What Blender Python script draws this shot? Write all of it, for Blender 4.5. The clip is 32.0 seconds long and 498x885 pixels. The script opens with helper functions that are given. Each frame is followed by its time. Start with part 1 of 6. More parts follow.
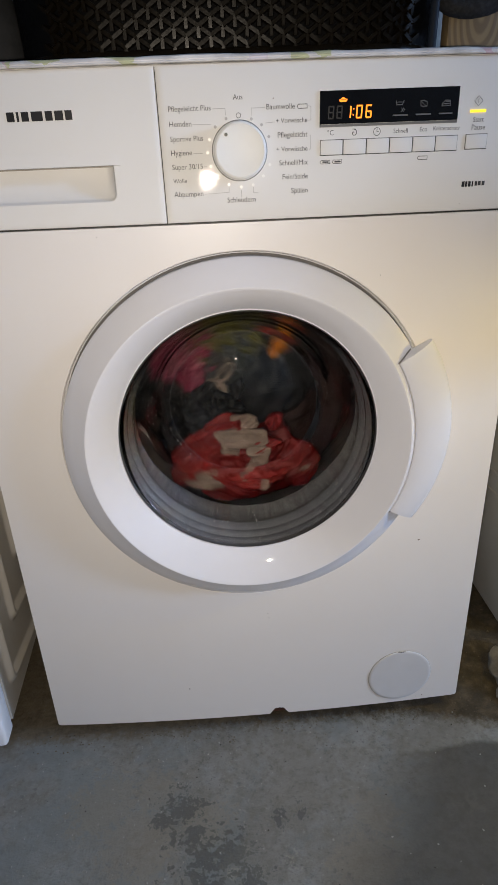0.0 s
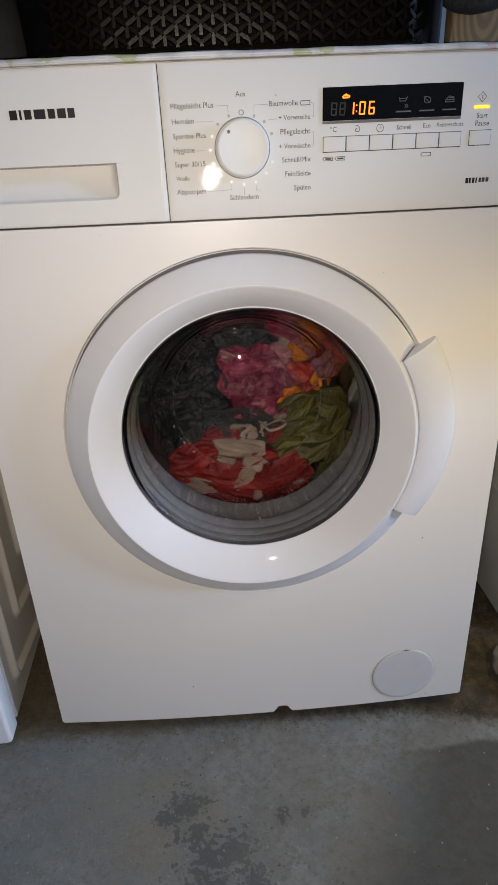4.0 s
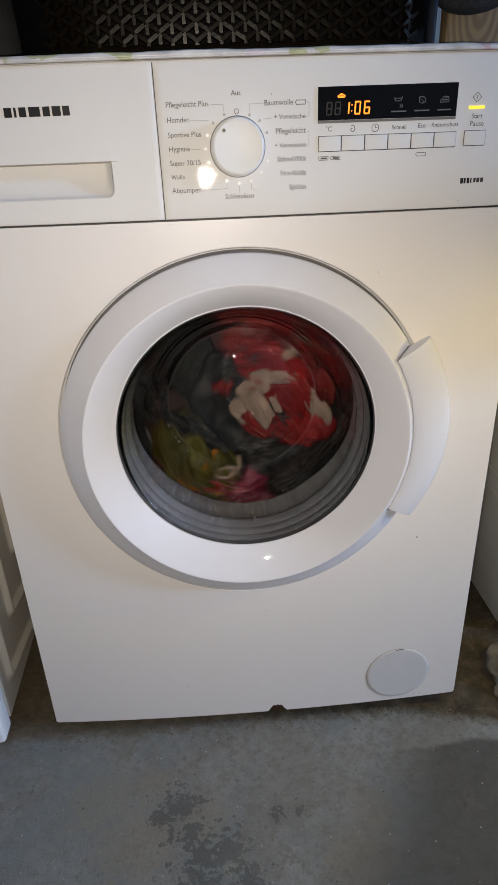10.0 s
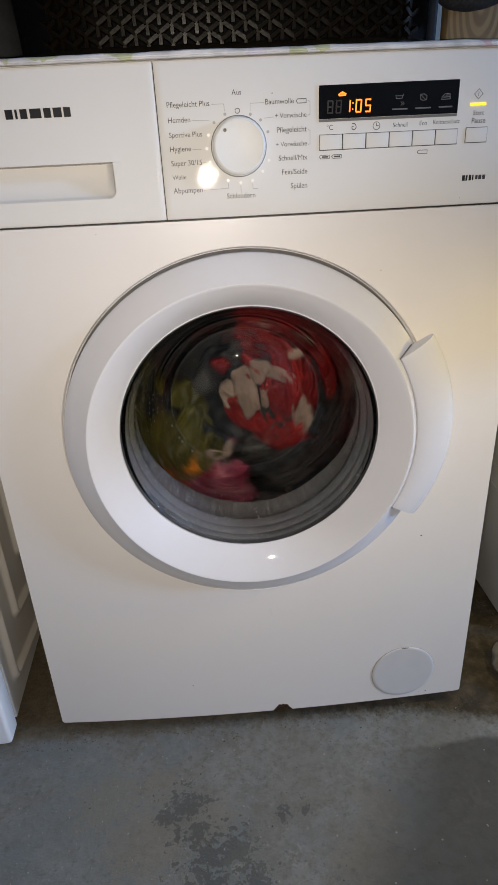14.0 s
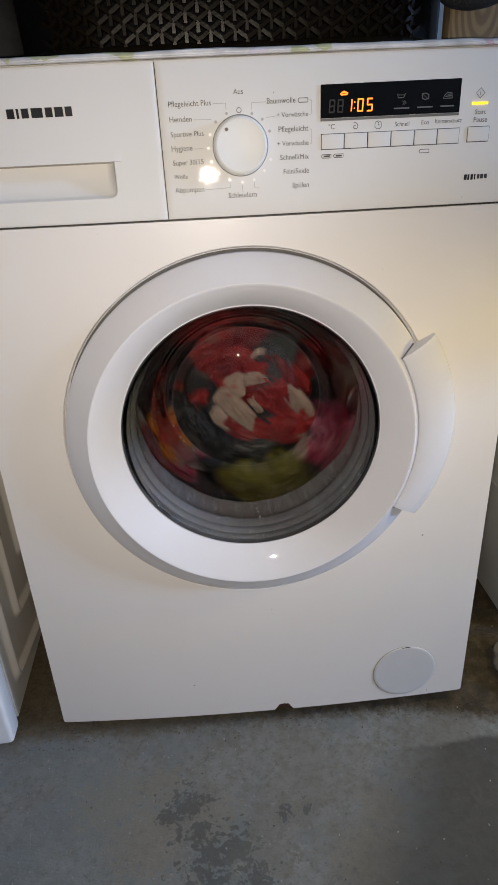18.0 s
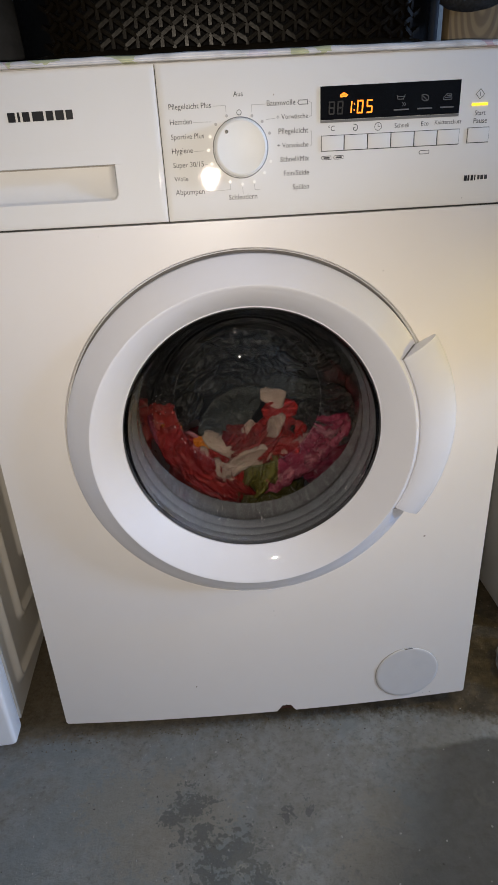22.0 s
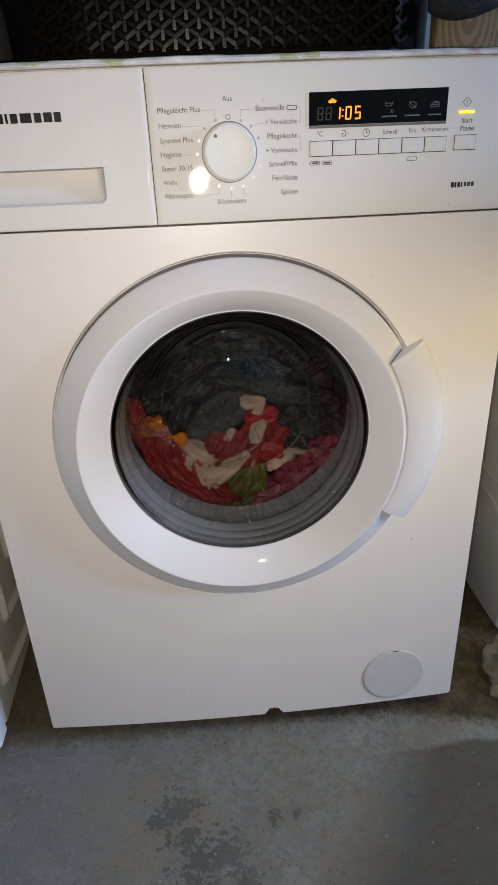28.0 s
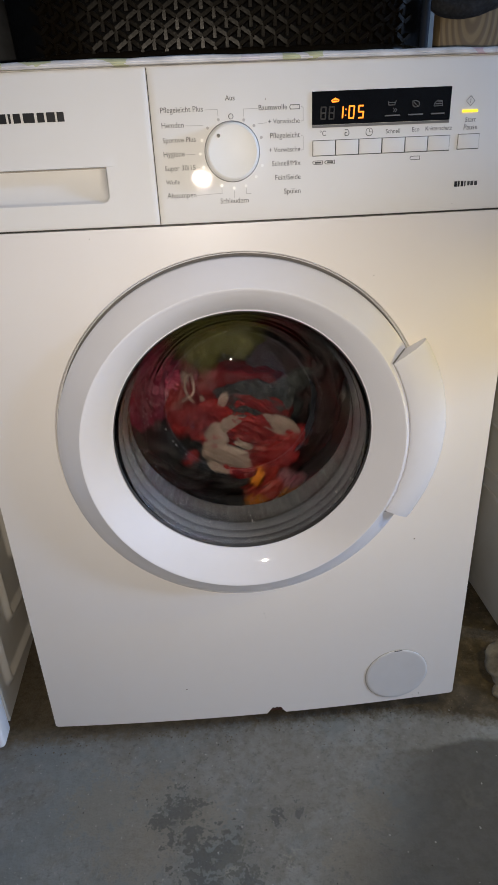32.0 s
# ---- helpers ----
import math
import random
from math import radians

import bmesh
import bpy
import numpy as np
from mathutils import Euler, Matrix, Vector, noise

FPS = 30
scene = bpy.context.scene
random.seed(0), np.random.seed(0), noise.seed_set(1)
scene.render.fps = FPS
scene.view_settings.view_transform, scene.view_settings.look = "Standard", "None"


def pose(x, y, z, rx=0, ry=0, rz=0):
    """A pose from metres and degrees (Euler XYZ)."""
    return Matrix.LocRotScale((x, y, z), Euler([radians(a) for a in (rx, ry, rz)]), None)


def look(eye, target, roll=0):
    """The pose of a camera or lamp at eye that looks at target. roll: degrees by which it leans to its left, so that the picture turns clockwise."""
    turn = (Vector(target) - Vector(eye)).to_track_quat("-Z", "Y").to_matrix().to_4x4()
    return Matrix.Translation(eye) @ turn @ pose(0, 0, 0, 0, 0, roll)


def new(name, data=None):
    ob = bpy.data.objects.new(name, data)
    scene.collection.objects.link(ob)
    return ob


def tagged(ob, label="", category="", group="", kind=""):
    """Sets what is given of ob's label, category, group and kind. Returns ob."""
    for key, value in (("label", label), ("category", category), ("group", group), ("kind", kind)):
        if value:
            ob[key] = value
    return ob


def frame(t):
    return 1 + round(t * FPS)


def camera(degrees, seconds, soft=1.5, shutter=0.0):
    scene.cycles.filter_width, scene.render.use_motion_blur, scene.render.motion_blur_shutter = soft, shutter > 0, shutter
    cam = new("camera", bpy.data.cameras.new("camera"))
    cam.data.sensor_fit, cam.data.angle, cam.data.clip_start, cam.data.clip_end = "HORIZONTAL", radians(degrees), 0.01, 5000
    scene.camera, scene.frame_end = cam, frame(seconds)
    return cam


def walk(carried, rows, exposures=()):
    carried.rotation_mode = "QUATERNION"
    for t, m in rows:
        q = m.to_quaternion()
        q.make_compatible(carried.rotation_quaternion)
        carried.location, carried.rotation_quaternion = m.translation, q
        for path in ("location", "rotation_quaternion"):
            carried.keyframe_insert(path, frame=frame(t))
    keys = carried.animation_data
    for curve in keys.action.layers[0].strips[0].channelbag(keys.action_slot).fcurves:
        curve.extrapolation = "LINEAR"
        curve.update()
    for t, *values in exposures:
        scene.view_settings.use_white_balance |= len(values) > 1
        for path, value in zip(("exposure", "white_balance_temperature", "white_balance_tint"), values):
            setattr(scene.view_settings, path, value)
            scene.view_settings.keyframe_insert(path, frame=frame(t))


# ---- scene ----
cam = camera(45.85, 32.0, 1.3, 0.5)
PATH = (
    (0.0, -0.0292, -0.6336, 0.7581, -24.862, 2.128, -3.614),
    (0.5, -0.0299, -0.6334, 0.7589, -24.736, 1.939, -3.603),
    (1.0, -0.0275, -0.6345, 0.7561, -24.843, 2.065, -3.579),
    (1.5, -0.0276, -0.6338, 0.7555, -25.000, 2.203, -3.666),
    (2.0, -0.0298, -0.6333, 0.7557, -25.088, 2.213, -3.554),
    (2.5, -0.0288, -0.6330, 0.7567, -24.843, 2.018, -3.243),
    (3.0, -0.0281, -0.6340, 0.7570, -24.647, 2.137, -3.335),
    (3.5, -0.0277, -0.6339, 0.7569, -24.798, 2.255, -3.299),
    (5.5, -0.0289, -0.6333, 0.7560, -25.103, 2.517, -3.331),
    (6.0, -0.0274, -0.6349, 0.7552, -24.983, 2.565, -3.411),
    (6.5, -0.0294, -0.6333, 0.7558, -24.996, 2.384, -3.116),
    (7.0, -0.0300, -0.6317, 0.7578, -25.026, 1.995, -3.343),
    (7.5, -0.0275, -0.6329, 0.7566, -24.829, 1.841, -3.501),
    (8.0, -0.0269, -0.6339, 0.7573, -24.731, 1.846, -3.677),
    (8.5, -0.0281, -0.6342, 0.7572, -24.671, 1.624, -3.511),
    (9.0, -0.0309, -0.6316, 0.7566, -25.021, 1.805, -3.157),
    (9.5, -0.0290, -0.6324, 0.7570, -25.090, 1.920, -3.579),
    (10.0, -0.0273, -0.6339, 0.7562, -24.998, 2.045, -3.606),
    (10.5, -0.0287, -0.6336, 0.7572, -25.034, 2.065, -3.498),
    (11.0, -0.0301, -0.6335, 0.7565, -25.044, 2.171, -3.175),
    (11.5, -0.0271, -0.6331, 0.7582, -24.985, 2.485, -3.292),
    (12.0, -0.0273, -0.6339, 0.7574, -24.919, 2.530, -3.465),
    (12.5, -0.0294, -0.6325, 0.7567, -25.094, 2.318, -3.382),
    (13.0, -0.0296, -0.6324, 0.7570, -25.177, 2.366, -3.479),
    (13.5, -0.0274, -0.6331, 0.7568, -25.060, 2.522, -3.467),
    (14.0, -0.0277, -0.6337, 0.7564, -25.062, 2.582, -3.532),
    (14.5, -0.0295, -0.6332, 0.7565, -25.184, 2.379, -3.386),
    (16.5, -0.0305, -0.6322, 0.7576, -25.269, 2.371, -3.432),
    (17.0, -0.0293, -0.6321, 0.7568, -25.321, 2.603, -3.512),
    (17.5, -0.0277, -0.6338, 0.7565, -25.129, 2.676, -3.588),
    (18.0, -0.0290, -0.6332, 0.7568, -25.142, 2.620, -3.513),
    (18.5, -0.0291, -0.6316, 0.7583, -25.213, 2.582, -3.329),
    (19.0, -0.0276, -0.6333, 0.7566, -25.084, 2.775, -3.473),
    (19.5, -0.0272, -0.6337, 0.7565, -25.057, 2.862, -3.541),
    (20.0, -0.0282, -0.6339, 0.7564, -25.026, 2.739, -3.411),
    (20.5, -0.0291, -0.6324, 0.7572, -25.156, 2.731, -3.322),
    (21.0, -0.0271, -0.6335, 0.7563, -25.092, 2.889, -3.419),
    (21.5, -0.0268, -0.6338, 0.7568, -25.053, 2.993, -3.499),
    (22.0, -0.0273, -0.6343, 0.7565, -24.955, 2.882, -3.331),
    (22.5, -0.0300, -0.6335, 0.7579, -24.910, 2.835, -3.150),
    (23.0, -0.0293, -0.6326, 0.7583, -25.137, 2.708, -3.291),
    (23.5, -0.0277, -0.6332, 0.7557, -25.285, 2.819, -3.375),
    (24.0, -0.0270, -0.6333, 0.7558, -25.298, 2.878, -3.555),
    (24.5, -0.0269, -0.6333, 0.7558, -25.316, 2.805, -3.537),
    (26.5, -0.0241, -0.6341, 0.7568, -25.112, 2.863, -3.579),
    (27.0, -0.0274, -0.6336, 0.7586, -24.967, 2.596, -3.611),
    (27.5, -0.0256, -0.6341, 0.7598, -24.777, 2.020, -4.067),
    (28.0, -0.0258, -0.6337, 0.7593, -24.898, 2.270, -4.203),
    (28.5, -0.0252, -0.6341, 0.7586, -24.922, 2.388, -4.209),
    (29.0, -0.0266, -0.6339, 0.7598, -24.833, 2.249, -4.011),
    (29.5, -0.0274, -0.6330, 0.7603, -24.932, 2.274, -3.945),
    (30.0, -0.0265, -0.6345, 0.7603, -24.876, 2.378, -4.072),
    (30.5, -0.0264, -0.6348, 0.7600, -24.843, 2.498, -4.116),
    (31.0, -0.0267, -0.6344, 0.7593, -24.966, 2.485, -3.933),
    (31.5, -0.0286, -0.6335, 0.7597, -25.014, 2.305, -3.850),
    (32.0, -0.0264, -0.6335, 0.7598, -24.972, 2.361, -4.006),
)
walk(cam, [(t, pose(x, y, z, 90 + p, r, w)) for t, x, y, z, p, r, w in PATH], [(0, 0.0), (32, 0.0)])

# ---- light: the torch beside the lens, blue daylight from a small window far to the east, an added unseen warm bulb whose shade blocks daylight ----
world = bpy.data.worlds.new("cellar_air")
scene.world = world
world.use_nodes = True
world.node_tree.nodes["Background"].inputs[0].default_value = (0.02, 0.02, 0.022, 1)
world.node_tree.nodes["Background"].inputs[1].default_value = 0.2


def lamp(name, kind, watts, colour, size, m):
    d = bpy.data.lights.new(name, kind)
    d.energy, d.color, d.shadow_soft_size = watts, colour, size
    ob = new(name, d)
    ob.matrix_world = m
    return ob


torch = lamp("torch_light", "SPOT", 13.0, (1.0, 0.870, 0.712), 0.004, look((-0.0385, -0.64, 0.745), (-0.09, 0.0, 0.47)))
torch.data.spot_size, torch.data.spot_blend = radians(122), 1.0
sky = lamp("window_light", "AREA", 108.0, (0.40, 0.60, 1.0), 0.0, look((3.98, -1.2, 1.60), (0.0, -0.1, 0.45)))
sky.data.shape, sky.data.size, sky.data.size_y = "RECTANGLE", 0.52, 0.42
# added light with no visible source, for the yellow tint at the upper right
bulb = lamp("added_warm_light", "POINT", 4.9, (1.0, 0.73, 0.15), 0.02, pose(0.70, -0.18, 0.703))

# ---- numbers of the place ----
HALF, BULGE = 0.299, 0.00926      # half the machine's width, and how far its front bows out
ZP0, ZSEAM, ZTOP = 0.022, 0.7115, 0.8465
RING_Z, GLASS_Z = 0.4665, 0.4715  # middle of the door and of its glass
AXIS_Z = 0.470                    # drum axle


def front(x):
    return -BULGE * (1 - (x / HALF) ** 2)


# ---- materials ----
def nodes_of(name):
    m = bpy.data.materials.new(name)
    m.use_nodes = True
    nt = m.node_tree
    return m, nt, nt.nodes, nt.links, nt.nodes["Principled BSDF"]


def noise_node(nt, scale, detail=4.0, rough=0.55, vec=None, dist=0.0):
    n = nt.nodes.new("ShaderNodeTexNoise")
    n.inputs["Scale"].default_value, n.inputs["Detail"].default_value = scale, detail
    n.inputs["Roughness"].default_value, n.inputs["Distortion"].default_value = rough, dist
    if vec:
        nt.links.new(vec, n.inputs["Vector"])
    return n


def ramp(nt, src, stops, mode="LINEAR"):
    r = nt.nodes.new("ShaderNodeValToRGB")
    r.color_ramp.interpolation = mode
    while len(r.color_ramp.elements) < len(stops):
        r.color_ramp.elements.new(0.5)
    for e, (p, c) in zip(r.color_ramp.elements, stops):
        e.position, e.color = p, (*c, 1) if len(c) == 3 else (c[0], c[0], c[0], 1)
    nt.links.new(src, r.inputs[0])
    return r


def mix(nt, fac, a, b):
    n = nt.nodes.new("ShaderNodeMix")
    n.data_type = "RGBA"
    for src, sock in ((fac, n.inputs[0]), (a, n.inputs[6]), (b, n.inputs[7])):
        if isinstance(src, (int, float)):
            sock.default_value = src
        elif isinstance(src, tuple):
            sock.default_value = (*src, 1)
        else:
            nt.links.new(src, sock)
    return n.outputs[2]


def maths(nt, op, a, b=0.0, c=None):
    n = nt.nodes.new("ShaderNodeMath")
    n.operation = op
    for src, sock in zip((a, b, c), n.inputs):
        if src is None:
            continue
        if isinstance(src, (int, float)):
            sock.default_value = src
        else:
            nt.links.new(src, sock)
    return n.outputs[0]


def bump(nt, height, strength, distance, bsdf):
    b = nt.nodes.new("ShaderNodeBump")
    b.inputs["Strength"].default_value, b.inputs["Distance"].default_value = strength, distance
    nt.links.new(height, b.inputs["Height"])
    nt.links.new(b.outputs[0], bsdf.inputs["Normal"])


def coords(nt, what="Object"):
    return nt.nodes.new("ShaderNodeTexCoord").outputs[what]


def plain(name, colour, rough=0.5, metal=0.0, vary=0.08, scale=30.0, relief=0.0, fine=400.0, shine=0.5):
    """Colour with stains at one scale, roughness that wanders, and a fine grain in relief."""
    m, nt, nodes, links, b = nodes_of(name)
    v = coords(nt)
    big, small = noise_node(nt, scale, 4, 0.6, v), noise_node(nt, fine, 3, 0.6, v)
    lo = tuple(c * (1 - vary) for c in colour)
    hi = tuple(min(1, c * (1 + vary)) for c in colour)
    links.new(ramp(nt, big.outputs[0], [(0.3, lo), (0.7, hi)]).outputs[0], b.inputs["Base Color"])
    links.new(ramp(nt, small.outputs[0], [(0.3, (max(0.02, rough * 0.8),)), (0.7, (min(1, rough * 1.2),))]).outputs[0], b.inputs["Roughness"])
    b.inputs["Metallic"].default_value = metal
    b.inputs["Specular IOR Level"].default_value = shine
    if relief:
        bump(nt, small.outputs[0], 0.5, relief, b)
    return m


def enamel_paint(name, colour, rough, grime, shine=0.5, smear=1.15, peel=0.12):
    """White enamel sheet: faint orange-peel, hand grime and small dark specks."""
    m, nt, nodes, links, b = nodes_of(name)
    v = coords(nt)
    cloud = noise_node(nt, 7.0, 5, 0.6, v)
    base = ramp(nt, cloud.outputs[0], [(0.35, colour), (0.72, tuple(c * g for c, g in zip(colour, grime)))]).outputs[0]
    speck = noise_node(nt, 160.0, 2, 0.5, v)
    mask = ramp(nt, speck.outputs[0], [(0.80, (0,)), (0.83, (1,))]).outputs[0]
    thin = noise_node(nt, 21.0, 2, 0.5, v)
    gate = ramp(nt, thin.outputs[0], [(0.60, (0,)), (0.66, (1,))]).outputs[0]
    links.new(mix(nt, maths(nt, "MULTIPLY", mask, gate), base, (0.25, 0.18, 0.12)), b.inputs["Base Color"])
    links.new(ramp(nt, noise_node(nt, 24.0, 4, 0.6, v).outputs[0], [(0.32, (rough / smear,)), (0.68, (rough * smear,))]).outputs[0], b.inputs["Roughness"])
    b.inputs["Specular IOR Level"].default_value = shine
    bump(nt, noise_node(nt, 420.0, 2, 0.5, v).outputs[0], peel, 0.0002, b)
    return m


def cloth_paint(name, stops, scale, mode="LINEAR", weave=1400.0, patches="noise", shine=0.10, rough=0.42, relief=0.0005, vary=0.22):
    """Wet fabric: patches of colour, a woven grain, soft small creases, and a tone of its own for each fold."""
    m, nt, nodes, links, b = nodes_of(name)
    v = coords(nt)
    if patches == "cells":
        warp = noise_node(nt, scale * 0.8, 3, 0.5, v)
        add = nodes.new("ShaderNodeVectorMath")
        add.operation = "MULTIPLY_ADD"
        links.new(warp.outputs[1], add.inputs[0])
        add.inputs[1].default_value = (0.03, 0.03, 0.03)
        links.new(v, add.inputs[2])
        cell = nodes.new("ShaderNodeTexVoronoi")
        cell.inputs["Scale"].default_value = scale
        links.new(add.outputs[0], cell.inputs["Vector"])
        sep = nodes.new("ShaderNodeSeparateColor")
        links.new(cell.outputs["Color"], sep.inputs[0])
        src = sep.outputs[0]
    else:
        src = noise_node(nt, scale, 2.5, 0.45, v, 0.8).outputs[0]
    col = ramp(nt, src, stops, mode).outputs[0]
    wet = noise_node(nt, 30.0, 3, 0.5, v)
    dark = ramp(nt, wet.outputs[0], [(0.32, (0.66,)), (0.60, (1.0,))]).outputs[0]
    own = nodes.new("ShaderNodeObjectInfo").outputs["Random"]
    tone = maths(nt, "MULTIPLY_ADD", own, 2 * vary, 1 - vary)
    mul = nodes.new("ShaderNodeMix")
    mul.data_type, mul.blend_type = "RGBA", "MULTIPLY"
    mul.inputs[0].default_value = 1.0
    links.new(col, mul.inputs[6])
    links.new(maths(nt, "MULTIPLY", dark, tone), mul.inputs[7])
    links.new(mul.outputs[2], b.inputs["Base Color"])
    b.inputs["Roughness"].default_value = rough
    b.inputs["Specular IOR Level"].default_value = shine
    h = maths(nt, "ADD", maths(nt, "MULTIPLY", noise_node(nt, weave, 2, 0.5, v).outputs[0], 0.25), maths(nt, "MULTIPLY", noise_node(nt, 120.0, 3, 0.5, v, 1.2).outputs[0], 3.0))
    bump(nt, h, 0.7, relief, b)
    return m


def wet_rubber(name, runs_over, relief, tones, tint):
    """Grey rubber, wet, with runs of water across its folds."""
    m, nt, nodes, links, b = nodes_of(name)
    v = coords(nt)
    shift = nodes.new("ShaderNodeVectorMath")
    shift.operation = "SUBTRACT"
    shift.inputs[1].default_value = (0, 0, GLASS_Z)
    links.new(v, shift.inputs[0])
    flat = nodes.new("ShaderNodeVectorMath")
    flat.operation = "MULTIPLY"
    flat.inputs[1].default_value = (1, 0, 1)
    links.new(shift.outputs[0], flat.inputs[0])
    unit = nodes.new("ShaderNodeVectorMath")
    unit.operation = "NORMALIZE"
    links.new(flat.outputs[0], unit.inputs[0])
    runs = noise_node(nt, runs_over, 6, 0.75, unit.outputs[0])
    spots = noise_node(nt, 190.0, 3, 0.6, v)
    film = noise_node(nt, 70.0, 6, 0.7, v, 0.8)
    both = maths(nt, "ADD", maths(nt, "MULTIPLY", runs.outputs[0], 0.55), maths(nt, "MULTIPLY", film.outputs[0], 0.45))
    links.new(ramp(nt, both, [(p, (c * tint[0], c * tint[1], c * tint[2])) for p, c in tones]).outputs[0], b.inputs["Base Color"])
    links.new(ramp(nt, spots.outputs[0], [(0.35, (0.12,)), (0.65, (0.28,))]).outputs[0], b.inputs["Roughness"])
    bump(nt, maths(nt, "ADD", both, maths(nt, "MULTIPLY", spots.outputs[0], 0.12)), relief, 0.0014, b)
    return m


GASKET = wet_rubber("grey_gasket_rubber", 12.0, 0.06, ((0.35, 0.088), (0.55, 0.104), (0.72, 0.120)), (0.90, 0.96, 1.12))
WET_LIP = wet_rubber("wet_gasket_lip", 30.0, 0.45, ((0.38, 0.060), (0.52, 0.090), (0.64, 0.150)), (0.94, 0.97, 1.06))
# pale base colour makes beads and runs of water read as glints
WATER = plain("water_glint_beads", (0.26, 0.26, 0.27), 0.06, 0, 0.1, 50, 0, 400, 1.0)
ENAMEL = enamel_paint("white_enamel", (0.80, 0.774, 0.762), 0.36, (0.985, 0.972, 0.955), 0.35)
FASCIA = enamel_paint("fascia_plastic", (0.76, 0.755, 0.75), 0.023, (0.985, 0.975, 0.955), 0.09, 1.7, 0.22)
DOOR_WHITE = plain("door_plastic", (0.708, 0.714, 0.772), 0.034, 0, 0.02, 12, 0, 600, 0.3)
COVER_WHITE = plain("cover_plastic", (0.64, 0.635, 0.65), 0.45, 0, 0.02, 40, 0.0001, 700, 0.2)
KNOB_WHITE = plain("knob_plastic", (0.77, 0.77, 0.755), 0.42, 0, 0.02, 40, 0.0001, 700, 0.2)
BLACK_RIM = plain("black_rubber", (0.055, 0.056, 0.062), 0.3, 0, 0.2, 60, 0.0002, 500)
# grey for joints, and painted in as shade in the door gap
SHADE_GREY = plain("joint_shade_grey", (0.17, 0.165, 0.165), 0.5, 0, 0.1)
STEP_GREY = plain("step_grey", (0.62, 0.62, 0.625), 0.6, 0, 0.05, 30, 0, 400, 0.1)
LIP_SHADE = plain("lip_shade", (0.30, 0.265, 0.215), 0.5, 0, 0.15, 60)
GAP = plain("dark_joint", (0.02, 0.02, 0.02), 0.6, 0, 0.1)
INK = plain("grey_ink", (0.05, 0.05, 0.054), 0.5, 0, 0.05)
INK_PALE = plain("pale_grey_ink", (0.42, 0.41, 0.40), 0.5, 0, 0.05)
INK_BLACK = plain("black_ink", (0.012, 0.012, 0.014), 0.4, 0, 0.05)
PANE = plain("display_pane", (0.0045, 0.0045, 0.005), 0.12, 0, 0.1, 30, 0, 400, 0.3)
PANE_EDGE = plain("display_edge", (0.16, 0.155, 0.15), 0.35, 0, 0.1)
GHOST = plain("unlit_segments", (0.0125, 0.012, 0.012), 0.4, 0, 0.1)
GHOST_PALE = plain("unlit_signs", (0.13, 0.13, 0.13), 0.4, 0, 0.1)
STEEL = plain("drum_steel", (0.36, 0.36, 0.37), 0.36, 0.9, 0.12, 20, 0.0003, 200)
LED_HOLE = plain("led_window", (0.86, 0.86, 0.84), 0.3, 0, 0.03)
ETCH_AND_GLINT = plain("etched_glint_glass", (0.15, 0.145, 0.145), 0.35, 0, 0.3, 300, 0, 400, 0.8)
RIM_SHEEN = plain("rim_sheen", (0.075, 0.075, 0.08), 0.3, 0, 0.4, 120, 0, 400, 0.6)
BROWN_RUST = plain("rust", (0.060, 0.022, 0.013), 0.85, 0, 0.5, 160, 0.001, 500)
BLACK_PLASTIC = plain("black_woven_plastic", (0.0056, 0.0040, 0.0021), 0.28, 0, 0.3, 60, 0.0002, 300, 0.060)
BLACK_DEEP = plain("black_plastic", (0.003, 0.003, 0.0033), 0.6, 0, 0.2, 60, 0.0003, 300, 0.04)
BLUE_GREY = plain("blue_grey_plastic", (0.011, 0.015, 0.023), 0.6, 0, 0.15, 40, 0.0003, 300, 0.15)
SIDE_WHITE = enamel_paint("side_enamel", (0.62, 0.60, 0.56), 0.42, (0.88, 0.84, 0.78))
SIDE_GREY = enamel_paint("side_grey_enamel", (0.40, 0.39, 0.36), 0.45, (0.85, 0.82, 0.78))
EDGE_WHITE = plain("edge_white", (0.82, 0.83, 0.86), 0.35, 0, 0.03, 20, 0.0002, 300)
DARK_CLOTH = plain("dark_cloth", (0.011, 0.011, 0.012), 0.85, 0, 0.3, 30, 0.0015, 300)
PLASTER = plain("cellar_plaster", (0.36, 0.35, 0.32), 0.9, 0, 0.18, 3, 0.003, 60)
CEILING = plain("ceiling_plaster", (0.42, 0.41, 0.38), 0.9, 0, 0.12, 3, 0.003, 60)
STONE = plain("broken_concrete", (0.15, 0.14, 0.12), 0.95, 0, 0.5, 45, 0.002, 160)
GRIT = plain("brown_grit", (0.11, 0.09, 0.062), 0.95, 0, 0.5, 200)
CRUMB = plain("paint_flakes", (0.30, 0.30, 0.295), 0.8, 0, 0.3, 200)
CRUMB_DARK = plain("dark_crumbs", (0.03, 0.027, 0.022), 0.9, 0, 0.3, 200)


def glow(name, colour, strength):
    m, nt, nodes, links, b = nodes_of(name)
    b.inputs["Base Color"].default_value = (*colour, 1)
    b.inputs["Emission Color"].default_value = (*colour, 1)
    b.inputs["Emission Strength"].default_value = strength
    return m


DIGIT = glow("lit_segment", (1.0, 0.25, 0.015), 1.5)
LAMP_BAR = glow("lit_bar", (1.0, 0.72, 0.03), 1.1)
DAYLIGHT = glow("daylit_pane", (0.40, 0.62, 1.0), 6.0)
ADDED_BULB = glow("added_bulb_glow", (1.0, 0.80, 0.52), 30.0)


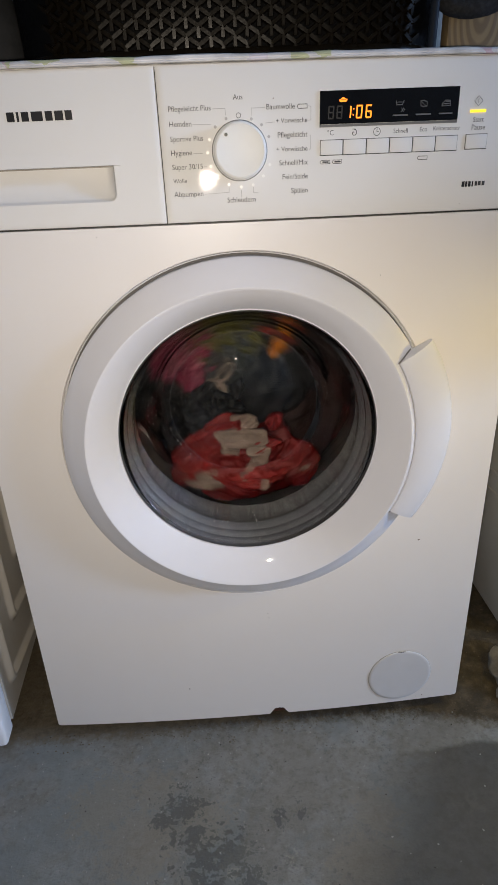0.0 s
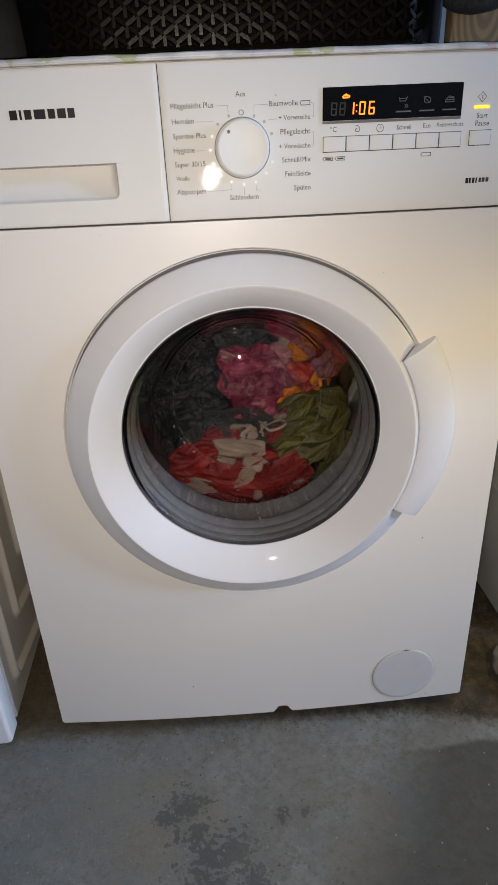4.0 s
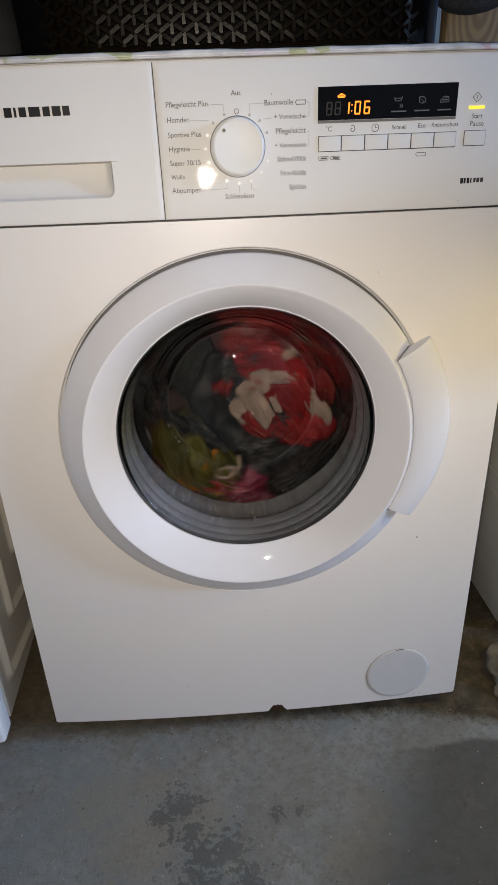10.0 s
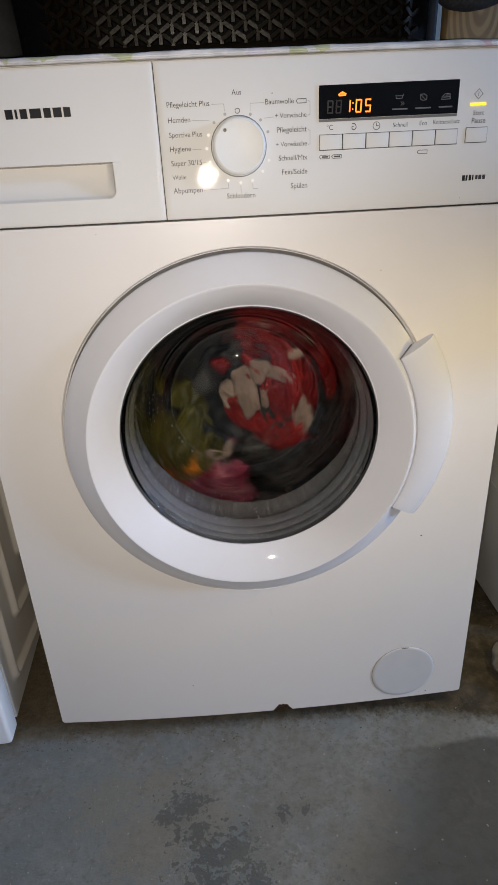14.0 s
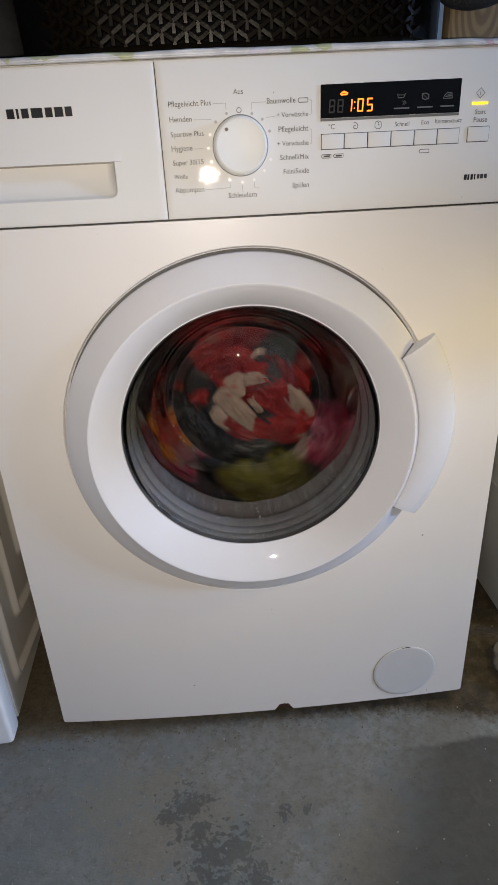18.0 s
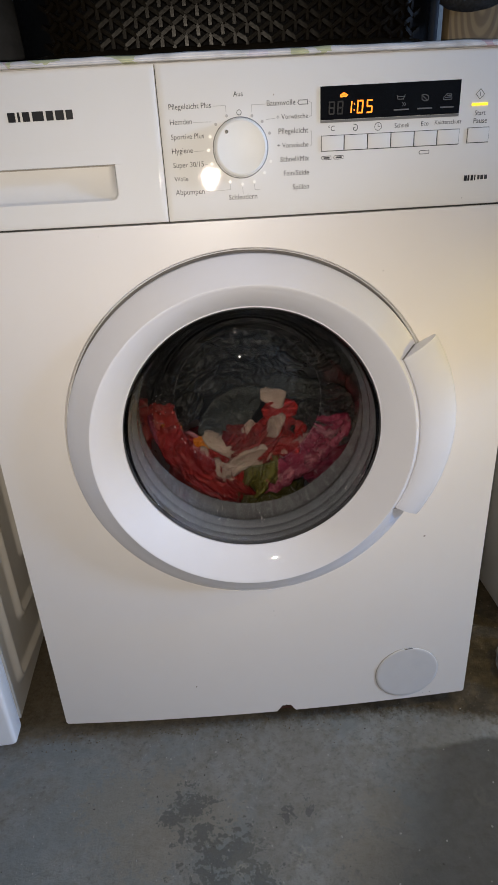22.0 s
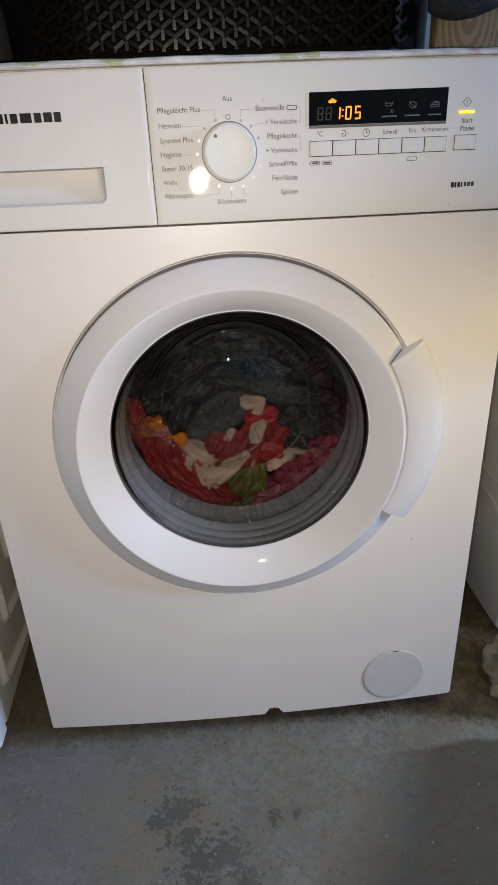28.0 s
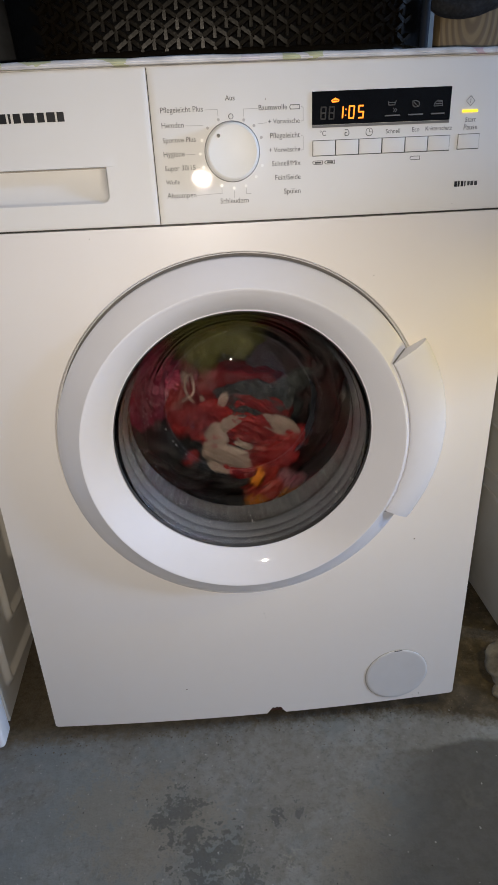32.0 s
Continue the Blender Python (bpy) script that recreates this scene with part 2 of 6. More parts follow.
def glass_paint():
    m, nt, nodes, links, b = nodes_of("door_glass")
    b.inputs["Base Color"].default_value = (0.80, 0.80, 0.79, 1)
    b.inputs["Specular IOR Level"].default_value = 0.28
    b.inputs["Roughness"].default_value = 0.014
    b.inputs["IOR"].default_value = 1.47
    b.inputs["Transmission Weight"].default_value = 1.0
    return m


GLASS = glass_paint()
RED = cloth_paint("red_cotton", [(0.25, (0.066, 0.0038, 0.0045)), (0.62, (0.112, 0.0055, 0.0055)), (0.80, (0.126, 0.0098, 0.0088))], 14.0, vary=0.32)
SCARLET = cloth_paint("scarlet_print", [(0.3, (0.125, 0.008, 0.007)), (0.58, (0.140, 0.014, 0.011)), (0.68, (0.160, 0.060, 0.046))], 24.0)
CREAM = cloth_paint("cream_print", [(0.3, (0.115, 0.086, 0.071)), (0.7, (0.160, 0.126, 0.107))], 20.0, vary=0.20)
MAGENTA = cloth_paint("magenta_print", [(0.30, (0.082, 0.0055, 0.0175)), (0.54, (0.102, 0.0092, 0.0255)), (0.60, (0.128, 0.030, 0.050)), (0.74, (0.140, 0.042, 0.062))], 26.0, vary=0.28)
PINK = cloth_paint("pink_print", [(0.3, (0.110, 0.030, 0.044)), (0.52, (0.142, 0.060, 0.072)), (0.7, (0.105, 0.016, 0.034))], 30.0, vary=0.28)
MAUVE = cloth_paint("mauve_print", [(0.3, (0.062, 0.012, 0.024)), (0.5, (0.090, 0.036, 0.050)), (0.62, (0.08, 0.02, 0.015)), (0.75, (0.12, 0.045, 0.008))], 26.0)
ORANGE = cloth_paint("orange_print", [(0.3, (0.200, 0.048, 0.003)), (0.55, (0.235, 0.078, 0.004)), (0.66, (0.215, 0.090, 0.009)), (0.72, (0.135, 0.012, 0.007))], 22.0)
OLIVE = cloth_paint("olive_cotton", [(0.3, (0.027, 0.0255, 0.0036)), (0.7, (0.049, 0.0455, 0.0066))], 12.0, shine=0.16, vary=0.18)
CHARCOAL = cloth_paint("charcoal_cotton", [(0.3, (0.0044, 0.0046, 0.0050)), (0.7, (0.0135, 0.0139, 0.0145))], 12.0, shine=0.14, rough=0.42, vary=0.35)
MIDGREY = cloth_paint("grey_jersey", [(0.3, (0.0175, 0.0188, 0.0188)), (0.7, (0.0265, 0.0283, 0.0282))], 12.0, shine=0.05, rough=0.6, relief=0.0016, vary=0.1)
MAROON = cloth_paint("maroon_towelling", [(0.3, (0.016, 0.011, 0.011)), (0.7, (0.034, 0.019, 0.018))], 9.0, relief=0.001)
OILCLOTH = cloth_paint("flowered_oilcloth", [(0.0, (0.60, 0.62, 0.40)), (0.06, (0.78, 0.77, 0.78)), (0.55, (0.72, 0.68, 0.74)), (0.62, (0.80, 0.79, 0.79)), (0.86, (0.70, 0.54, 0.59)), (0.95, (0.78, 0.77, 0.78))], 44.0, "CONSTANT", patches="cells", shine=0.3, relief=0.0002, vary=0.0)


SCUFFS = ((-0.037, -0.184, 0.010), (-0.051, -0.209, 0.012), (0.022, -0.200, 0.008), (-0.018, -0.215, 0.008), (0.262, -0.150, 0.010))
BROWNED = ((-0.215, -0.115, 0.050), (-0.165, -0.165, 0.055), (-0.150, -0.100, 0.035), (-0.087, -0.150, 0.040), (0.110, -0.215, 0.040), (0.140, -0.150, 0.03))


def floor_paint():
    """Grey floor paint, worn to dark in places, that ends in a ragged line before the bare brown concrete."""
    m, nt, nodes, links, b = nodes_of("worn_floor_paint")
    v = coords(nt)
    sep = nodes.new("ShaderNodeSeparateXYZ")
    links.new(v, sep.inputs[0])
    x, y = sep.outputs[0], sep.outputs[1]
    n1, n2, n3 = noise_node(nt, 9.0, 6, 0.6, v), noise_node(nt, 60.0, 6, 0.7, v), noise_node(nt, 330.0, 4, 0.7, v)
    n4 = noise_node(nt, 150.0, 5, 0.75, v)
    grey = ramp(nt, n1.outputs[0], [(0.28, (0.132, 0.140, 0.139)), (0.50, (0.188, 0.200, 0.204)), (0.72, (0.226, 0.242, 0.250))]).outputs[0]
    grey = mix(nt, ramp(nt, n2.outputs[0], [(0.46, (0,)), (0.66, (0.80,))]).outputs[0], grey, (0.136, 0.136, 0.126))
    grey = mix(nt, ramp(nt, n4.outputs[0], [(0.54, (0,)), (0.66, (0.75,))]).outputs[0], grey, (0.088, 0.093, 0.094))
    grey = mix(nt, ramp(nt, n4.outputs[0], [(0.34, (0.75,)), (0.42, (0,))]).outputs[0], grey, (0.25, 0.26, 0.265))

    worn = noise_node(nt, 5.5, 7, 0.68, v, 0.4)
    grey = mix(nt, ramp(nt, worn.outputs[0], [(0.47, (0,)), (0.58, (0.36,))]).outputs[0], grey, (0.128, 0.121, 0.104))
    grey = mix(nt, ramp(nt, worn.outputs[0], [(0.40, (0.7,)), (0.50, (0,))]).outputs[0], grey, (0.150, 0.178, 0.196))

    def blot(cx, cy, r, edge):
        dx, dy = maths(nt, "SUBTRACT", x, cx), maths(nt, "SUBTRACT", y, cy)
        d = maths(nt, "SQRT", maths(nt, "ADD", maths(nt, "MULTIPLY", dx, dx), maths(nt, "MULTIPLY", dy, dy)))
        rag = maths(nt, "ADD", maths(nt, "MULTIPLY", maths(nt, "SUBTRACT", n2.outputs[0], 0.5), edge), maths(nt, "MULTIPLY", maths(nt, "SUBTRACT", n4.outputs[0], 0.5), edge))
        return ramp(nt, maths(nt, "ADD", maths(nt, "DIVIDE", d, r), rag), [(0.78, (1,)), (1.02, (0,))]).outputs[0]

    pale = None
    for cx, cy, r in SCUFFS:
        one = blot(cx, cy, r, 7.0)
        pale = one if pale is None else maths(nt, "MAXIMUM", pale, one)
    grey = mix(nt, maths(nt, "MULTIPLY", pale, 0.55), grey, (0.27, 0.27, 0.235))
    brown = None
    for cx, cy, r in BROWNED:
        one = blot(cx, cy, r, 2.6)
        brown = one if brown is None else maths(nt, "MAXIMUM", brown, one)
    grey = mix(nt, maths(nt, "MULTIPLY", brown, 0.5), grey, (0.175, 0.163, 0.135))
    dark = None
    for cx, cy, r in ((-0.115, -0.130, 0.026), (-0.138, -0.142, 0.012), (-0.100, -0.165, 0.018), (-0.078, -0.200, 0.032), (-0.05, -0.185, 0.022), (0.012, -0.150, 0.009), (0.040, -0.145, 0.008), (-0.03, -0.225, 0.02)):
        one = blot(cx, cy, r * 0.98, 6.5)
        dark = one if dark is None else maths(nt, "MAXIMUM", dark, one)
    grey = mix(nt, maths(nt, "MULTIPLY", dark, 0.74), grey, (0.052, 0.060, 0.064))
    # a darker area over one part of the floor
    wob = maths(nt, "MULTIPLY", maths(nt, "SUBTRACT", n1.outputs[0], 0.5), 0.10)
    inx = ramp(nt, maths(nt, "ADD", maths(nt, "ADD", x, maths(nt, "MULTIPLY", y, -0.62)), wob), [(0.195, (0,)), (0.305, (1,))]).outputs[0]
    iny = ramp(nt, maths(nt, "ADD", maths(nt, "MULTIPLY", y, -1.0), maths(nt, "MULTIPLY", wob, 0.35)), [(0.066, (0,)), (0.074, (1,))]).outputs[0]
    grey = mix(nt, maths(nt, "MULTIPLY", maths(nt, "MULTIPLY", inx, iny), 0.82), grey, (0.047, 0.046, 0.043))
    chip = ramp(nt, n3.outputs[0], [(0.73, (0,)), (0.77, (1,))]).outputs[0]
    grey = mix(nt, maths(nt, "MULTIPLY", chip, 0.6), grey, (0.27, 0.27, 0.265))
    bare = ramp(nt, noise_node(nt, 38.0, 6, 0.7, v).outputs[0], [(0.25, (0.015, 0.011, 0.006)), (0.48, (0.042, 0.031, 0.016)), (0.68, (0.104, 0.080, 0.047))]).outputs[0]
    # light put into the colour: bare concrete painted paler towards the left
    left_lit = maths(nt, "MULTIPLY", ramp(nt, maths(nt, "ADD", maths(nt, "MULTIPLY", x, -1.0), maths(nt, "MULTIPLY", n1.outputs[0], 0.2)), [(0.0, (0,)), (0.34, (1,))]).outputs[0], ramp(nt, n4.outputs[0], [(0.36, (0.25,)), (0.60, (0.85,))]).outputs[0])
    bare = mix(nt, left_lit, bare, (0.138, 0.114, 0.078))
    line = maths(nt, "ADD", maths(nt, "ADD", y, maths(nt, "MULTIPLY", maths(nt, "MAXIMUM", maths(nt, "SUBTRACT", x, 0.22), 0.0), 0.26)), maths(nt, "ADD", maths(nt, "MULTIPLY", maths(nt, "SUBTRACT", n2.outputs[0], 0.5), 0.030), maths(nt, "MULTIPLY", maths(nt, "SUBTRACT", n4.outputs[0], 0.5), 0.034)))
    isbare = ramp(nt, line, [(0.484, (0,)), (0.504, (1,))]).outputs[0]
    line_in = maths(nt, "ADD", line, 0.5)
    links.new(line_in, isbare.node.inputs[0])
    links.new(mix(nt, isbare, grey, bare), b.inputs["Base Color"])
    links.new(ramp(nt, n2.outputs[0], [(0.3, (0.50,)), (0.7, (0.74,))]).outputs[0], b.inputs["Roughness"])
    h = maths(nt, "ADD", n2.outputs[0], maths(nt, "MULTIPLY", n3.outputs[0], 0.5))
    bump(nt, maths(nt, "ADD", h, n4.outputs[0]), 0.8, 0.002, b)
    return m


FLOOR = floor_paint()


def wood_paint():
    m, nt, nodes, links, b = nodes_of("pale_pine_with_a_knot")
    v = coords(nt)
    mapping = nodes.new("ShaderNodeMapping")
    mapping.inputs["Scale"].default_value = (1.0, 0.2, 0.45)
    mapping.inputs["Location"].default_value = (-0.2495, 0.0, -0.402)
    links.new(v, mapping.inputs[0])
    w = nodes.new("ShaderNodeTexWave")
    w.wave_type, w.rings_direction = "RINGS", "SPHERICAL"
    w.inputs["Scale"].default_value, w.inputs["Distortion"].default_value = 60.0, 1.2
    links.new(mapping.outputs[0], w.inputs["Vector"])
    g = noise_node(nt, 30.0, 5, 0.6, v)
    c = ramp(nt, w.outputs[0], [(0.25, (0.215, 0.155, 0.078)), (0.75, (0.118, 0.080, 0.041))]).outputs[0]
    links.new(mix(nt, maths(nt, "MULTIPLY", g.outputs[0], 0.4), c, (0.25, 0.18, 0.095)), b.inputs["Base Color"])
    b.inputs["Roughness"].default_value = 0.7
    bump(nt, w.outputs[0], 0.3, 0.0005, b)
    return m


PINE = wood_paint()


# ---- mesh helpers ----
def part(name, bm, material, parent=None, label="", smooth=True):
    """One mesh object out of a bmesh, under a thing or a part."""
    me = bpy.data.meshes.new(name)
    bm.normal_update()
    bm.to_mesh(me)
    bm.free()
    if smooth:
        for p in me.polygons:
            p.use_smooth = True
        if smooth != "soft":
            me.set_sharp_from_angle(angle=radians(38))
    me.materials.append(material)
    ob = new(name, me)
    ob.parent = parent
    if label:
        tagged(ob, label)
    return ob


def thing(name, label, category, group="", at=(0, 0, 0), kind=""):
    ob = new(name)
    ob.location = at
    return tagged(ob, label, category, group, kind)


def lathe(profile, steps=96, closed=False, cx=0.0, a0=0.0, a1=360.0):
    """Rings of (radius, y, centre z) round the y axis."""
    bm = bmesh.new()
    full = abs(a1 - a0) >= 360
    n = steps if full else steps + 1
    rows = []
    for r, y, cz in profile:
        if r < 1e-6:
            rows.append([bm.verts.new((cx, y, cz))])
            continue
        rows.append([bm.verts.new((cx + r * math.cos(a), y, cz + r * math.sin(a))) for a in (radians(a0 + (a1 - a0) * k / steps) for k in range(n))])
    pairs = list(zip(rows, rows[1:])) + ([(rows[-1], rows[0])] if closed else [])
    for p, q in pairs:
        for k in range(n if full else n - 1):
            j = (k + 1) % n
            quad = [p[k % len(p)], p[j % len(p)], q[j % len(q)], q[k % len(q)]]
            face = list(dict.fromkeys(quad))
            if len(face) > 2:
                bm.faces.new(face)
    bmesh.ops.recalc_face_normals(bm, faces=bm.faces)
    return bm


def box(x0, x1, y0, y1, z0, z1, bevel=0.0, segments=2):
    bm = bmesh.new()
    bmesh.ops.create_cube(bm, size=1.0)
    for v in bm.verts:
        v.co = ((x0 + x1) / 2 + v.co.x * (x1 - x0), (y0 + y1) / 2 + v.co.y * (y1 - y0), (z0 + z1) / 2 + v.co.z * (z1 - z0))
    if bevel:
        bmesh.ops.bevel(bm, geom=bm.edges[:], offset=bevel, segments=segments, profile=0.5, affect="EDGES", clamp_overlap=True)
    return bm


def tube(points, radius, sides=10, closed=False, flat=1.0):
    """A swept round bar along points."""
    bm = bmesh.new()
    pts = [Vector(p) for p in points]
    n, rows, side = len(pts), [], None
    for i, p in enumerate(pts):
        a = pts[(i - 1) % n] if closed or i else p
        c = pts[(i + 1) % n] if closed or i < n - 1 else p
        t = (c - a).normalized()
        if side is None:
            side = t.orthogonal().normalized()
        side = (side - t * side.dot(t)).normalized()
        up = t.cross(side)
        rows.append([bm.verts.new(p + radius * (math.cos(g) * side + flat * math.sin(g) * up)) for g in (2 * math.pi * k / sides for k in range(sides))])
    for p, q in list(zip(rows, rows[1:])) + ([(rows[-1], rows[0])] if closed else []):
        for k in range(sides):
            bm.faces.new((p[k], p[(k + 1) % sides], q[(k + 1) % sides], q[k]))
    if not closed:
        bm.faces.new(rows[0][::-1])
        bm.faces.new(rows[-1])
    bmesh.ops.recalc_face_normals(bm, faces=bm.faces)
    return bm


def smooth_path(points, steps=6):
    """Catmull-Rom through the points."""
    p = [Vector(q) for q in points]
    p = [p[0] * 2 - p[1]] + p + [p[-1] * 2 - p[-2]]
    out = []
    for a, b, c, d in zip(p, p[1:], p[2:], p[3:]):
        for k in range(steps):
            t = k / steps
            out.append(0.5 * (2 * b + (c - a) * t + (2 * a - 5 * b + 4 * c - d) * t * t + (3 * b - a - 3 * c + d) * t ** 3))
    return out + [p[-2]]


def sheet(xs, zs, lift, back=0.012, rim=0.0012):
    """A bowed plate over the lines xs and zs with its edges turned back; lift(x, z) moves it off the front curve."""
    bm = bmesh.new()
    grid = []
    for z in zs:
        row = []
        for x in xs:
            e = min(x - xs[0], xs[-1] - x, z - zs[0], zs[-1] - z)
            soft = rim * (1 - min(1, e / rim)) ** 2 if rim else 0
            row.append(bm.verts.new((x, front(x) + lift(x, z) + soft, z)))
        grid.append(row)
    for r, s in zip(grid, grid[1:]):
        for k in range(len(xs) - 1):
            bm.faces.new((r[k], r[k + 1], s[k + 1], s[k]))
    loop = grid[0] + [r[-1] for r in grid[1:-1]] + grid[-1][::-1] + [r[0] for r in grid[-2:0:-1]]
    far = [bm.verts.new(v.co + Vector((0, back, 0))) for v in loop]
    for k in range(len(loop)):
        j = (k + 1) % len(loop)
        bm.faces.new((loop[j], loop[k], far[k], far[j]))
    bmesh.ops.recalc_face_normals(bm, faces=bm.faces)
    return bm


def spread(a, b, n, extra=(), rim=0.0012):
    s = {a, a + rim * 0.35, a + rim, b, b - rim * 0.35, b - rim, *extra, *(a + (b - a) * k / n for k in range(n + 1))}
    s = sorted(s)
    return [v for i, v in enumerate(s) if i == 0 or v - s[i - 1] > 1e-5]


LIFT = 0.0006


def flat_shape(loops, lift=LIFT, thick=0.0):
    """Flat outlines in (x, z) laid on the bowed front."""
    bm = bmesh.new()
    for loop in loops:
        vs = [bm.verts.new((x, front(x) - lift, z)) for x, z in loop]
        bm.faces.new(vs)
    bmesh.ops.recalc_face_normals(bm, faces=bm.faces)
    for f in bm.faces:
        if f.normal.y > 0:
            f.normal_flip()
    if thick:
        got = bmesh.ops.extrude_face_region(bm, geom=bm.faces[:])
        for v in got["geom"]:
            if isinstance(v, bmesh.types.BMVert):
                v.co.y -= thick
        bmesh.ops.recalc_face_normals(bm, faces=bm.faces)
    return bm


def strip(x0, x1, z0, z1, z2, lift, thick, n=16):
    """One plate that follows the bow of the front."""
    bm = bmesh.new()
    rows = []
    for k in range(n + 1):
        x = x0 + (x1 - x0) * k / n
        top = z1 + (z2 - z1) * k / n
        f = front(x) - lift
        rows.append([bm.verts.new((x, y, z)) for y, z in ((f, z0), (f - thick, z0), (f - thick, top), (f, top))])
    for p, q in zip(rows, rows[1:]):
        for k in range(4):
            bm.faces.new((p[k], p[(k + 1) % 4], q[(k + 1) % 4], q[k]))
    bm.faces.new(rows[0])
    bm.faces.new(rows[-1])
    bmesh.ops.recalc_face_normals(bm, faces=bm.faces)
    return bm


def rect(x0, x1, z0, z1):
    return [(x0, z0), (x1, z0), (x1, z1), (x0, z1)]


def disc(x, z, r, n=20):
    return [(x + r * math.cos(2 * math.pi * k / n), z + r * math.sin(2 * math.pi * k / n)) for k in range(n)]


def stroke(points, w):
    """Rectangles along a polyline."""
    out = []
    for (x0, z0), (x1, z1) in zip(points, points[1:]):
        d = math.hypot(x1 - x0, z1 - z0) or 1e-9
        ux, uz = (x1 - x0) / d * w / 2, (z1 - z0) / d * w / 2
        out.append([(x0 - ux + uz, z0 - uz - ux), (x1 + ux + uz, z1 + uz - ux), (x1 + ux - uz, z1 + uz + ux), (x0 - ux - uz, z0 - uz + ux)])
    return out


def lettering(text, x0, x1, z, material, parent, name="lettering", lift=LIFT):
    """Words in the built-in font from x0 to x1 on the baseline z, printed on the front."""
    c = bpy.data.curves.new("type", "FONT")
    c.body, c.size = text, 1.0
    c.resolution_u = 3
    o = new("type", c)
    deps = bpy.context.evaluated_depsgraph_get()
    me = bpy.data.meshes.new_from_object(o.evaluated_get(deps))
    bpy.data.objects.remove(o)
    xs = [v.co.x for v in me.vertices]
    lo, k = min(xs), (x1 - x0) / (max(xs) - min(xs))
    for v in me.vertices:
        x, zz = x0 + (v.co.x - lo) * k, z + v.co.y * k * 1.06
        v.co = (x, front(x) - lift, zz)
    me.materials.clear()
    me.materials.append(material)
    ob = new(name, me)
    ob.parent = parent
    return ob


# ---- the cellar room ----
def slab(name, x0, x1, y0, y1, z0, z1, material, label, kind="structure"):
    return tagged(part(name, box(x0, x1, y0, y1, z0, z1), material, smooth=False), label, name.split("_")[0], kind=kind)


def ground():
    bm = bmesh.new()
    xs = [-1.7 + 3.4 * k / 170 for k in range(171)] + [1.9, 2.4, 3.0, 3.6, 4.0]
    ys = [-2.2 + 3.1 * k / 155 for k in range(156)]
    rows = [[bm.verts.new((x, y, 0.0016 * noise.noise((x * 9, y * 9, 0)) + (0.004 * max(0.0, noise.noise((x * 24, y * 24, 3))) if y > 0.02 else 0) - 0.0016)) for x in xs] for y in ys]
    for r, s in zip(rows, rows[1:]):
        for k in range(len(xs) - 1):
            bm.faces.new((r[k], r[k + 1], s[k + 1], s[k]))
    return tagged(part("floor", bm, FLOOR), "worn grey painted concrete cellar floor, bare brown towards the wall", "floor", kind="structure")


ground()
slab("wall_north", -1.7, 4.0, 0.72, 0.84, -0.02, 2.16, PLASTER, "dim plastered cellar wall behind the machines")
slab("wall_south", -1.7, 4.0, -2.32, -2.2, -0.02, 2.16, PLASTER, "plastered cellar wall opposite the machines")
slab("wall_west", -1.82, -1.7, -2.32, 0.84, -0.02, 2.16, PLASTER, "plastered cellar wall")
slab("ceiling", -1.82, 4.12, -2.32, 0.84, 2.16, 2.26, CEILING, "plain cellar ceiling")


def east_wall():
    """The wall with the small cellar window."""
    y0, y1, z0, z1 = -1.47, -0.93, 1.38, 1.82
    bm = bmesh.new()
    for a, b, c, d in ((-2.32, 0.84, -0.02, z0), (-2.32, 0.84, z1, 2.16), (-2.32, y0, z0, z1), (y1, 0.84, z0, z1)):
        tmp = box(4.0, 4.12, a, b, c, d)
        me = bpy.data.meshes.new("tmp")
        tmp.to_mesh(me)
        tmp.free()
        bm.from_mesh(me)
        bpy.data.meshes.remove(me)
    bmesh.ops.remove_doubles(bm, verts=bm.verts, dist=1e-5)
    tagged(part("wall_east", bm, PLASTER, smooth=False), "plastered cellar wall with a small window", "wall", kind="structure")
    w = thing("window_1", "small cellar window with a white frame, daylight behind it", "window", at=(4.06, -1.2, 1.60), kind="structure")
    for a, b, c, d in ((-0.27, 0.27, -0.22, -0.19), (-0.27, 0.27, 0.19, 0.22), (-0.27, -0.24, -0.19, 0.19), (0.24, 0.27, -0.19, 0.19)):
        part("window_frame", box(-0.02, 0.02, a, b, c, d, 0.003), KNOB_WHITE, w)
    part("pane", box(-0.003, 0.003, -0.24, 0.24, -0.19, 0.19), DAYLIGHT, w, "bright frosted pane")


east_wall()


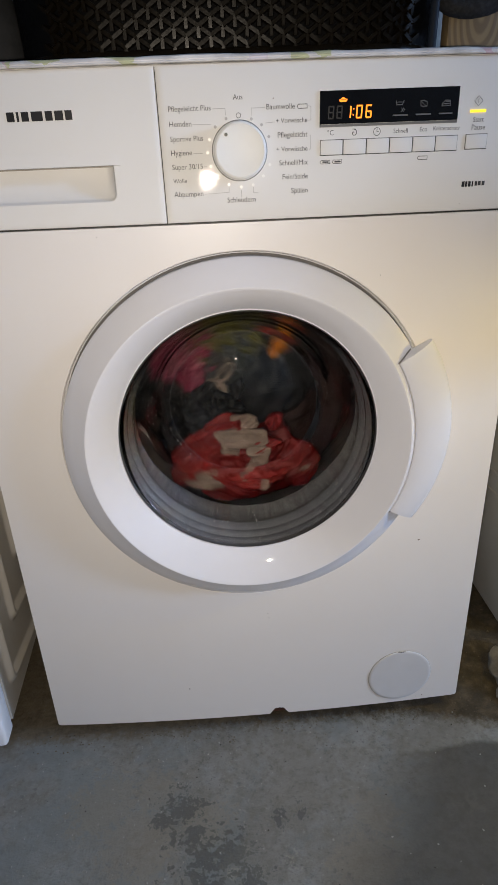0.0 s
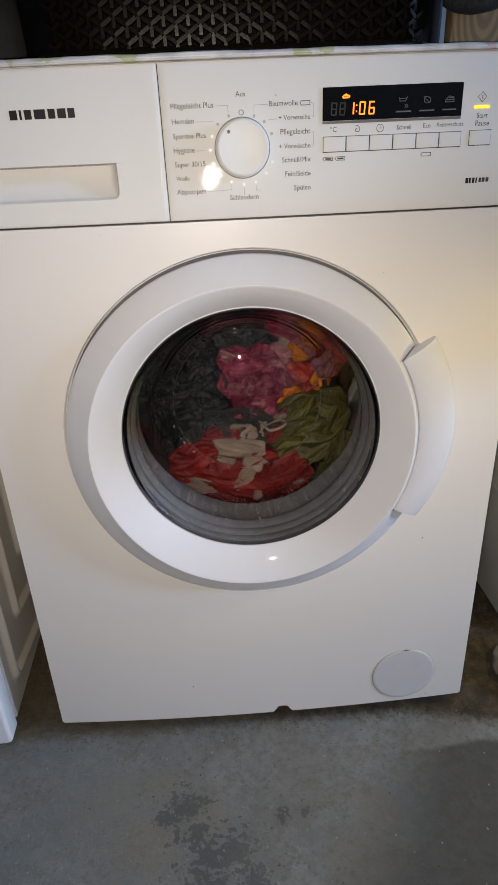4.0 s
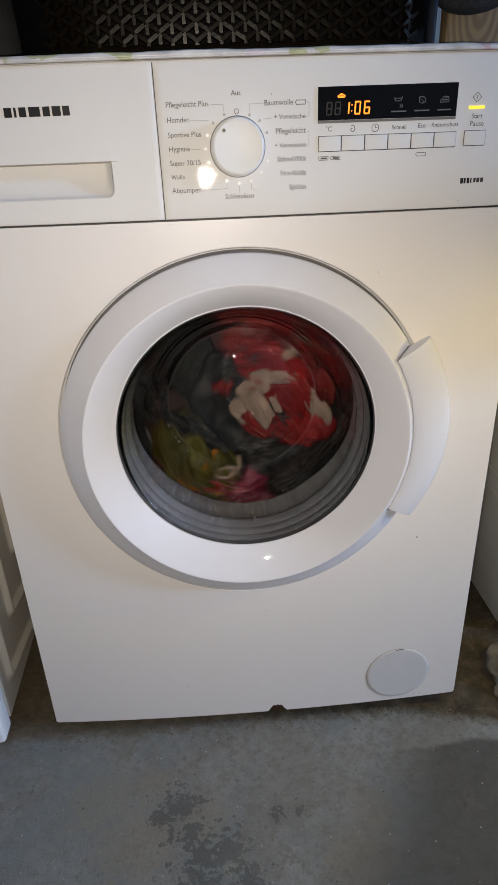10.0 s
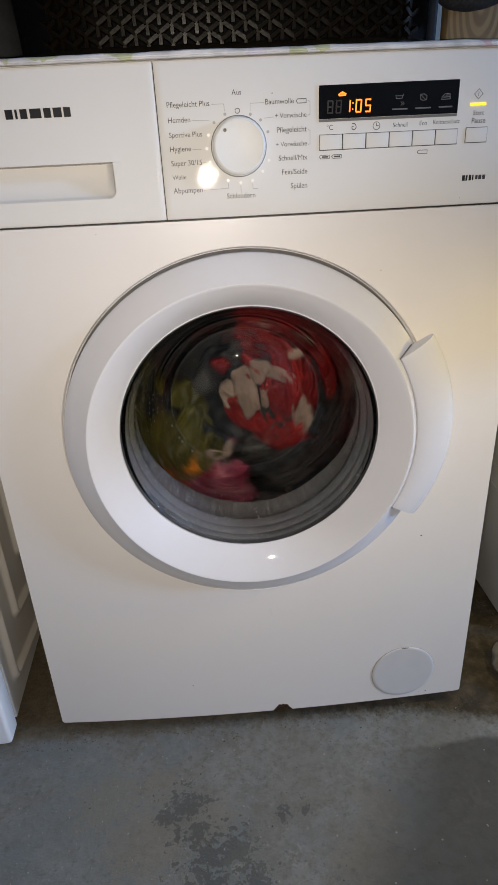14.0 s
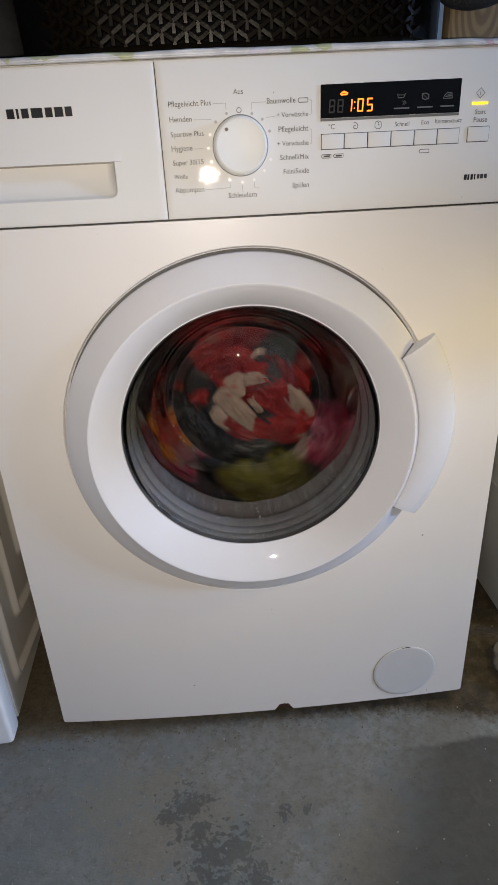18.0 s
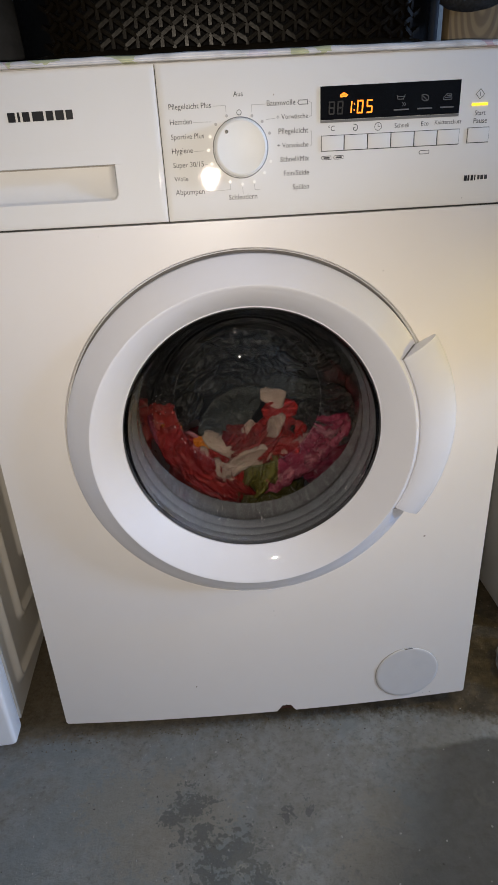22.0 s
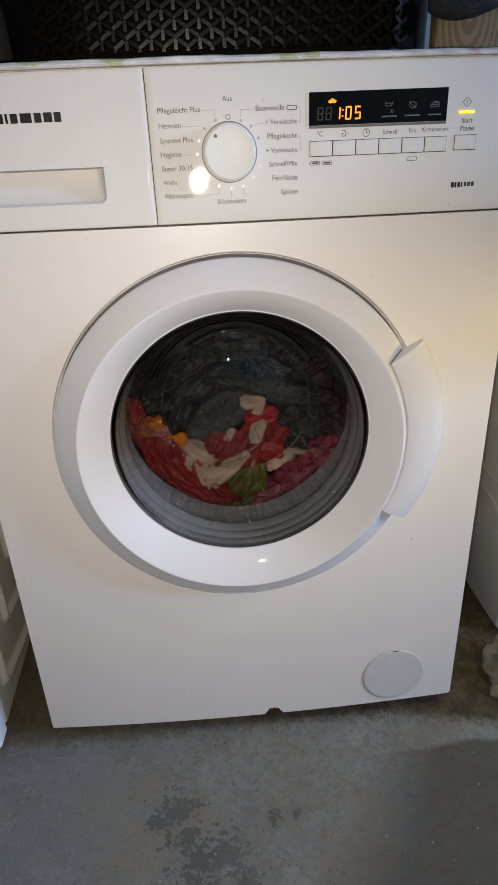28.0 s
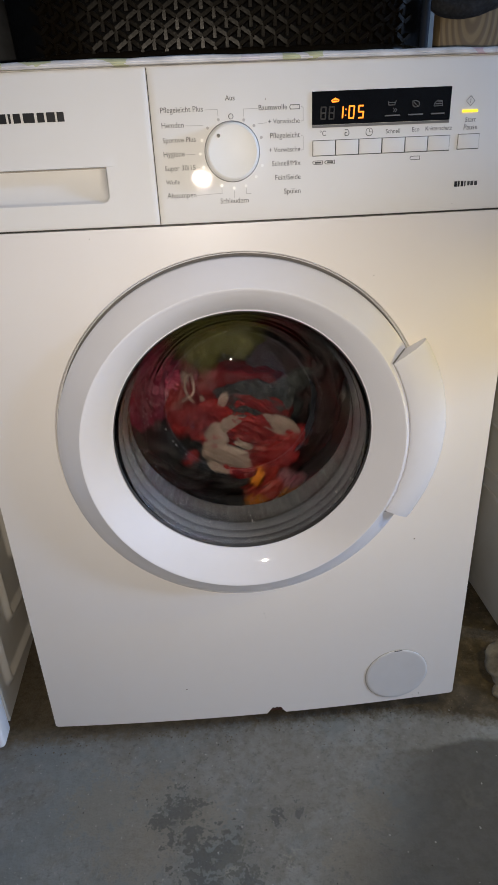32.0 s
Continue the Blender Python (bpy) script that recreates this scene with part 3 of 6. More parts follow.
# added helper: bulb tints the front's upper right, shade keeps daylight off it
def added_warm_lamp():
    t = thing("unseen_warm_lamp", "added unseen lamp: warm bulb under a dark shade on a long cord", "lamp", at=(0.70, -0.18, 0.865))
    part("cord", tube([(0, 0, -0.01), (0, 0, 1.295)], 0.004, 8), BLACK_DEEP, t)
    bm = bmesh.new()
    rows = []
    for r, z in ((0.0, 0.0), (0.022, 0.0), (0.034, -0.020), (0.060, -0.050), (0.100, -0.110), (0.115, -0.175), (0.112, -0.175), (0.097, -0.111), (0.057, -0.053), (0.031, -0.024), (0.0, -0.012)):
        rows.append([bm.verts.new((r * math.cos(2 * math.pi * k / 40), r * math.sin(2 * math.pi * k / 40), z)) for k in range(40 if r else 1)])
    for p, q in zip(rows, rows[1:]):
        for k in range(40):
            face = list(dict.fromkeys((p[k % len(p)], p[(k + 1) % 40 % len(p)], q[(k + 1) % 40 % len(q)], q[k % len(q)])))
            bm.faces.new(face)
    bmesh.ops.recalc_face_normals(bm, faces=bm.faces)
    part("shade", bm, BLACK_DEEP, t, "dark shade added to block daylight")
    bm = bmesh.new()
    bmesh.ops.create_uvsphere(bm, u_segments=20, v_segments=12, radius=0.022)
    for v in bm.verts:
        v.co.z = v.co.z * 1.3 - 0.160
    part("bulb", bm, ADDED_BULB, t).visible_shadow = False


added_warm_lamp()

# ---- the washing machine ----
machine = thing("washing_machine", "white front-loading washing machine with a round glass door, running", "washing machine")


def front_panel():
    """Bowed sheet with the round door hole and a rusted bite in its lower edge."""
    bm = bmesh.new()
    n, steps, r0 = 480, 16, 0.2177
    x0, x1, z0, z1 = -HALF, HALF, ZP0, ZSEAM - 0.0008

    def rim(a):
        dx, dz = math.cos(a), math.sin(a)
        s = min(((x1 if dx > 0 else x0) / dx) if abs(dx) > 1e-9 else 9, ((z1 if dz > 0 else z0) - RING_Z) / dz if abs(dz) > 1e-9 else 9)
        x, z = s * dx, RING_Z + s * dz
        if abs(z - z0) < 1e-6 and 0.0145 < x < 0.0425:
            z += 0.0125 * min(1, min(x - 0.0145, 0.0425 - x) / 0.008) * (0.9 + 0.2 * noise.noise((x * 400, 0, 0)))
        dx, dz = abs(x) - (x1 - 0.0042), z0 + 0.0042 - z      # rounded lower corners
        if dx > 0 and dz > 0 and math.hypot(dx, dz) > 0.0042:
            k = 1 - 0.0042 / math.hypot(dx, dz)
            x, z = x - math.copysign(dx * k, x), z + dz * k
        return x, z

    rows = []
    corner = [math.atan2(zz - RING_Z, xx) for xx in (x0, x1) for zz in (z0, z1)]
    angles = sorted([2 * math.pi * k / n - math.pi for k in range(n)] + corner + [math.atan2(z0 - RING_Z, 0.0145 + 0.028 * k / 24) for k in range(25)]
                    + [math.atan2(z0 + u - RING_Z, sg * (x1 - w)) for sg in (-1, 1) for k in range(1, 7) for u, w in ((0.0007 * k, 0.0), (0.0, 0.0007 * k))])
    angles = [a for i, a in enumerate(angles) if i == 0 or a - angles[i - 1] > 1e-5]
    for k in range(steps + 1):
        s = k / steps
        row = []
        for a in angles:
            ex, ez = rim(a)
            hx, hz = r0 * math.cos(a), RING_Z + r0 * math.sin(a)
            x, z = hx + (ex - hx) * s, hz + (ez - hz) * s
            row.append(bm.verts.new((x, front(x), z)))
        rows.append(row)
    edge = [bm.verts.new((v.co.x * (1 - 0.0018 / HALF), v.co.y + 0.0022, v.co.z)) for v in rows[-1]]
    for v, w in zip(rows[-1], edge):
        w.co.x = v.co.x
    rows.append(edge)
    rows.append([bm.verts.new(v.co + Vector((0, 0.014, 0))) for v in edge])
    rows.insert(0, [bm.verts.new((v.co.x * 0.995, v.co.y + 0.002, RING_Z + (v.co.z - RING_Z) * 0.995)) for v in rows[0]])
    rows.insert(0, [bm.verts.new(v.co + Vector((0, 0.03, 0))) for v in rows[0]])
    m = len(angles)
    for p, q in zip(rows, rows[1:]):
        for k in range(m):
            bm.faces.new((p[k], p[(k + 1) % m], q[(k + 1) % m], q[k]))
    bmesh.ops.recalc_face_normals(bm, faces=bm.faces)
    return part("front_panel", bm, ENAMEL, machine, "white enamelled front sheet")


panel = front_panel()
part("rust_bite", flat_shape([[(0.012, 0.0225), (0.045, 0.0225), (0.043, 0.030), (0.037, 0.0365), (0.021, 0.0365), (0.014, 0.030)]], -0.006, 0.002), BROWN_RUST, panel, "rusted brown bite in the lower edge")
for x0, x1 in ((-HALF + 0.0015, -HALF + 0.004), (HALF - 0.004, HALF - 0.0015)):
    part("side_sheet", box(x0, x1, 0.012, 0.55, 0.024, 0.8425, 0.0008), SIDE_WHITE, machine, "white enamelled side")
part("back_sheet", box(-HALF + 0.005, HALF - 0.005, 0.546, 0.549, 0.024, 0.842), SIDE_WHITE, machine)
part("base_plate", box(-HALF + 0.005, HALF - 0.005, 0.014, 0.545, 0.024, 0.028), BLACK_DEEP, machine, "dark base plate")
part("joint_strip", box(-HALF + 0.003, HALF - 0.003, 0.0035, 0.02, ZSEAM - 0.006, ZSEAM + 0.004), GAP, machine, "dark joint below the fascia")
for fx in (-0.25, 0.25):
    for fy in (0.05, 0.5):
        bm = bmesh.new()
        bmesh.ops.create_cone(bm, cap_ends=True, segments=16, radius1=0.024, radius2=0.02, depth=0.03)
        for v in bm.verts:
            v.co += Vector((fx, fy, 0.012))
        part("foot", bm, BLACK_DEEP, machine, "black rubber foot")


def recess(x, z):
    """The finger scoop of the drawer, and the lip over it."""
    zt, zb, xl, xr = 0.7663, 0.7345, -0.262, -0.1182
    out = 0.0
    if zt < z < 0.7785 and xl < x < xr + 0.0006:
        out = -0.0013 * min(1, (0.7785 - z) / 0.0115)
    if zb < z <= zt and xl < x < xr:
        u = (z - zb) / (zt - zb)
        r = 0.008
        ex, ez = min(x - xl, xr - x), z - zb
        e = min(ex, ez)
        if ex < r and ez < r:
            e = r - math.hypot(r - ex, r - ez)
        if e > 0:
            k = min(1.0, ex / 0.011)
            out = 0.021 * (k * (2 - k)) ** 0.8 * u ** 0.62 * min(1.0, e / 0.002)
    return out


drawer = part("detergent_drawer", sheet(spread(-HALF, -0.0728, 40, [-0.262, -0.2615, -0.1182, -0.1187, *(-0.1187 - 0.0005 * k for k in range(22)), *(-0.2615 + 0.0007 * k for k in range(14))]), spread(ZSEAM + 0.001, ZTOP, 26, [0.7663, 0.7667, 0.7345, *(0.7345 + 0.0008 * k for k in range(40)), 0.7785]), recess), FASCIA, machine, "white drawer front with a finger scoop")
for u, w in ((0.0, 0.0070), (0.0090, 0.0022), (0.0136, 0.0066), (0.0226, 0.0104), (0.0354, 0.0066), (0.0440, 0.0078), (0.0536, 0.0064)):
    part("maker_mark", flat_shape([rect(-0.2108 + u, -0.2108 + u + w, 0.8058, 0.8137)]), INK_BLACK, drawer, "black block of the maker's mark")
fascia = part("control_panel", sheet(spread(-0.0719, HALF, 50), spread(ZSEAM + 0.001, ZTOP, 8), lambda x, z: 0.0), FASCIA, machine, "white control panel with knob, keys and display")
# brown-grey strip painted where the lip shades the top of the scoop
part("lip_shade", strip(-0.2615, -0.1186, 0.7650, 0.7662, 0.7662, 0.0008, 0.0006, 24), LIP_SHADE, drawer, "thin brown-grey strip over the scoop, coloured as the lip's shade")
part("drawer_joint", box(-0.0735, -0.0712, -0.0040, 0.004, ZSEAM + 0.001, ZTOP - 0.001), GAP, machine, "dark joint beside the drawer")

for text, x0, x1, z in (
    ("Pflegeleicht Plus", -0.0626, -0.0234, 0.8091), ("Hemden", -0.0626, -0.0421, 0.7967), ("Sportive Plus", -0.0628, -0.0320, 0.7845),
    ("Hygiene", -0.0631, -0.0433, 0.7726), ("Super 30/15", -0.0631, -0.0339, 0.7605), ("Wolle", -0.0631, -0.0501, 0.7486),
    ("Abpumpen", -0.0633, -0.0351, 0.7364), ("Aus", -0.0025, 0.0064, 0.8171), ("Schleudern", -0.0119, 0.0159, 0.7295),
    ("Baumwolle", 0.0283, 0.0549, 0.8082), ("+ Vorwäsche", 0.0370, 0.0667, 0.7967), ("Pflegeleicht", 0.0385, 0.0669, 0.7846),
    ("+ Vorwäsche", 0.0371, 0.0670, 0.7727), ("Schnell/Mix", 0.0396, 0.0673, 0.7607), ("Fein/Seide", 0.0426, 0.0673, 0.7484),
    ("Spülen", 0.0510, 0.0672, 0.7358), ("Schnell", 0.1499, 0.1639, 0.7847), ("Eco", 0.1758, 0.1830, 0.7853),
    ("Knitterschutz", 0.1891, 0.2154, 0.7857), ("Start", 0.2280, 0.2387, 0.7918), ("Pause", 0.2273, 0.2409, 0.7851), ("°C", 0.0860, 0.0919, 0.7848),
):
    lettering(text, x0, x1, z, INK, fascia)
for x0, x1, z0, z1, ink in ((0.2232, 0.2262, 0.7345, 0.7395, INK_BLACK), (0.2268, 0.2288, 0.7345, 0.7395, INK_BLACK), (0.2300, 0.2325, 0.7345, 0.7395, INK_BLACK), (0.2336, 0.2350, 0.7345, 0.7395, INK_BLACK), (0.2368, 0.2392, 0.7352, 0.7392, INK), (0.2400, 0.2430, 0.7352, 0.7392, INK), (0.2440, 0.2470, 0.7352, 0.7392, INK)):
    part("model_mark", flat_shape([rect(x0, x1, z0, z1)]), ink, fascia, "dark block of the model mark")
for pts in ([(-0.0215, 0.8103), (-0.0102, 0.8103), (-0.0098, 0.8048)], [(-0.0405, 0.7980), (-0.0245, 0.7976)], [(-0.0418, 0.7738), (-0.0335, 0.7738)], [(-0.0325, 0.7622), (-0.0300, 0.7622)],
            [(-0.0335, 0.7380), (-0.0098, 0.7388), (-0.0098, 0.7432)], [(0.0022, 0.7405), (0.0022, 0.7340)], [(0.0270, 0.8098), (0.0142, 0.8098), (0.0140, 0.8040)],
            [(0.0355, 0.7978), (0.0272, 0.7972)], [(0.0138, 0.7425), (0.0140, 0.7375), (0.0185, 0.7372)],
            [(0.0680, 0.8100), (0.0700, 0.8092), (0.0700, 0.7985), (0.0680, 0.7980)], [(0.0685, 0.7860), (0.0700, 0.7852), (0.0700, 0.7740), (0.0685, 0.7735)]):
    part("guide_line", flat_shape(stroke(pts, 0.00045)), INK_PALE, fascia)


def pill(x0, x1, z0, z1, w, cut=0.0):
    return stroke([(x0 + cut, z0), (x1, z0), (x1, z1), (x0 + cut, z1), (x0, (z0 + z1) / 2), (x0 + cut, z0)], w)


part("key_sign", flat_shape(pill(0.0572, 0.0664, 0.8082, 0.8116, 0.0006, 0.001)), INK, fascia)
for x0 in (0.0790, 0.0908):
    part("key_sign", flat_shape(pill(x0, x0 + 0.0097, 0.7605, 0.7635, 0.0005, 0.0015) + [rect(x0 + 0.0025, x0 + 0.0085, 0.7613, 0.7627)]), INK, fascia)
part("key_sign", flat_shape(pill(0.1754, 0.1852, 0.7609, 0.7639, 0.0005, 0.001)), INK, fascia)
part("key_sign", flat_shape(stroke([(0.1115 + 0.0034 * s * math.cos(8.2 * s), 0.7862 + 0.0034 * s * math.sin(8.2 * s)) for s in (k / 26 for k in range(5, 27))], 0.0006)), INK, fascia)
part("key_sign", flat_shape(stroke(disc(0.1338, 0.7866, 0.0033, 22) + [(0.1371, 0.7866)], 0.0005) + stroke([(0.1338, 0.7890), (0.1338, 0.7866), (0.1356, 0.7866)], 0.0005)), INK, fascia)
part("key_sign", flat_shape(stroke([(0.2316, 0.8136), (0.2358, 0.8094), (0.2316, 0.8052), (0.2274, 0.8094), (0.2316, 0.8136)], 0.0005) + stroke([(0.2316, 0.8110), (0.2316, 0.8078)], 0.0005)), INK, fascia)
part("start_light", flat_shape([rect(0.2242, 0.2398, 0.7999, 0.8021)], LIFT, 0.0004), LAMP_BAR, fascia, "lit yellow bar")
part("off_ring", flat_shape(stroke(disc(0.0021, 0.8042, 0.0021, 20) + [(0.0042, 0.8042)], 0.0005)), INK, fascia)

# programme lights round the knob
for k, (x, z) in enumerate(((-0.0096, 0.8019), (0.0140, 0.8009), (0.0234, 0.7959), (-0.0201, 0.7954), (0.0300, 0.7858), (-0.0261, 0.7853), (-0.0285, 0.7740), (-0.0262, 0.7623), (-0.0198, 0.7516), (-0.0098, 0.7457), (0.0022, 0.7431), (0.0138, 0.7446), (0.0240, 0.7521), (0.0303, 0.7617))):
    part("programme_light", flat_shape([disc(x, z, 0.00135)], 0.0004, 0.0004), INK_PALE if k < 5 else LED_HOLE, fascia)

knob = part("programme_knob", lathe([(0.0256, front(0) - 0.0003, 0.7745), (0.0256, front(0) - 0.0018, 0.7745), (0.0250, front(0) - 0.0022, 0.7745), (0.0247, front(0) - 0.0115, 0.7745), (0.0240, front(0) - 0.0135, 0.7745), (0.0222, front(0) - 0.0146, 0.7745), (0.0215, front(0) - 0.0143, 0.7745), (0.0, front(0) - 0.0140, 0.7745)], 64, cx=0.002), KNOB_WHITE, machine, "round white programme knob")
# ring round the knob's foot, coloured grey as the knob's shadow
part("knob_shade_ring", lathe([(0.0264, front(0) - 0.0002, 0.7745), (0.0256, front(0) - 0.0008, 0.7745)], 64, cx=0.002), SHADE_GREY, knob)
part("pointer_dot", lathe([(0.0016, front(0) - 0.0147, 0.7881), (0.0, front(0) - 0.0148, 0.7881)], 20, cx=-0.0108), INK_BLACK, knob, "black dot")

# display
display = part("display", strip(0.0783, 0.2118, 0.7941, 0.8215, 0.8220, 0.0004, 0.0009), PANE, machine, "black glass display with orange digits", smooth=False)
part("display_edge", strip(0.0783, 0.2118, 0.7917, 0.7939, 0.7939, 0.0004, 0.0006), PANE_EDGE, display, "grey lower edge")
GLOW_LIFT = 0.0017
SEGS = {"a": ((0.12, 1.0), (0.88, 1.0)), "b": ((0.98, 0.93), (0.94, 0.56)), "c": ((0.92, 0.46), (0.88, 0.07)), "d": ((0.10, 0.0), (0.80, 0.0)), "e": ((0.0, 0.07), (0.03, 0.46)), "f": ((0.05, 0.56), (0.08, 0.93)), "g": ((0.14, 0.5), (0.84, 0.5))}


def digit(which, x0, x1, lit, material, lift):
    made = {}
    for s in which:
        (u0, v0), (u1, v1) = SEGS[s]
        z0, h = 0.7988, 0.0098
        made[s] = part("lit_segment" if lit else "unlit_segment", flat_shape(stroke([(x0 + u0 * (x1 - x0), z0 + v0 * h), (x0 + u1 * (x1 - x0), z0 + v1 * h)], 0.00128), lift, 0.0002), material, display)
    return made


digit("bc", 0.1030, 0.1078, True, DIGIT, GLOW_LIFT)
digit("abcdef", 0.1132, 0.1184, True, DIGIT, GLOW_LIFT)
last = digit("acdefg", 0.1222, 0.1274, True, DIGIT, GLOW_LIFT)
part("colon", flat_shape([disc(0.1103, 0.8062, 0.00065, 10), disc(0.1101, 0.8012, 0.00065, 10)], GLOW_LIFT, 0.0002), DIGIT, display)
for x0 in (0.0865, 0.0945):
    digit("abcdefg", x0, x0 + 0.005, False, GHOST, GLOW_LIFT - 0.0002)
part("lit_sign", flat_shape([[(0.0972, 0.8120), (0.1030, 0.8123), (0.1042, 0.8140), (0.1000, 0.8160), (0.0962, 0.8138)]], GLOW_LIFT, 0.0002), DIGIT, display, "lit orange wash tub sign")
part("tub_mark", flat_shape([rect(0.0980, 0.1026, 0.8135, 0.8140)], GLOW_LIFT + 0.0003), PANE, display)
for x0, x1, z in ((0.1479, 0.1626, 0.7996), (0.1703, 0.1851, 0.7997), (0.1928, 0.2062, 0.7998)):
    part("unlit_bar", flat_shape([rect(x0, x1, z - 0.0006, z + 0.0006)], GLOW_LIFT), GHOST_PALE, display)
part("unlit_sign", flat_shape(stroke([(0.1508, 0.8112), (0.1514, 0.8082), (0.1568, 0.8082), (0.1582, 0.8116)], 0.0006) + stroke([(0.1508, 0.8104), (0.1580, 0.8104)], 0.0005) + stroke([(0.1560, 0.8055), (0.1575, 0.8040), (0.1562, 0.8026)], 0.0005) + stroke([(0.1578, 0.8055), (0.1592, 0.8040), (0.1580, 0.8026)], 0.0005), GLOW_LIFT), GHOST_PALE, display)
part("unlit_sign", flat_shape(stroke([(0.1744, 0.8108), (0.1778, 0.8112), (0.1808, 0.8096), (0.1806, 0.8068), (0.1776, 0.8056), (0.1748, 0.8070), (0.1744, 0.8108)], 0.0006) + stroke([(0.1752, 0.8102), (0.1802, 0.8060)], 0.0005), GLOW_LIFT), GHOST_PALE, display)
part("unlit_sign", flat_shape(stroke([(0.1952, 0.8060), (0.2036, 0.8062), (0.2030, 0.8104), (0.1986, 0.8108), (0.1956, 0.8082), (0.1952, 0.8060)], 0.0006) + stroke([(0.1970, 0.8078), (0.2030, 0.8080)], 0.0008) + stroke([(0.1990, 0.8094), (0.2030, 0.8094)], 0.0006), GLOW_LIFT), GHOST_PALE, display)

# keys
KEY_X = (0.0790, 0.1012, 0.1239, 0.1466, 0.1694, 0.1921, 0.2143)
for a, b, z0, z1 in [(a, b, 0.7675, 0.7812) for a, b in zip(KEY_X, KEY_X[1:])] + [(0.2222, 0.2442, 0.7680, 0.7816)]:
    part("key_slot", flat_shape([rect(a, b, z0, z1)], 0.0003), GAP, fascia)


def key(x0, x1, z0, z1):
    bm = flat_shape([rect(x0, x1, z0, z1)], 0.0004, 0.0011)
    bmesh.ops.bevel(bm, geom=[e for e in bm.edges if all(v.co.y < front(v.co.x) - 0.001 for v in e.verts)], offset=0.0004, segments=2, profile=0.5, affect="EDGES")
    return part("key", bm, FASCIA, fascia)


for a, b in zip(KEY_X, KEY_X[1:]):
    key(a + 0.0005, b - 0.0005, 0.7681, 0.7807)
key(0.2227, 0.2437, 0.7686, 0.7811)

# drain cover
cover = part("filter_cover", lathe([(0.0463, 0, 0), (0.0463, -0.0009, 0), (0.0455, -0.0014, 0)] + [(0.0455 - 0.0035 * k, -0.0014, 0) for k in range(1, 13)] + [(0.0, -0.0014, 0)], 64), COVER_WHITE, machine, "round white drain cover")
for v in cover.data.vertices:
    v.co = (v.co.x + 0.2075, v.co.y + front(v.co.x + 0.2075), v.co.z + 0.0752)
ring = part("cover_joint", lathe([(0.0472, 0, 0), (0.0463, -0.0005, 0)], 64), INK_PALE, cover)
for v in ring.data.vertices:
    v.co = (v.co.x + 0.2075, v.co.y + front(v.co.x + 0.2075), v.co.z + 0.0752)
part("cover_notch", flat_shape([[(0.2010, 0.1203), (0.2130, 0.1207), (0.2128, 0.1217), (0.2072, 0.1222), (0.2012, 0.1213)]], 0.0016), GAP, cover, "dark finger notch")
for x, z, r in ((-0.1002, 0.0840, 0.0014), (0.2158, 0.3126, 0.0016), (0.0154, 0.2125, 0.0010), (0.0168, 0.2050, 0.0008), (0.2228, 0.7188, 0.0008), (0.1451, 0.6524, 0.0010), (-0.1442, 0.7024, 0.0007), (0.245, 0.030, 0.0012), (0.235, 0.029, 0.0010)):
    part("paint_chip", flat_shape([[(x + r * (0.7 + 0.5 * noise.noise((k * 2.1, x * 90, z * 90))) * math.cos(k * 0.9), z + r * (0.7 + 0.5 * noise.noise((k * 1.7, x * 70, 5))) * math.sin(k * 0.9)) for k in range(7)]], 0.0003), BROWN_RUST if r > 0.0011 else INK_PALE, panel)

# ---- door ----
part("recess_bead", tube([(0.2156 * math.cos(a), front(0.2156 * math.cos(a)) + 0.0035, RING_Z + 0.2156 * math.sin(a)) for a in (2 * math.pi * k / 160 for k in range(160))], 0.0006, 8, True), STEP_GREY, machine, "thin white bead inside the door opening")
part("door_recess", lathe([(0.2166, 0.001, RING_Z), (0.2162, 0.004, RING_Z), (0.2152, 0.0045, RING_Z), (0.2149, 0.0135, RING_Z), (0.2050, 0.0141, RING_Z)], 128), STEP_GREY, machine, "shallow white step round the door")
# grey colour of this floor stands in for shade inside the gap
part("recess_floor", lathe([(0.2149, 0.0120, RING_Z), (0.2100, 0.0140, RING_Z), (0.1980, 0.0260, RING_Z)], 128), SHADE_GREY, machine, "gap round the door, its floor coloured grey as shade")
DOOR_Z, LIP_Z = 0.4633, 0.4654
FUNNEL = []
rr, yy = 0.1838, -0.0320
for k in range(1, 13):
    rr -= 0.0313 / 12
    yy += 0.0313 / 12 * math.tan(radians(31.8 + 14.5 * (k - 0.5) / 12))
    FUNNEL.append((rr, yy, LIP_Z + (GLASS_Z - LIP_Z) * k / 12))
door = part("door", lathe([
    (0.2140, 0.018, DOOR_Z), (0.2149, -0.0048, DOOR_Z), (0.2146, -0.0082, DOOR_Z), (0.2136, -0.0096, DOOR_Z), (0.2030, -0.0176, DOOR_Z + 0.001), (0.1940, -0.0252, DOOR_Z + 0.002),
    (0.1862, -0.0317, LIP_Z), (0.1855, -0.0323, LIP_Z), (0.1847, -0.0323, LIP_Z), (0.1838, -0.0320, LIP_Z)] + FUNNEL + [(0.1512, -0.0066, GLASS_Z), (0.1506, 0.002, GLASS_Z)], 160), DOOR_WHITE, machine, "round white plastic door frame")
part("glass_seal", lathe([(0.1510, -0.0060, GLASS_Z), (0.1507, -0.0066, GLASS_Z), (0.1502, -0.0066, GLASS_Z), (0.1500, -0.0055, GLASS_Z), (0.1500, 0.002, GLASS_Z)], 128), BLACK_RIM, door, "black seal round the glass")
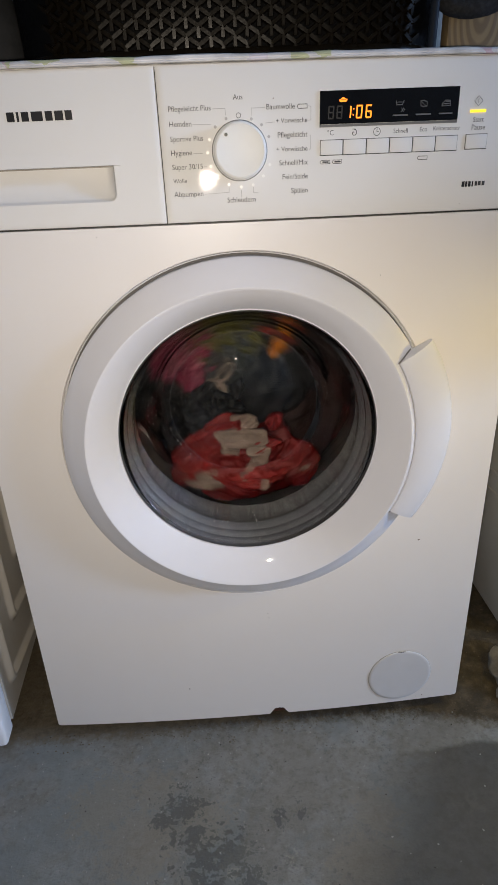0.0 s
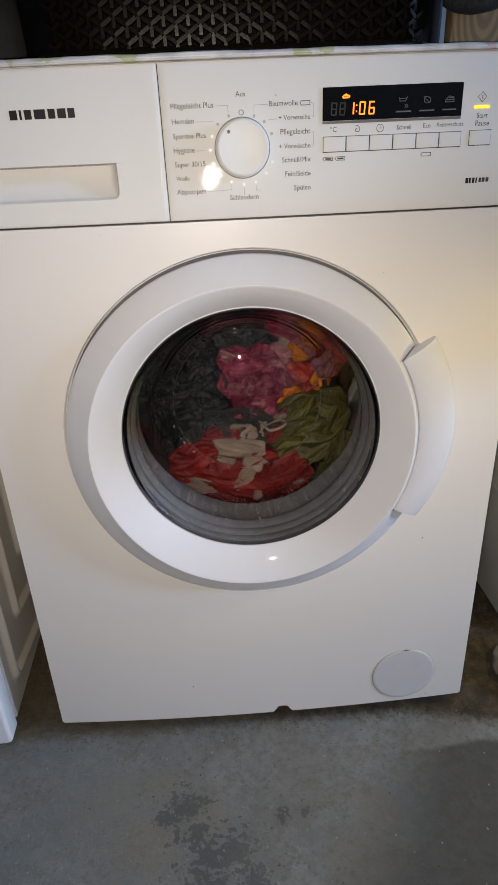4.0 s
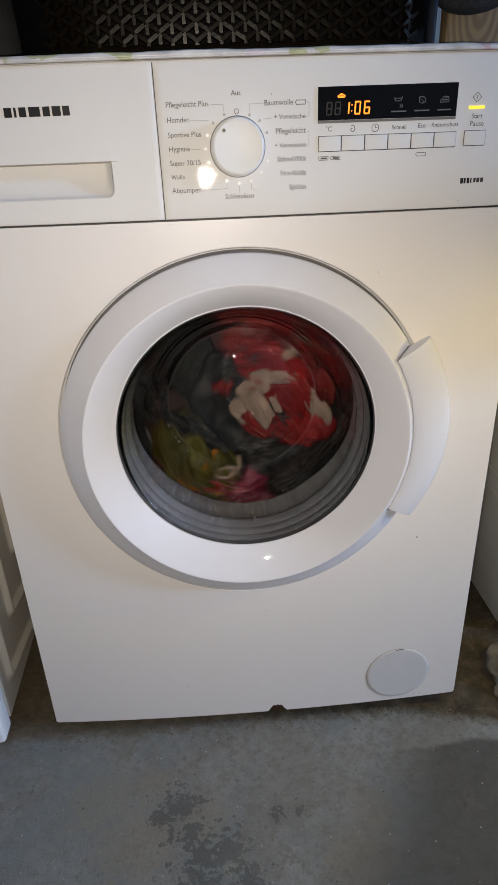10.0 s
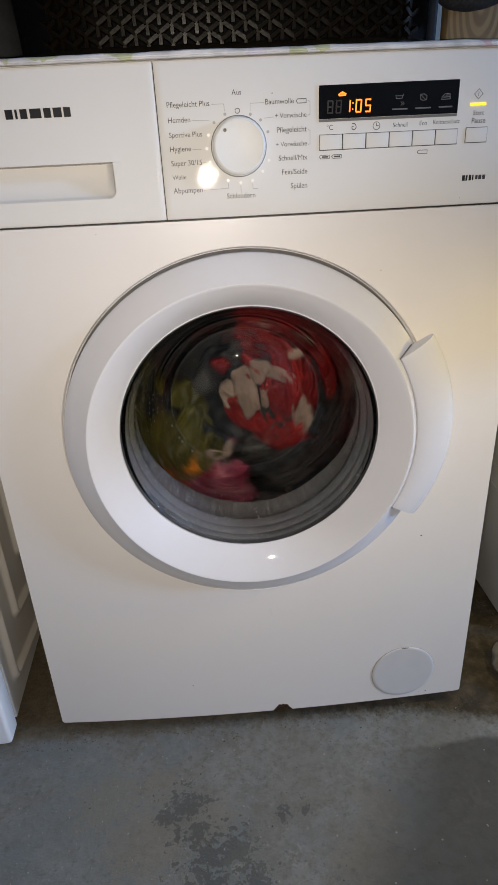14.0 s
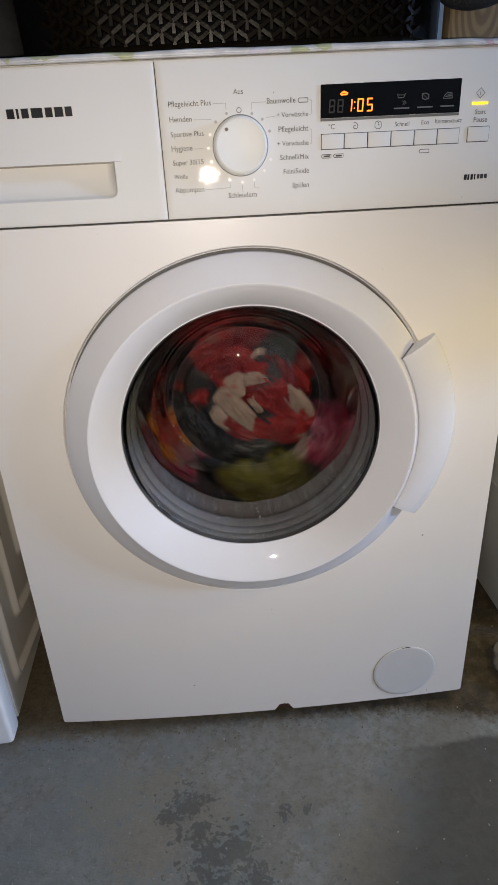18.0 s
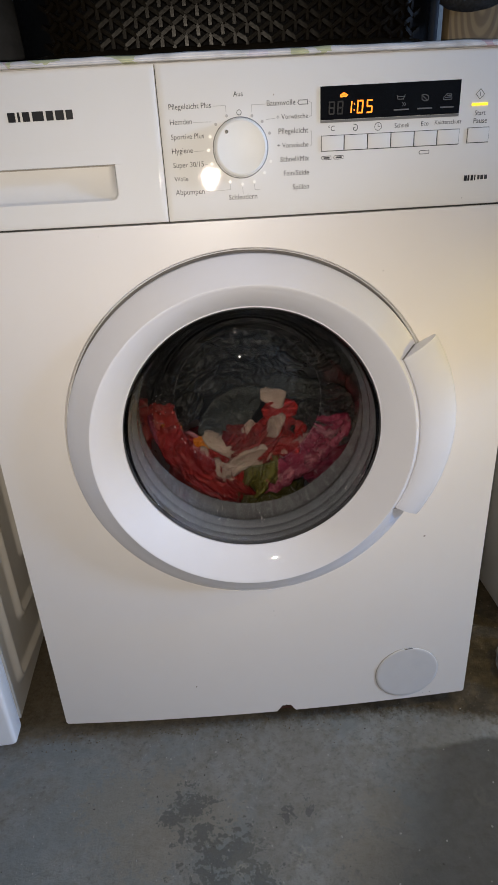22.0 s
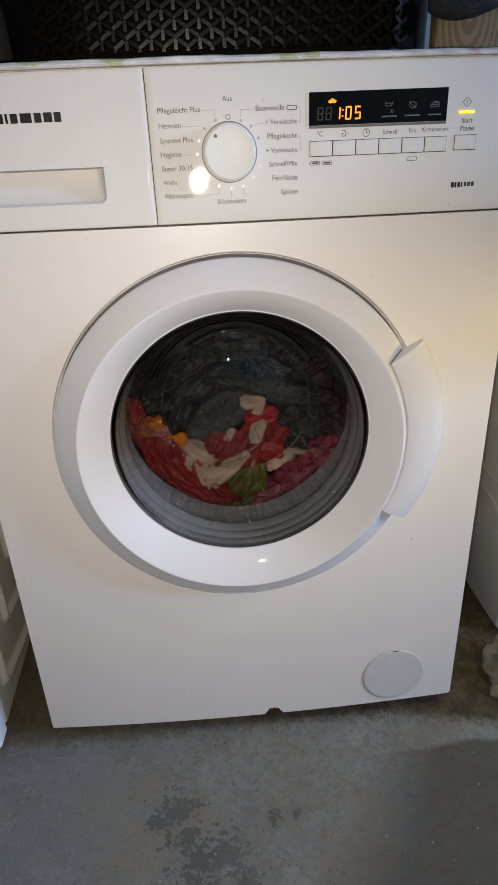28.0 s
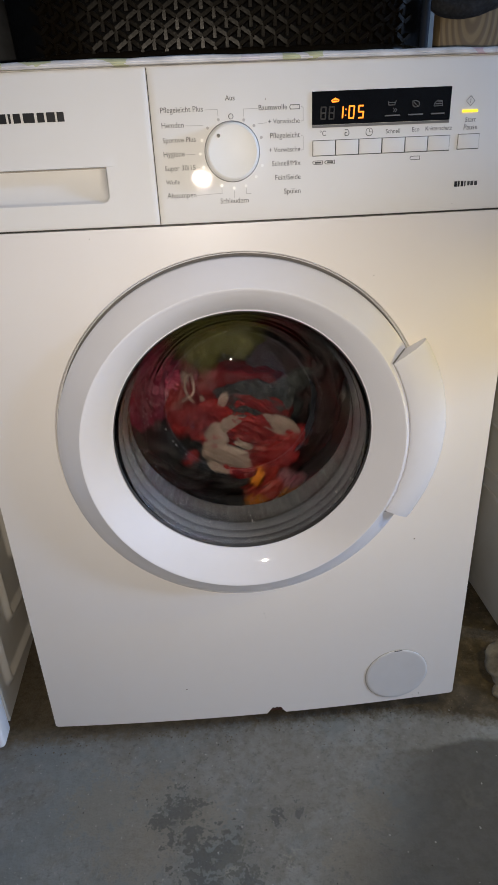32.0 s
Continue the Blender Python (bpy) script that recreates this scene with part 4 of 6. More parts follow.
outer = [(0.1496, -0.0045), (0.1476, 0.003), (0.1428, 0.020), (0.1378, 0.040), (0.1308, 0.062), (0.1230, 0.082), (0.1160, 0.0965), (0.1125, 0.1030), (0.1095, 0.1075), (0.1055, 0.1100), (0.1000, 0.1108)]
inner = [(0.0985, 0.1074), (0.1025, 0.1052), (0.1052, 0.1010), (0.1095, 0.0950), (0.1200, 0.0805), (0.1282, 0.0605), (0.1354, 0.0385), (0.1405, 0.0185), (0.1454, 0.0022), (0.1476, -0.0048), (0.1486, -0.0056)]
DOME = [(0.098 * k / 14, 0.1108 - 0.0215 * (1 - (k / 14) ** 2)) for k in range(13, -1, -1)]
outer += DOME
inner = [(r, y - 0.0030) for r, y in DOME[::-1]] + inner
bowl = part("door_glass", lathe([(r, y, GLASS_Z + 0.0025) for r, y in outer + inner], 128, closed=True), GLASS, door, "clear bowl-shaped glass of the door")
bowl.visible_shadow = False


def grip():
    """The wide pull opposite the hinges: a curved plate that stands off beyond the frame, cut square at both ends."""
    bm = bmesh.new()
    rows = []
    n = 40
    for k in range(n + 1):
        s = k / n
        a = radians(29.8 - 58.6 * s)
        wide = 0.0445 + 0.0030 * math.sin(math.pi * s) - 0.0075 * s * s
        end = 0.0006 * (1 - min(1.0, min(s, 1 - s) * 30)) ** 2
        row = []
        for u, y in ((0.0, -0.0175), (0.002, -0.0290), (0.02, -0.0312), (0.06, -0.0318), (0.35, -0.0312), (0.62, -0.0290), (0.84, -0.0252), (0.95, -0.0218), (1.0, -0.0180), (0.97, -0.0145), (0.55, -0.0125)):
            r = 0.1905 + wide * u
            row.append(bm.verts.new((r * math.cos(a), y + 0.0010 + end, RING_Z + r * math.sin(a))))
        rows.append(row)
    m = len(rows[0])
    for p, q in zip(rows, rows[1:]):
        for j in range(m):
            bm.faces.new((p[j], p[(j + 1) % m], q[(j + 1) % m], q[j]))
    bm.faces.new(rows[0])
    bm.faces.new(rows[-1])
    bmesh.ops.recalc_face_normals(bm, faces=bm.faces)
    return part("door_grip", bm, DOOR_WHITE, door, "wide white pull of the door")


grip()
part("grip_joint", tube([(0.1903 * math.cos(radians(a)), -0.0277, RING_Z + 0.1903 * math.sin(radians(a))) for a in (29.8 - 58.6 * k / 40 for k in range(41))], 0.0007, 6), INK_PALE, door)
for a in (30.0, -29.0):
    c, s = math.cos(radians(a)), math.sin(radians(a))
    part("grip_joint", tube([(0.1898 * c, -0.0308, RING_Z + 0.1898 * s), (0.2040 * c, -0.0175, RING_Z + 0.2040 * s), (0.2105 * c, -0.0115, RING_Z + 0.2105 * s)], 0.0008, 6), SHADE_GREY, door)


def bowl_radius(y):
    """Radius of the glass bowl's inner face at a depth."""
    for (r0, y0), (r1, y1) in zip(inner[14:], inner[15:]):
        if y1 <= y <= y0:
            return r0 + (r1 - r0) * (y0 - y) / (y0 - y1)
    return inner[14][0]


def on_bowl(a, y, clear=0.0):
    r = bowl_radius(y) - clear
    return Vector((r * math.cos(radians(a)), y, GLASS_Z + 0.0025 + r * math.sin(radians(a))))


def tick(a, y, along, across, material, name, parent, label=""):
    """A small flat mark on the inner face of the bowl: its half length down the wall and half width round it."""
    p = on_bowl(a, y, 0.0005)
    down = (on_bowl(a, y + 0.002, 0.0005) - on_bowl(a, y - 0.002, 0.0005)).normalized()
    side = Vector((-math.sin(radians(a)), 0, math.cos(radians(a))))
    bm = bmesh.new()
    lift = down.cross(side).normalized() * 0.0002
    low = [bm.verts.new(p + down * along * u + side * across * w) for u, w in ((-1, -1), (1, -1), (1, 1), (-1, 1))]
    top = [bm.verts.new(v.co + lift) for v in low]
    bm.faces.new(low)
    bm.faces.new(top)
    for k in range(4):
        bm.faces.new((low[k], low[(k + 1) % 4], top[(k + 1) % 4], top[k]))
    bmesh.ops.recalc_face_normals(bm, faces=bm.faces)
    return part(name, bm, material, parent, label, smooth=False)


rnd = random.Random(8)
for row, y in enumerate((0.070, 0.078, 0.086, 0.094)):
    for k in range(6):
        if rnd.random() < 0.72:
            tick(168 + 3.4 * k + rnd.uniform(-0.6, 0.6), y + rnd.uniform(-0.0008, 0.0008), rnd.choice((0.0005, 0.0009)), rnd.choice((0.0002, 0.0004, 0.0008)), ETCH_AND_GLINT, "glass_print", bowl)
for a in (14.5, 11.0, 6.5, 2.3, -30.0, -33.5, -36.0):
    tick(a, 0.094 + rnd.uniform(-0.002, 0.002), rnd.choice((0.0007, 0.0014)), 0.0004, ETCH_AND_GLINT, "glass_print", bowl)
# grey dashes drawn for the light caught round the bowl's bottom edge
ring = bmesh.new()
for k in range(112):
    a = radians(24 + 1.25 * k)
    if noise.noise((k * 0.13, 3.0, 0)) < -0.22:
        continue
    c, t = Vector((math.cos(a), 0, math.sin(a))), Vector((-math.sin(a), 0, math.cos(a)))
    r = 0.0968 - 0.0005 * rnd.random()
    p = Vector((0, 0.1035, GLASS_Z + 0.0025))
    ring.faces.new([ring.verts.new(p + c * (r + u) + t * w) for u, w in ((-0.0006, -0.0003), (0.0007, -0.0003), (0.0007, 0.0003), (-0.0006, 0.0003))])
bmesh.ops.solidify(ring, geom=ring.faces[:], thickness=0.0002)
tagged(part("moulded_ribs", ring, RIM_SHEEN, bowl, "fine ribs moulded round the bottom of the bowl, coloured as its reflections", smooth=False), kind="stuff")
# pale ticks painted as glints on the ribs
for k, a in enumerate((196, 207, 211, 222)):
    tick(a, 0.1015 + 0.0006 * k, 0.0013 - 0.0001 * k, 0.0012 if k % 2 else 0.0018, ETCH_AND_GLINT, "rib_glint", bowl)
# ring coloured as the reflection along the same edge
part("moulded_ring", tube([(0.0985 * math.cos(a), 0.1030, GLASS_Z + 0.0025 + 0.0985 * math.sin(a)) for a in (2 * math.pi * k / 120 for k in range(120))], 0.00016, 6, True), RIM_SHEEN, bowl, "thin ring moulded round the bottom of the bowl, coloured as its reflection")

# ---- rubber gasket, tub and drum ----
part("door_gasket", lathe([(r, y, GLASS_Z) for r, y in ((0.168, 0.0035), (0.1502, 0.0030), (0.1494, 0.0045), (0.1489, 0.0075), (0.1487, 0.0100), (0.1492, 0.0116), (0.1488, 0.0128), (0.1474, 0.0150), (0.1462, 0.0185), (0.1456, 0.0215), (0.1459, 0.0230), (0.1453, 0.0243),
    (0.1438, 0.0270), (0.1426, 0.0305), (0.1415, 0.0338), (0.1413, 0.0360), (0.1430, 0.0370), (0.1500, 0.044), (0.158, 0.050), (0.162, 0.058))], 128), GASKET, machine, "wet grey rubber gasket in folds")
lip = lathe([(0.1403, 0.0372, GLASS_Z), (0.1400, 0.0420, GLASS_Z), (0.1388, 0.0500, GLASS_Z), (0.1366, 0.0580, GLASS_Z), (0.1344, 0.0650, GLASS_Z), (0.1340, 0.0668, GLASS_Z), (0.1352, 0.0675, GLASS_Z), (0.1400, 0.0600, GLASS_Z), (0.1425, 0.0480, GLASS_Z)], 160)
for v in lip.verts:
    a = math.atan2(v.co.z - GLASS_Z, v.co.x)
    r, f = math.hypot(v.co.x, v.co.z - GLASS_Z), min(1.0, max(0.0, (0.35 - math.sin(a)) / 1.1))
    deep = max(0.0, v.co.y - 0.0372)
    r2 = r + (0.1412 - r) * (1 - f) if deep > 0 else r
    r2 += 0.0009 * noise.noise((a * 9, deep * 60, 0)) * f
    v.co = (r2 * math.cos(a), 0.0372 + deep * (0.15 + 0.85 * f), GLASS_Z + r2 * math.sin(a))
# added dark ring closes the gap and stands in for shade there
part("groove", lathe([(0.1446, 0.0335, GLASS_Z), (0.1452, 0.0560, GLASS_Z), (0.1470, 0.0560, GLASS_Z)], 96), GAP, bpy.data.objects["door_gasket"], "dark ring added behind the folds for the groove's shade")
part("gasket_lip", lip, WET_LIP, bpy.data.objects["door_gasket"], "inner lip of the gasket, wet with suds")
part("tub", lathe([(0.170, 0.02, AXIS_Z), (0.170, 0.056, AXIS_Z), (0.262, 0.060, AXIS_Z), (0.262, 0.44, AXIS_Z), (0.0, 0.445, AXIS_Z)], 64), BLACK_DEEP, machine, "dark tub behind the door")


def drum_part():
    prof = [(0.156, 0.066), (0.160, 0.063), (0.175, 0.064), (0.225, 0.068), (0.240, 0.080), (0.241, 0.30), (0.241, 0.41), (0.200, 0.418), (0.06, 0.412), (0.0, 0.410)]
    bm = lathe([(r, y, 0.0) for r, y in prof], 96)
    return part("drum", bm, STEEL, machine, "bright steel drum with lifters")


drum = drum_part()
drum.location = (0, 0, AXIS_Z)
for k in range(3):
    a = radians(120 * k + 15)
    bm = box(-0.028, 0.028, 0.09, 0.40, -0.241, -0.196, 0.014, 3)
    for v in bm.verts:
        if v.co.z > -0.21:
            v.co.x *= 0.55
    bmesh.ops.rotate(bm, verts=bm.verts, cent=(0, 0, 0), matrix=Matrix.Rotation(a, 3, "Y"))
    part("lifter", bm, STEEL, drum)
for row in range(7):
    y = 0.11 + 0.04 * row
    loops = bmesh.new()
    for k in range(60):
        a = 2 * math.pi * (k + 0.5 * (row % 2)) / 60
        c = Vector((0.2398 * math.cos(a), y, 0.2398 * math.sin(a)))
        t = Vector((-math.sin(a), 0, math.cos(a)))
        loops.faces.new([loops.verts.new(c + 0.0035 * (math.cos(g) * t + math.sin(g) * Vector((0, 1, 0)))) for g in (2 * math.pi * j / 8 for j in range(8))])
    tagged(part("drum_holes", loops, GAP, drum, smooth=False), kind="stuff")

rnd = random.Random(5)
bm = bmesh.new()
for k in range(34):
    a = radians(rnd.gauss(275, 55))
    y = rnd.choice((rnd.uniform(0.006, 0.036), rnd.uniform(0.03, 0.036)))
    r = 0.1496 - 0.0094 * (y - 0.006) / 0.030 if y < 0.034 else 0.1403
    q = rnd.choice((0.0004, 0.0005, 0.0007, 0.0010))
    got = bmesh.ops.create_icosphere(bm, subdivisions=1, radius=q)
    for v in got["verts"]:
        v.co += Vector((r * math.cos(a), y, GLASS_Z + r * math.sin(a)))
# beads set where torch and window glint on the glass rim
for a, y, q, long in ((-87.0, 0.0315, 0.0012, 2.2), (-87.2, 0.0290, 0.0007, 1.5), (-87.0, 0.0240, 0.0006, 1.2), (-87.8, 0.0405, 0.0009, 1.4), (-88.6, 0.0455, 0.0006, 2.0), (-38.2, 0.0080, 0.0008, 3.0), (-37.0, 0.0100, 0.0006, 2.5), (-128.0, 0.0040, 0.0005, 3.0), (-126.0, 0.0040, 0.0005, 3.0), (86.0, 0.0450, 0.0009, 1.0), (86.3, 0.0500, 0.0006, 1.0)):
    c, way = on_bowl(a, y, -0.0016), (on_bowl(a, y + 0.003) - on_bowl(a, y)).normalized()
    got = bmesh.ops.create_icosphere(bm, subdivisions=2, radius=q)
    for v in got["verts"]:
        v.co = c + v.co + way * v.co.dot(way) * (long - 1)
tagged(part("water_glint_beads", bm, WATER, bpy.data.objects["door_gasket"], "water beads on the rubber, some put in as glints"), kind="stuff")

bm = bmesh.new()
wall = [(0.1378, 0.040), (0.1308, 0.062), (0.1230, 0.082), (0.1160, 0.0965)]
for k in range(110):
    a = radians(rnd.gauss(274, 34))
    s0 = rnd.random() ** 1.3 * 1.5
    i = int(s0)
    (ra, ya), (rb, yb) = wall[i], wall[i + 1]
    f = s0 - i
    c = Vector(((ra + (rb - ra) * f + 0.0012) * math.cos(a), ya + (yb - ya) * f, GLASS_Z + 0.0025 + (ra + (rb - ra) * f + 0.0012) * math.sin(a)))
    way = Vector(((rb - ra) * math.cos(a), yb - ya, (rb - ra) * math.sin(a))).normalized()
    side = Vector((-math.sin(a), 0, math.cos(a)))
    way = (way + side * rnd.uniform(-0.22, 0.22)).normalized()
    q, long = rnd.choice((0.00018, 0.00024, 0.0003)), rnd.choice((1.0, 3.0, 9.0, 18.0))
    got = bmesh.ops.create_icosphere(bm, subdivisions=1, radius=q)
    for v in got["verts"]:
        v.co = c + v.co + way * v.co.dot(way) * long
tagged(part("water_runs", bm, WATER, door, "runs of water on the glass"), kind="stuff")

# ---- laundry ----
def lump(half, seed, fold=0.010, lobes=0.22, grain=(34.0, 34.0, 16.0), lean=0.5, detail=6):
    """A wet crumpled garment: a squashed ball with lobes, long folds and fine creases."""
    bm = bmesh.new()
    bmesh.ops.create_icosphere(bm, subdivisions=detail, radius=1.0)
    turn = Matrix.Rotation(lean, 3, "Y") @ Matrix.Rotation(seed * 1.7, 3, "X")
    for v in bm.verts:
        d = v.co.normalized()
        big = noise.noise(d * 1.5 + Vector((seed * 7.1, 3.3, seed * 2.9))) + 0.5 * noise.noise(d * 3.4 + Vector((1.1, seed * 5.3, 9.2)))
        flat = Vector((math.copysign(abs(d.x) ** 0.85, d.x) * half[0], math.copysign(abs(d.y) ** 0.7, d.y) * half[1], math.copysign(abs(d.z) ** 0.85, d.z) * half[2]))
        p = flat * (1 + lobes * big)
        q = turn @ p
        w = Vector((noise.noise(q * 18 + Vector((seed, 0, 0))), noise.noise(q * 18 + Vector((0, seed, 4))), noise.noise(q * 18 + Vector((7, 1, seed))))) * 0.022
        q += w
        s = Vector((q.x * grain[0], q.y * grain[1], q.z * grain[2]))
        r1 = 1 - min(1, abs(noise.noise(s + Vector((seed * 3, 0, 0)))) * 2.6)
        r2 = 1 - min(1, abs(noise.noise(s * 2.3 + Vector((0, seed * 4, 2)))) * 2.4)
        r3 = 1 - min(1, abs(noise.noise(s * 5.1 + Vector((4, 0, seed)))) * 2.2)
        v.co = p + d * (fold * (r1 * 1.1 + r2 * 0.60 + r3 * 0.34 - 0.75))
    bmesh.ops.recalc_face_normals(bm, faces=bm.faces)
    for f in bm.faces:
        f.smooth = True
    return bm


def fold(w, h, seed, rise, crease, run=3.0, corner=0.45):
    """A pulled fold of wet cloth: a soft-cornered patch that rolls under at its rim, with pleats along its length that fan out."""
    nu, nv = min(72, max(22, int(w / 0.0008))), min(60, max(18, int(h / 0.0008)))
    bm = bmesh.new()
    fan, lean = 0.45 * math.sin(seed * 2.3), 0.5 * math.sin(seed * 5.1)
    top = []
    for i in range(nu + 1):
        row = []
        for j in range(nv + 1):
            u, v = 2 * i / nu - 1, 2 * j / nv - 1
            a, c = u * math.sqrt(1 - corner * v * v), v * math.sqrt(1 - corner * u * u) * (1 + 0.35 * fan * u)
            wx = 0.26 * noise.noise((a * 1.2, c * 1.2, seed)) + 0.07 * noise.noise((a * 3.6, c * 3.6, seed + 9))
            wz = 0.26 * noise.noise((a * 1.2, c * 1.2, seed + 40)) + 0.07 * noise.noise((a * 3.6, c * 3.6, seed + 49))
            x, z = (a + wx) * w, (c + wz) * h
            edge = (1 - abs(u) ** 8) * (1 - abs(v) ** 8)
            warp = 0.010 * noise.noise((x * 24, z * 24, seed + 3))
            across, along = (z + warp + lean * x) / (1 + fan * u), (x + warp) / run
            n1 = noise.noise((across * 78, along * 78, seed))
            n2 = noise.noise((across * 165, along * 165, seed + 5))
            n3 = noise.noise((across * 310, along * 240, seed + 8))
            r1, r2, r3 = (1 - min(1, abs(n1) * 2.2)) ** 2, (1 - min(1, abs(n2) * 2.4)) ** 2, (1 - min(1, abs(n3) * 2.6)) ** 2
            y = -rise * (0.5 * edge + 0.9 * noise.noise((u * 0.9, v * 0.9, seed + 70))) - crease * (0.35 + 0.65 * edge) * (0.75 * n1 + 0.80 * r1 + 0.46 * r2 + 0.15 * r3)
            row.append(bm.verts.new((x, y, z)))
        top.append(row)
    for p, q in zip(top, top[1:]):
        for k in range(nv):
            bm.faces.new((p[k], q[k], q[k + 1], p[k + 1]))
    a = top[0] + [r[-1] for r in top[1:-1]] + top[-1][::-1] + [r[0] for r in top[-2:0:-1]]
    for shrink, drop in ((1.0, 0.0016), (0.95, 0.0032), (0.80, 0.0045)):
        c = [bm.verts.new((v.co.x * shrink, v.co.y + drop, v.co.z * shrink)) for v in a]
        for k in range(len(a)):
            m = (k + 1) % len(a)
            bm.faces.new((a[k], a[m], c[m], c[k]))
        a = c
    bmesh.ops.recalc_face_normals(bm, faces=bm.faces)
    if sum(f.normal.y for f in bm.faces) > 0:
        bmesh.ops.reverse_faces(bm, faces=bm.faces)
    return bm


def garment(name, label, half, seed, material, **kw):
    """The bunched middle of a garment; its folds are laid over it below."""
    return tagged(part(name, lump(half, seed, detail=5, **kw), material, smooth="soft"), label, "laundry", "wet laundry in the drum")


PIECES = []


def piece(name, ob, material, first, size, y, later, rise, crease, run):
    """A fold of a garment: where it lies in the first rest of the drum and in the second (x, height over the axle, lean in degrees), its half sizes and depth."""
    seed = 1.7 + len(PIECES) * 3.31
    f = part(name, fold(size[0], size[1], seed, rise, crease, run, 0.32 if material is CREAM else 0.5), material, ob, smooth="soft")
    PIECES.append((f, ob, y, first, later))
    return f


towel = garment("maroon_towel", "dark maroon towel, wet, spread round the inside of the drum", (0.185, 0.034, 0.185), 9.9, MAROON, fold=0.008)
charcoal = garment("charcoal_trousers", "dark charcoal cotton trousers, wet and bunched in the drum", (0.140, 0.040, 0.100), 1.3, CHARCOAL, fold=0.008)
grey = garment("grey_jersey_top", "mid-grey jersey top, wet, folded over in the drum", (0.060, 0.020, 0.040), 2.6, MIDGREY, fold=0.003)
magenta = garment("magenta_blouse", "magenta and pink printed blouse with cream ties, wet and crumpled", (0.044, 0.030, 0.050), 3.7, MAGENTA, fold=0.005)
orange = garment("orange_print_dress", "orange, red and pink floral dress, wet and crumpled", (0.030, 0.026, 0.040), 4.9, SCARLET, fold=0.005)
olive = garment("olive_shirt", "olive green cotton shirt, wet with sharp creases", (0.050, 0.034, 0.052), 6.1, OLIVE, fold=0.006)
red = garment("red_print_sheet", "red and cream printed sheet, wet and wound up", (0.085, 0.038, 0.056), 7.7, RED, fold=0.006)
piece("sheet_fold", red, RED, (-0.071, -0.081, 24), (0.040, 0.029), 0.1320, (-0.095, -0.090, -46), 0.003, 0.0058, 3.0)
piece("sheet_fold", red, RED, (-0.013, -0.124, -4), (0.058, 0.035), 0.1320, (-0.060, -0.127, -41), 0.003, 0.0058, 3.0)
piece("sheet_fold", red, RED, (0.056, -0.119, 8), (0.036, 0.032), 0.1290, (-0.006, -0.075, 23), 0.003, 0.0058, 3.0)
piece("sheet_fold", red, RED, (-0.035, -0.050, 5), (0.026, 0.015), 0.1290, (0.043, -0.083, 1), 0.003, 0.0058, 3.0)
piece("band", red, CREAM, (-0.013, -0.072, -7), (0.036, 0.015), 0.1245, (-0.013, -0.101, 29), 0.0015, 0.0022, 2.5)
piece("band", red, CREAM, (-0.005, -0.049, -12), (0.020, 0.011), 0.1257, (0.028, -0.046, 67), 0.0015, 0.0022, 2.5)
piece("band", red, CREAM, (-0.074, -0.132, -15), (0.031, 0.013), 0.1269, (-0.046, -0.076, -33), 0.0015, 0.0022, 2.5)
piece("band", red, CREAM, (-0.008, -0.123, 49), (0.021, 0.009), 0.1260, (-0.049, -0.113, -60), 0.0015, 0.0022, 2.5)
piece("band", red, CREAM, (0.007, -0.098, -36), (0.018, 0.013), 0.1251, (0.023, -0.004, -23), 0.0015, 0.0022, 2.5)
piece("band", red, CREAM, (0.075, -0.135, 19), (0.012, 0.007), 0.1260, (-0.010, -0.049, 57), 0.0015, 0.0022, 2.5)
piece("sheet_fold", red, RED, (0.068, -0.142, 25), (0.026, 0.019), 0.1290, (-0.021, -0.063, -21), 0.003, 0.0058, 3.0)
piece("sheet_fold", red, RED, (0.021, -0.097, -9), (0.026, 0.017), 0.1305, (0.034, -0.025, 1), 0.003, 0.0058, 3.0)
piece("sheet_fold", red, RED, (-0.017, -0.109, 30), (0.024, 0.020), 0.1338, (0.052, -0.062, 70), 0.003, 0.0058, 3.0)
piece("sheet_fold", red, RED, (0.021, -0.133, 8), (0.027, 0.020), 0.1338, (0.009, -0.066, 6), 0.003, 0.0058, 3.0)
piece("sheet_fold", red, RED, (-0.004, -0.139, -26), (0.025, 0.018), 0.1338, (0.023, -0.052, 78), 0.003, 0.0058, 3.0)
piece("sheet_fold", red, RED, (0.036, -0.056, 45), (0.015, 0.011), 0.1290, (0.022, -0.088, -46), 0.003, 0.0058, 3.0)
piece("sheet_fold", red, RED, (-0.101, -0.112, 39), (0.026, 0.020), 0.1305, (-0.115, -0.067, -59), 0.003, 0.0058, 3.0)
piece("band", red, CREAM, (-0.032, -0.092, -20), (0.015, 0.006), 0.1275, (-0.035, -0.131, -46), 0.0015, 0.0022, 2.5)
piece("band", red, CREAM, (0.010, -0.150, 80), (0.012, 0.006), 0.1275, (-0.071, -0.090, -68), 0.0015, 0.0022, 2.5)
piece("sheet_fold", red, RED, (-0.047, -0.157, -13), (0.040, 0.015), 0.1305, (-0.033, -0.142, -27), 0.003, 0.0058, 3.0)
piece("blouse_fold", magenta, MAGENTA, (-0.010, 0.052, 18), (0.027, 0.024), 0.1330, (0.126, -0.083, 35), 0.004, 0.0068, 1.6)
piece("blouse_fold", magenta, MAGENTA, (0.021, 0.050, -13), (0.025, 0.023), 0.1345, (0.111, -0.099, 35), 0.004, 0.0068, 1.6)
piece("blouse_fold", magenta, MAGENTA, (-0.014, 0.022, -34), (0.023, 0.023), 0.1330, (0.094, -0.110, 32), 0.004, 0.0068, 1.6)
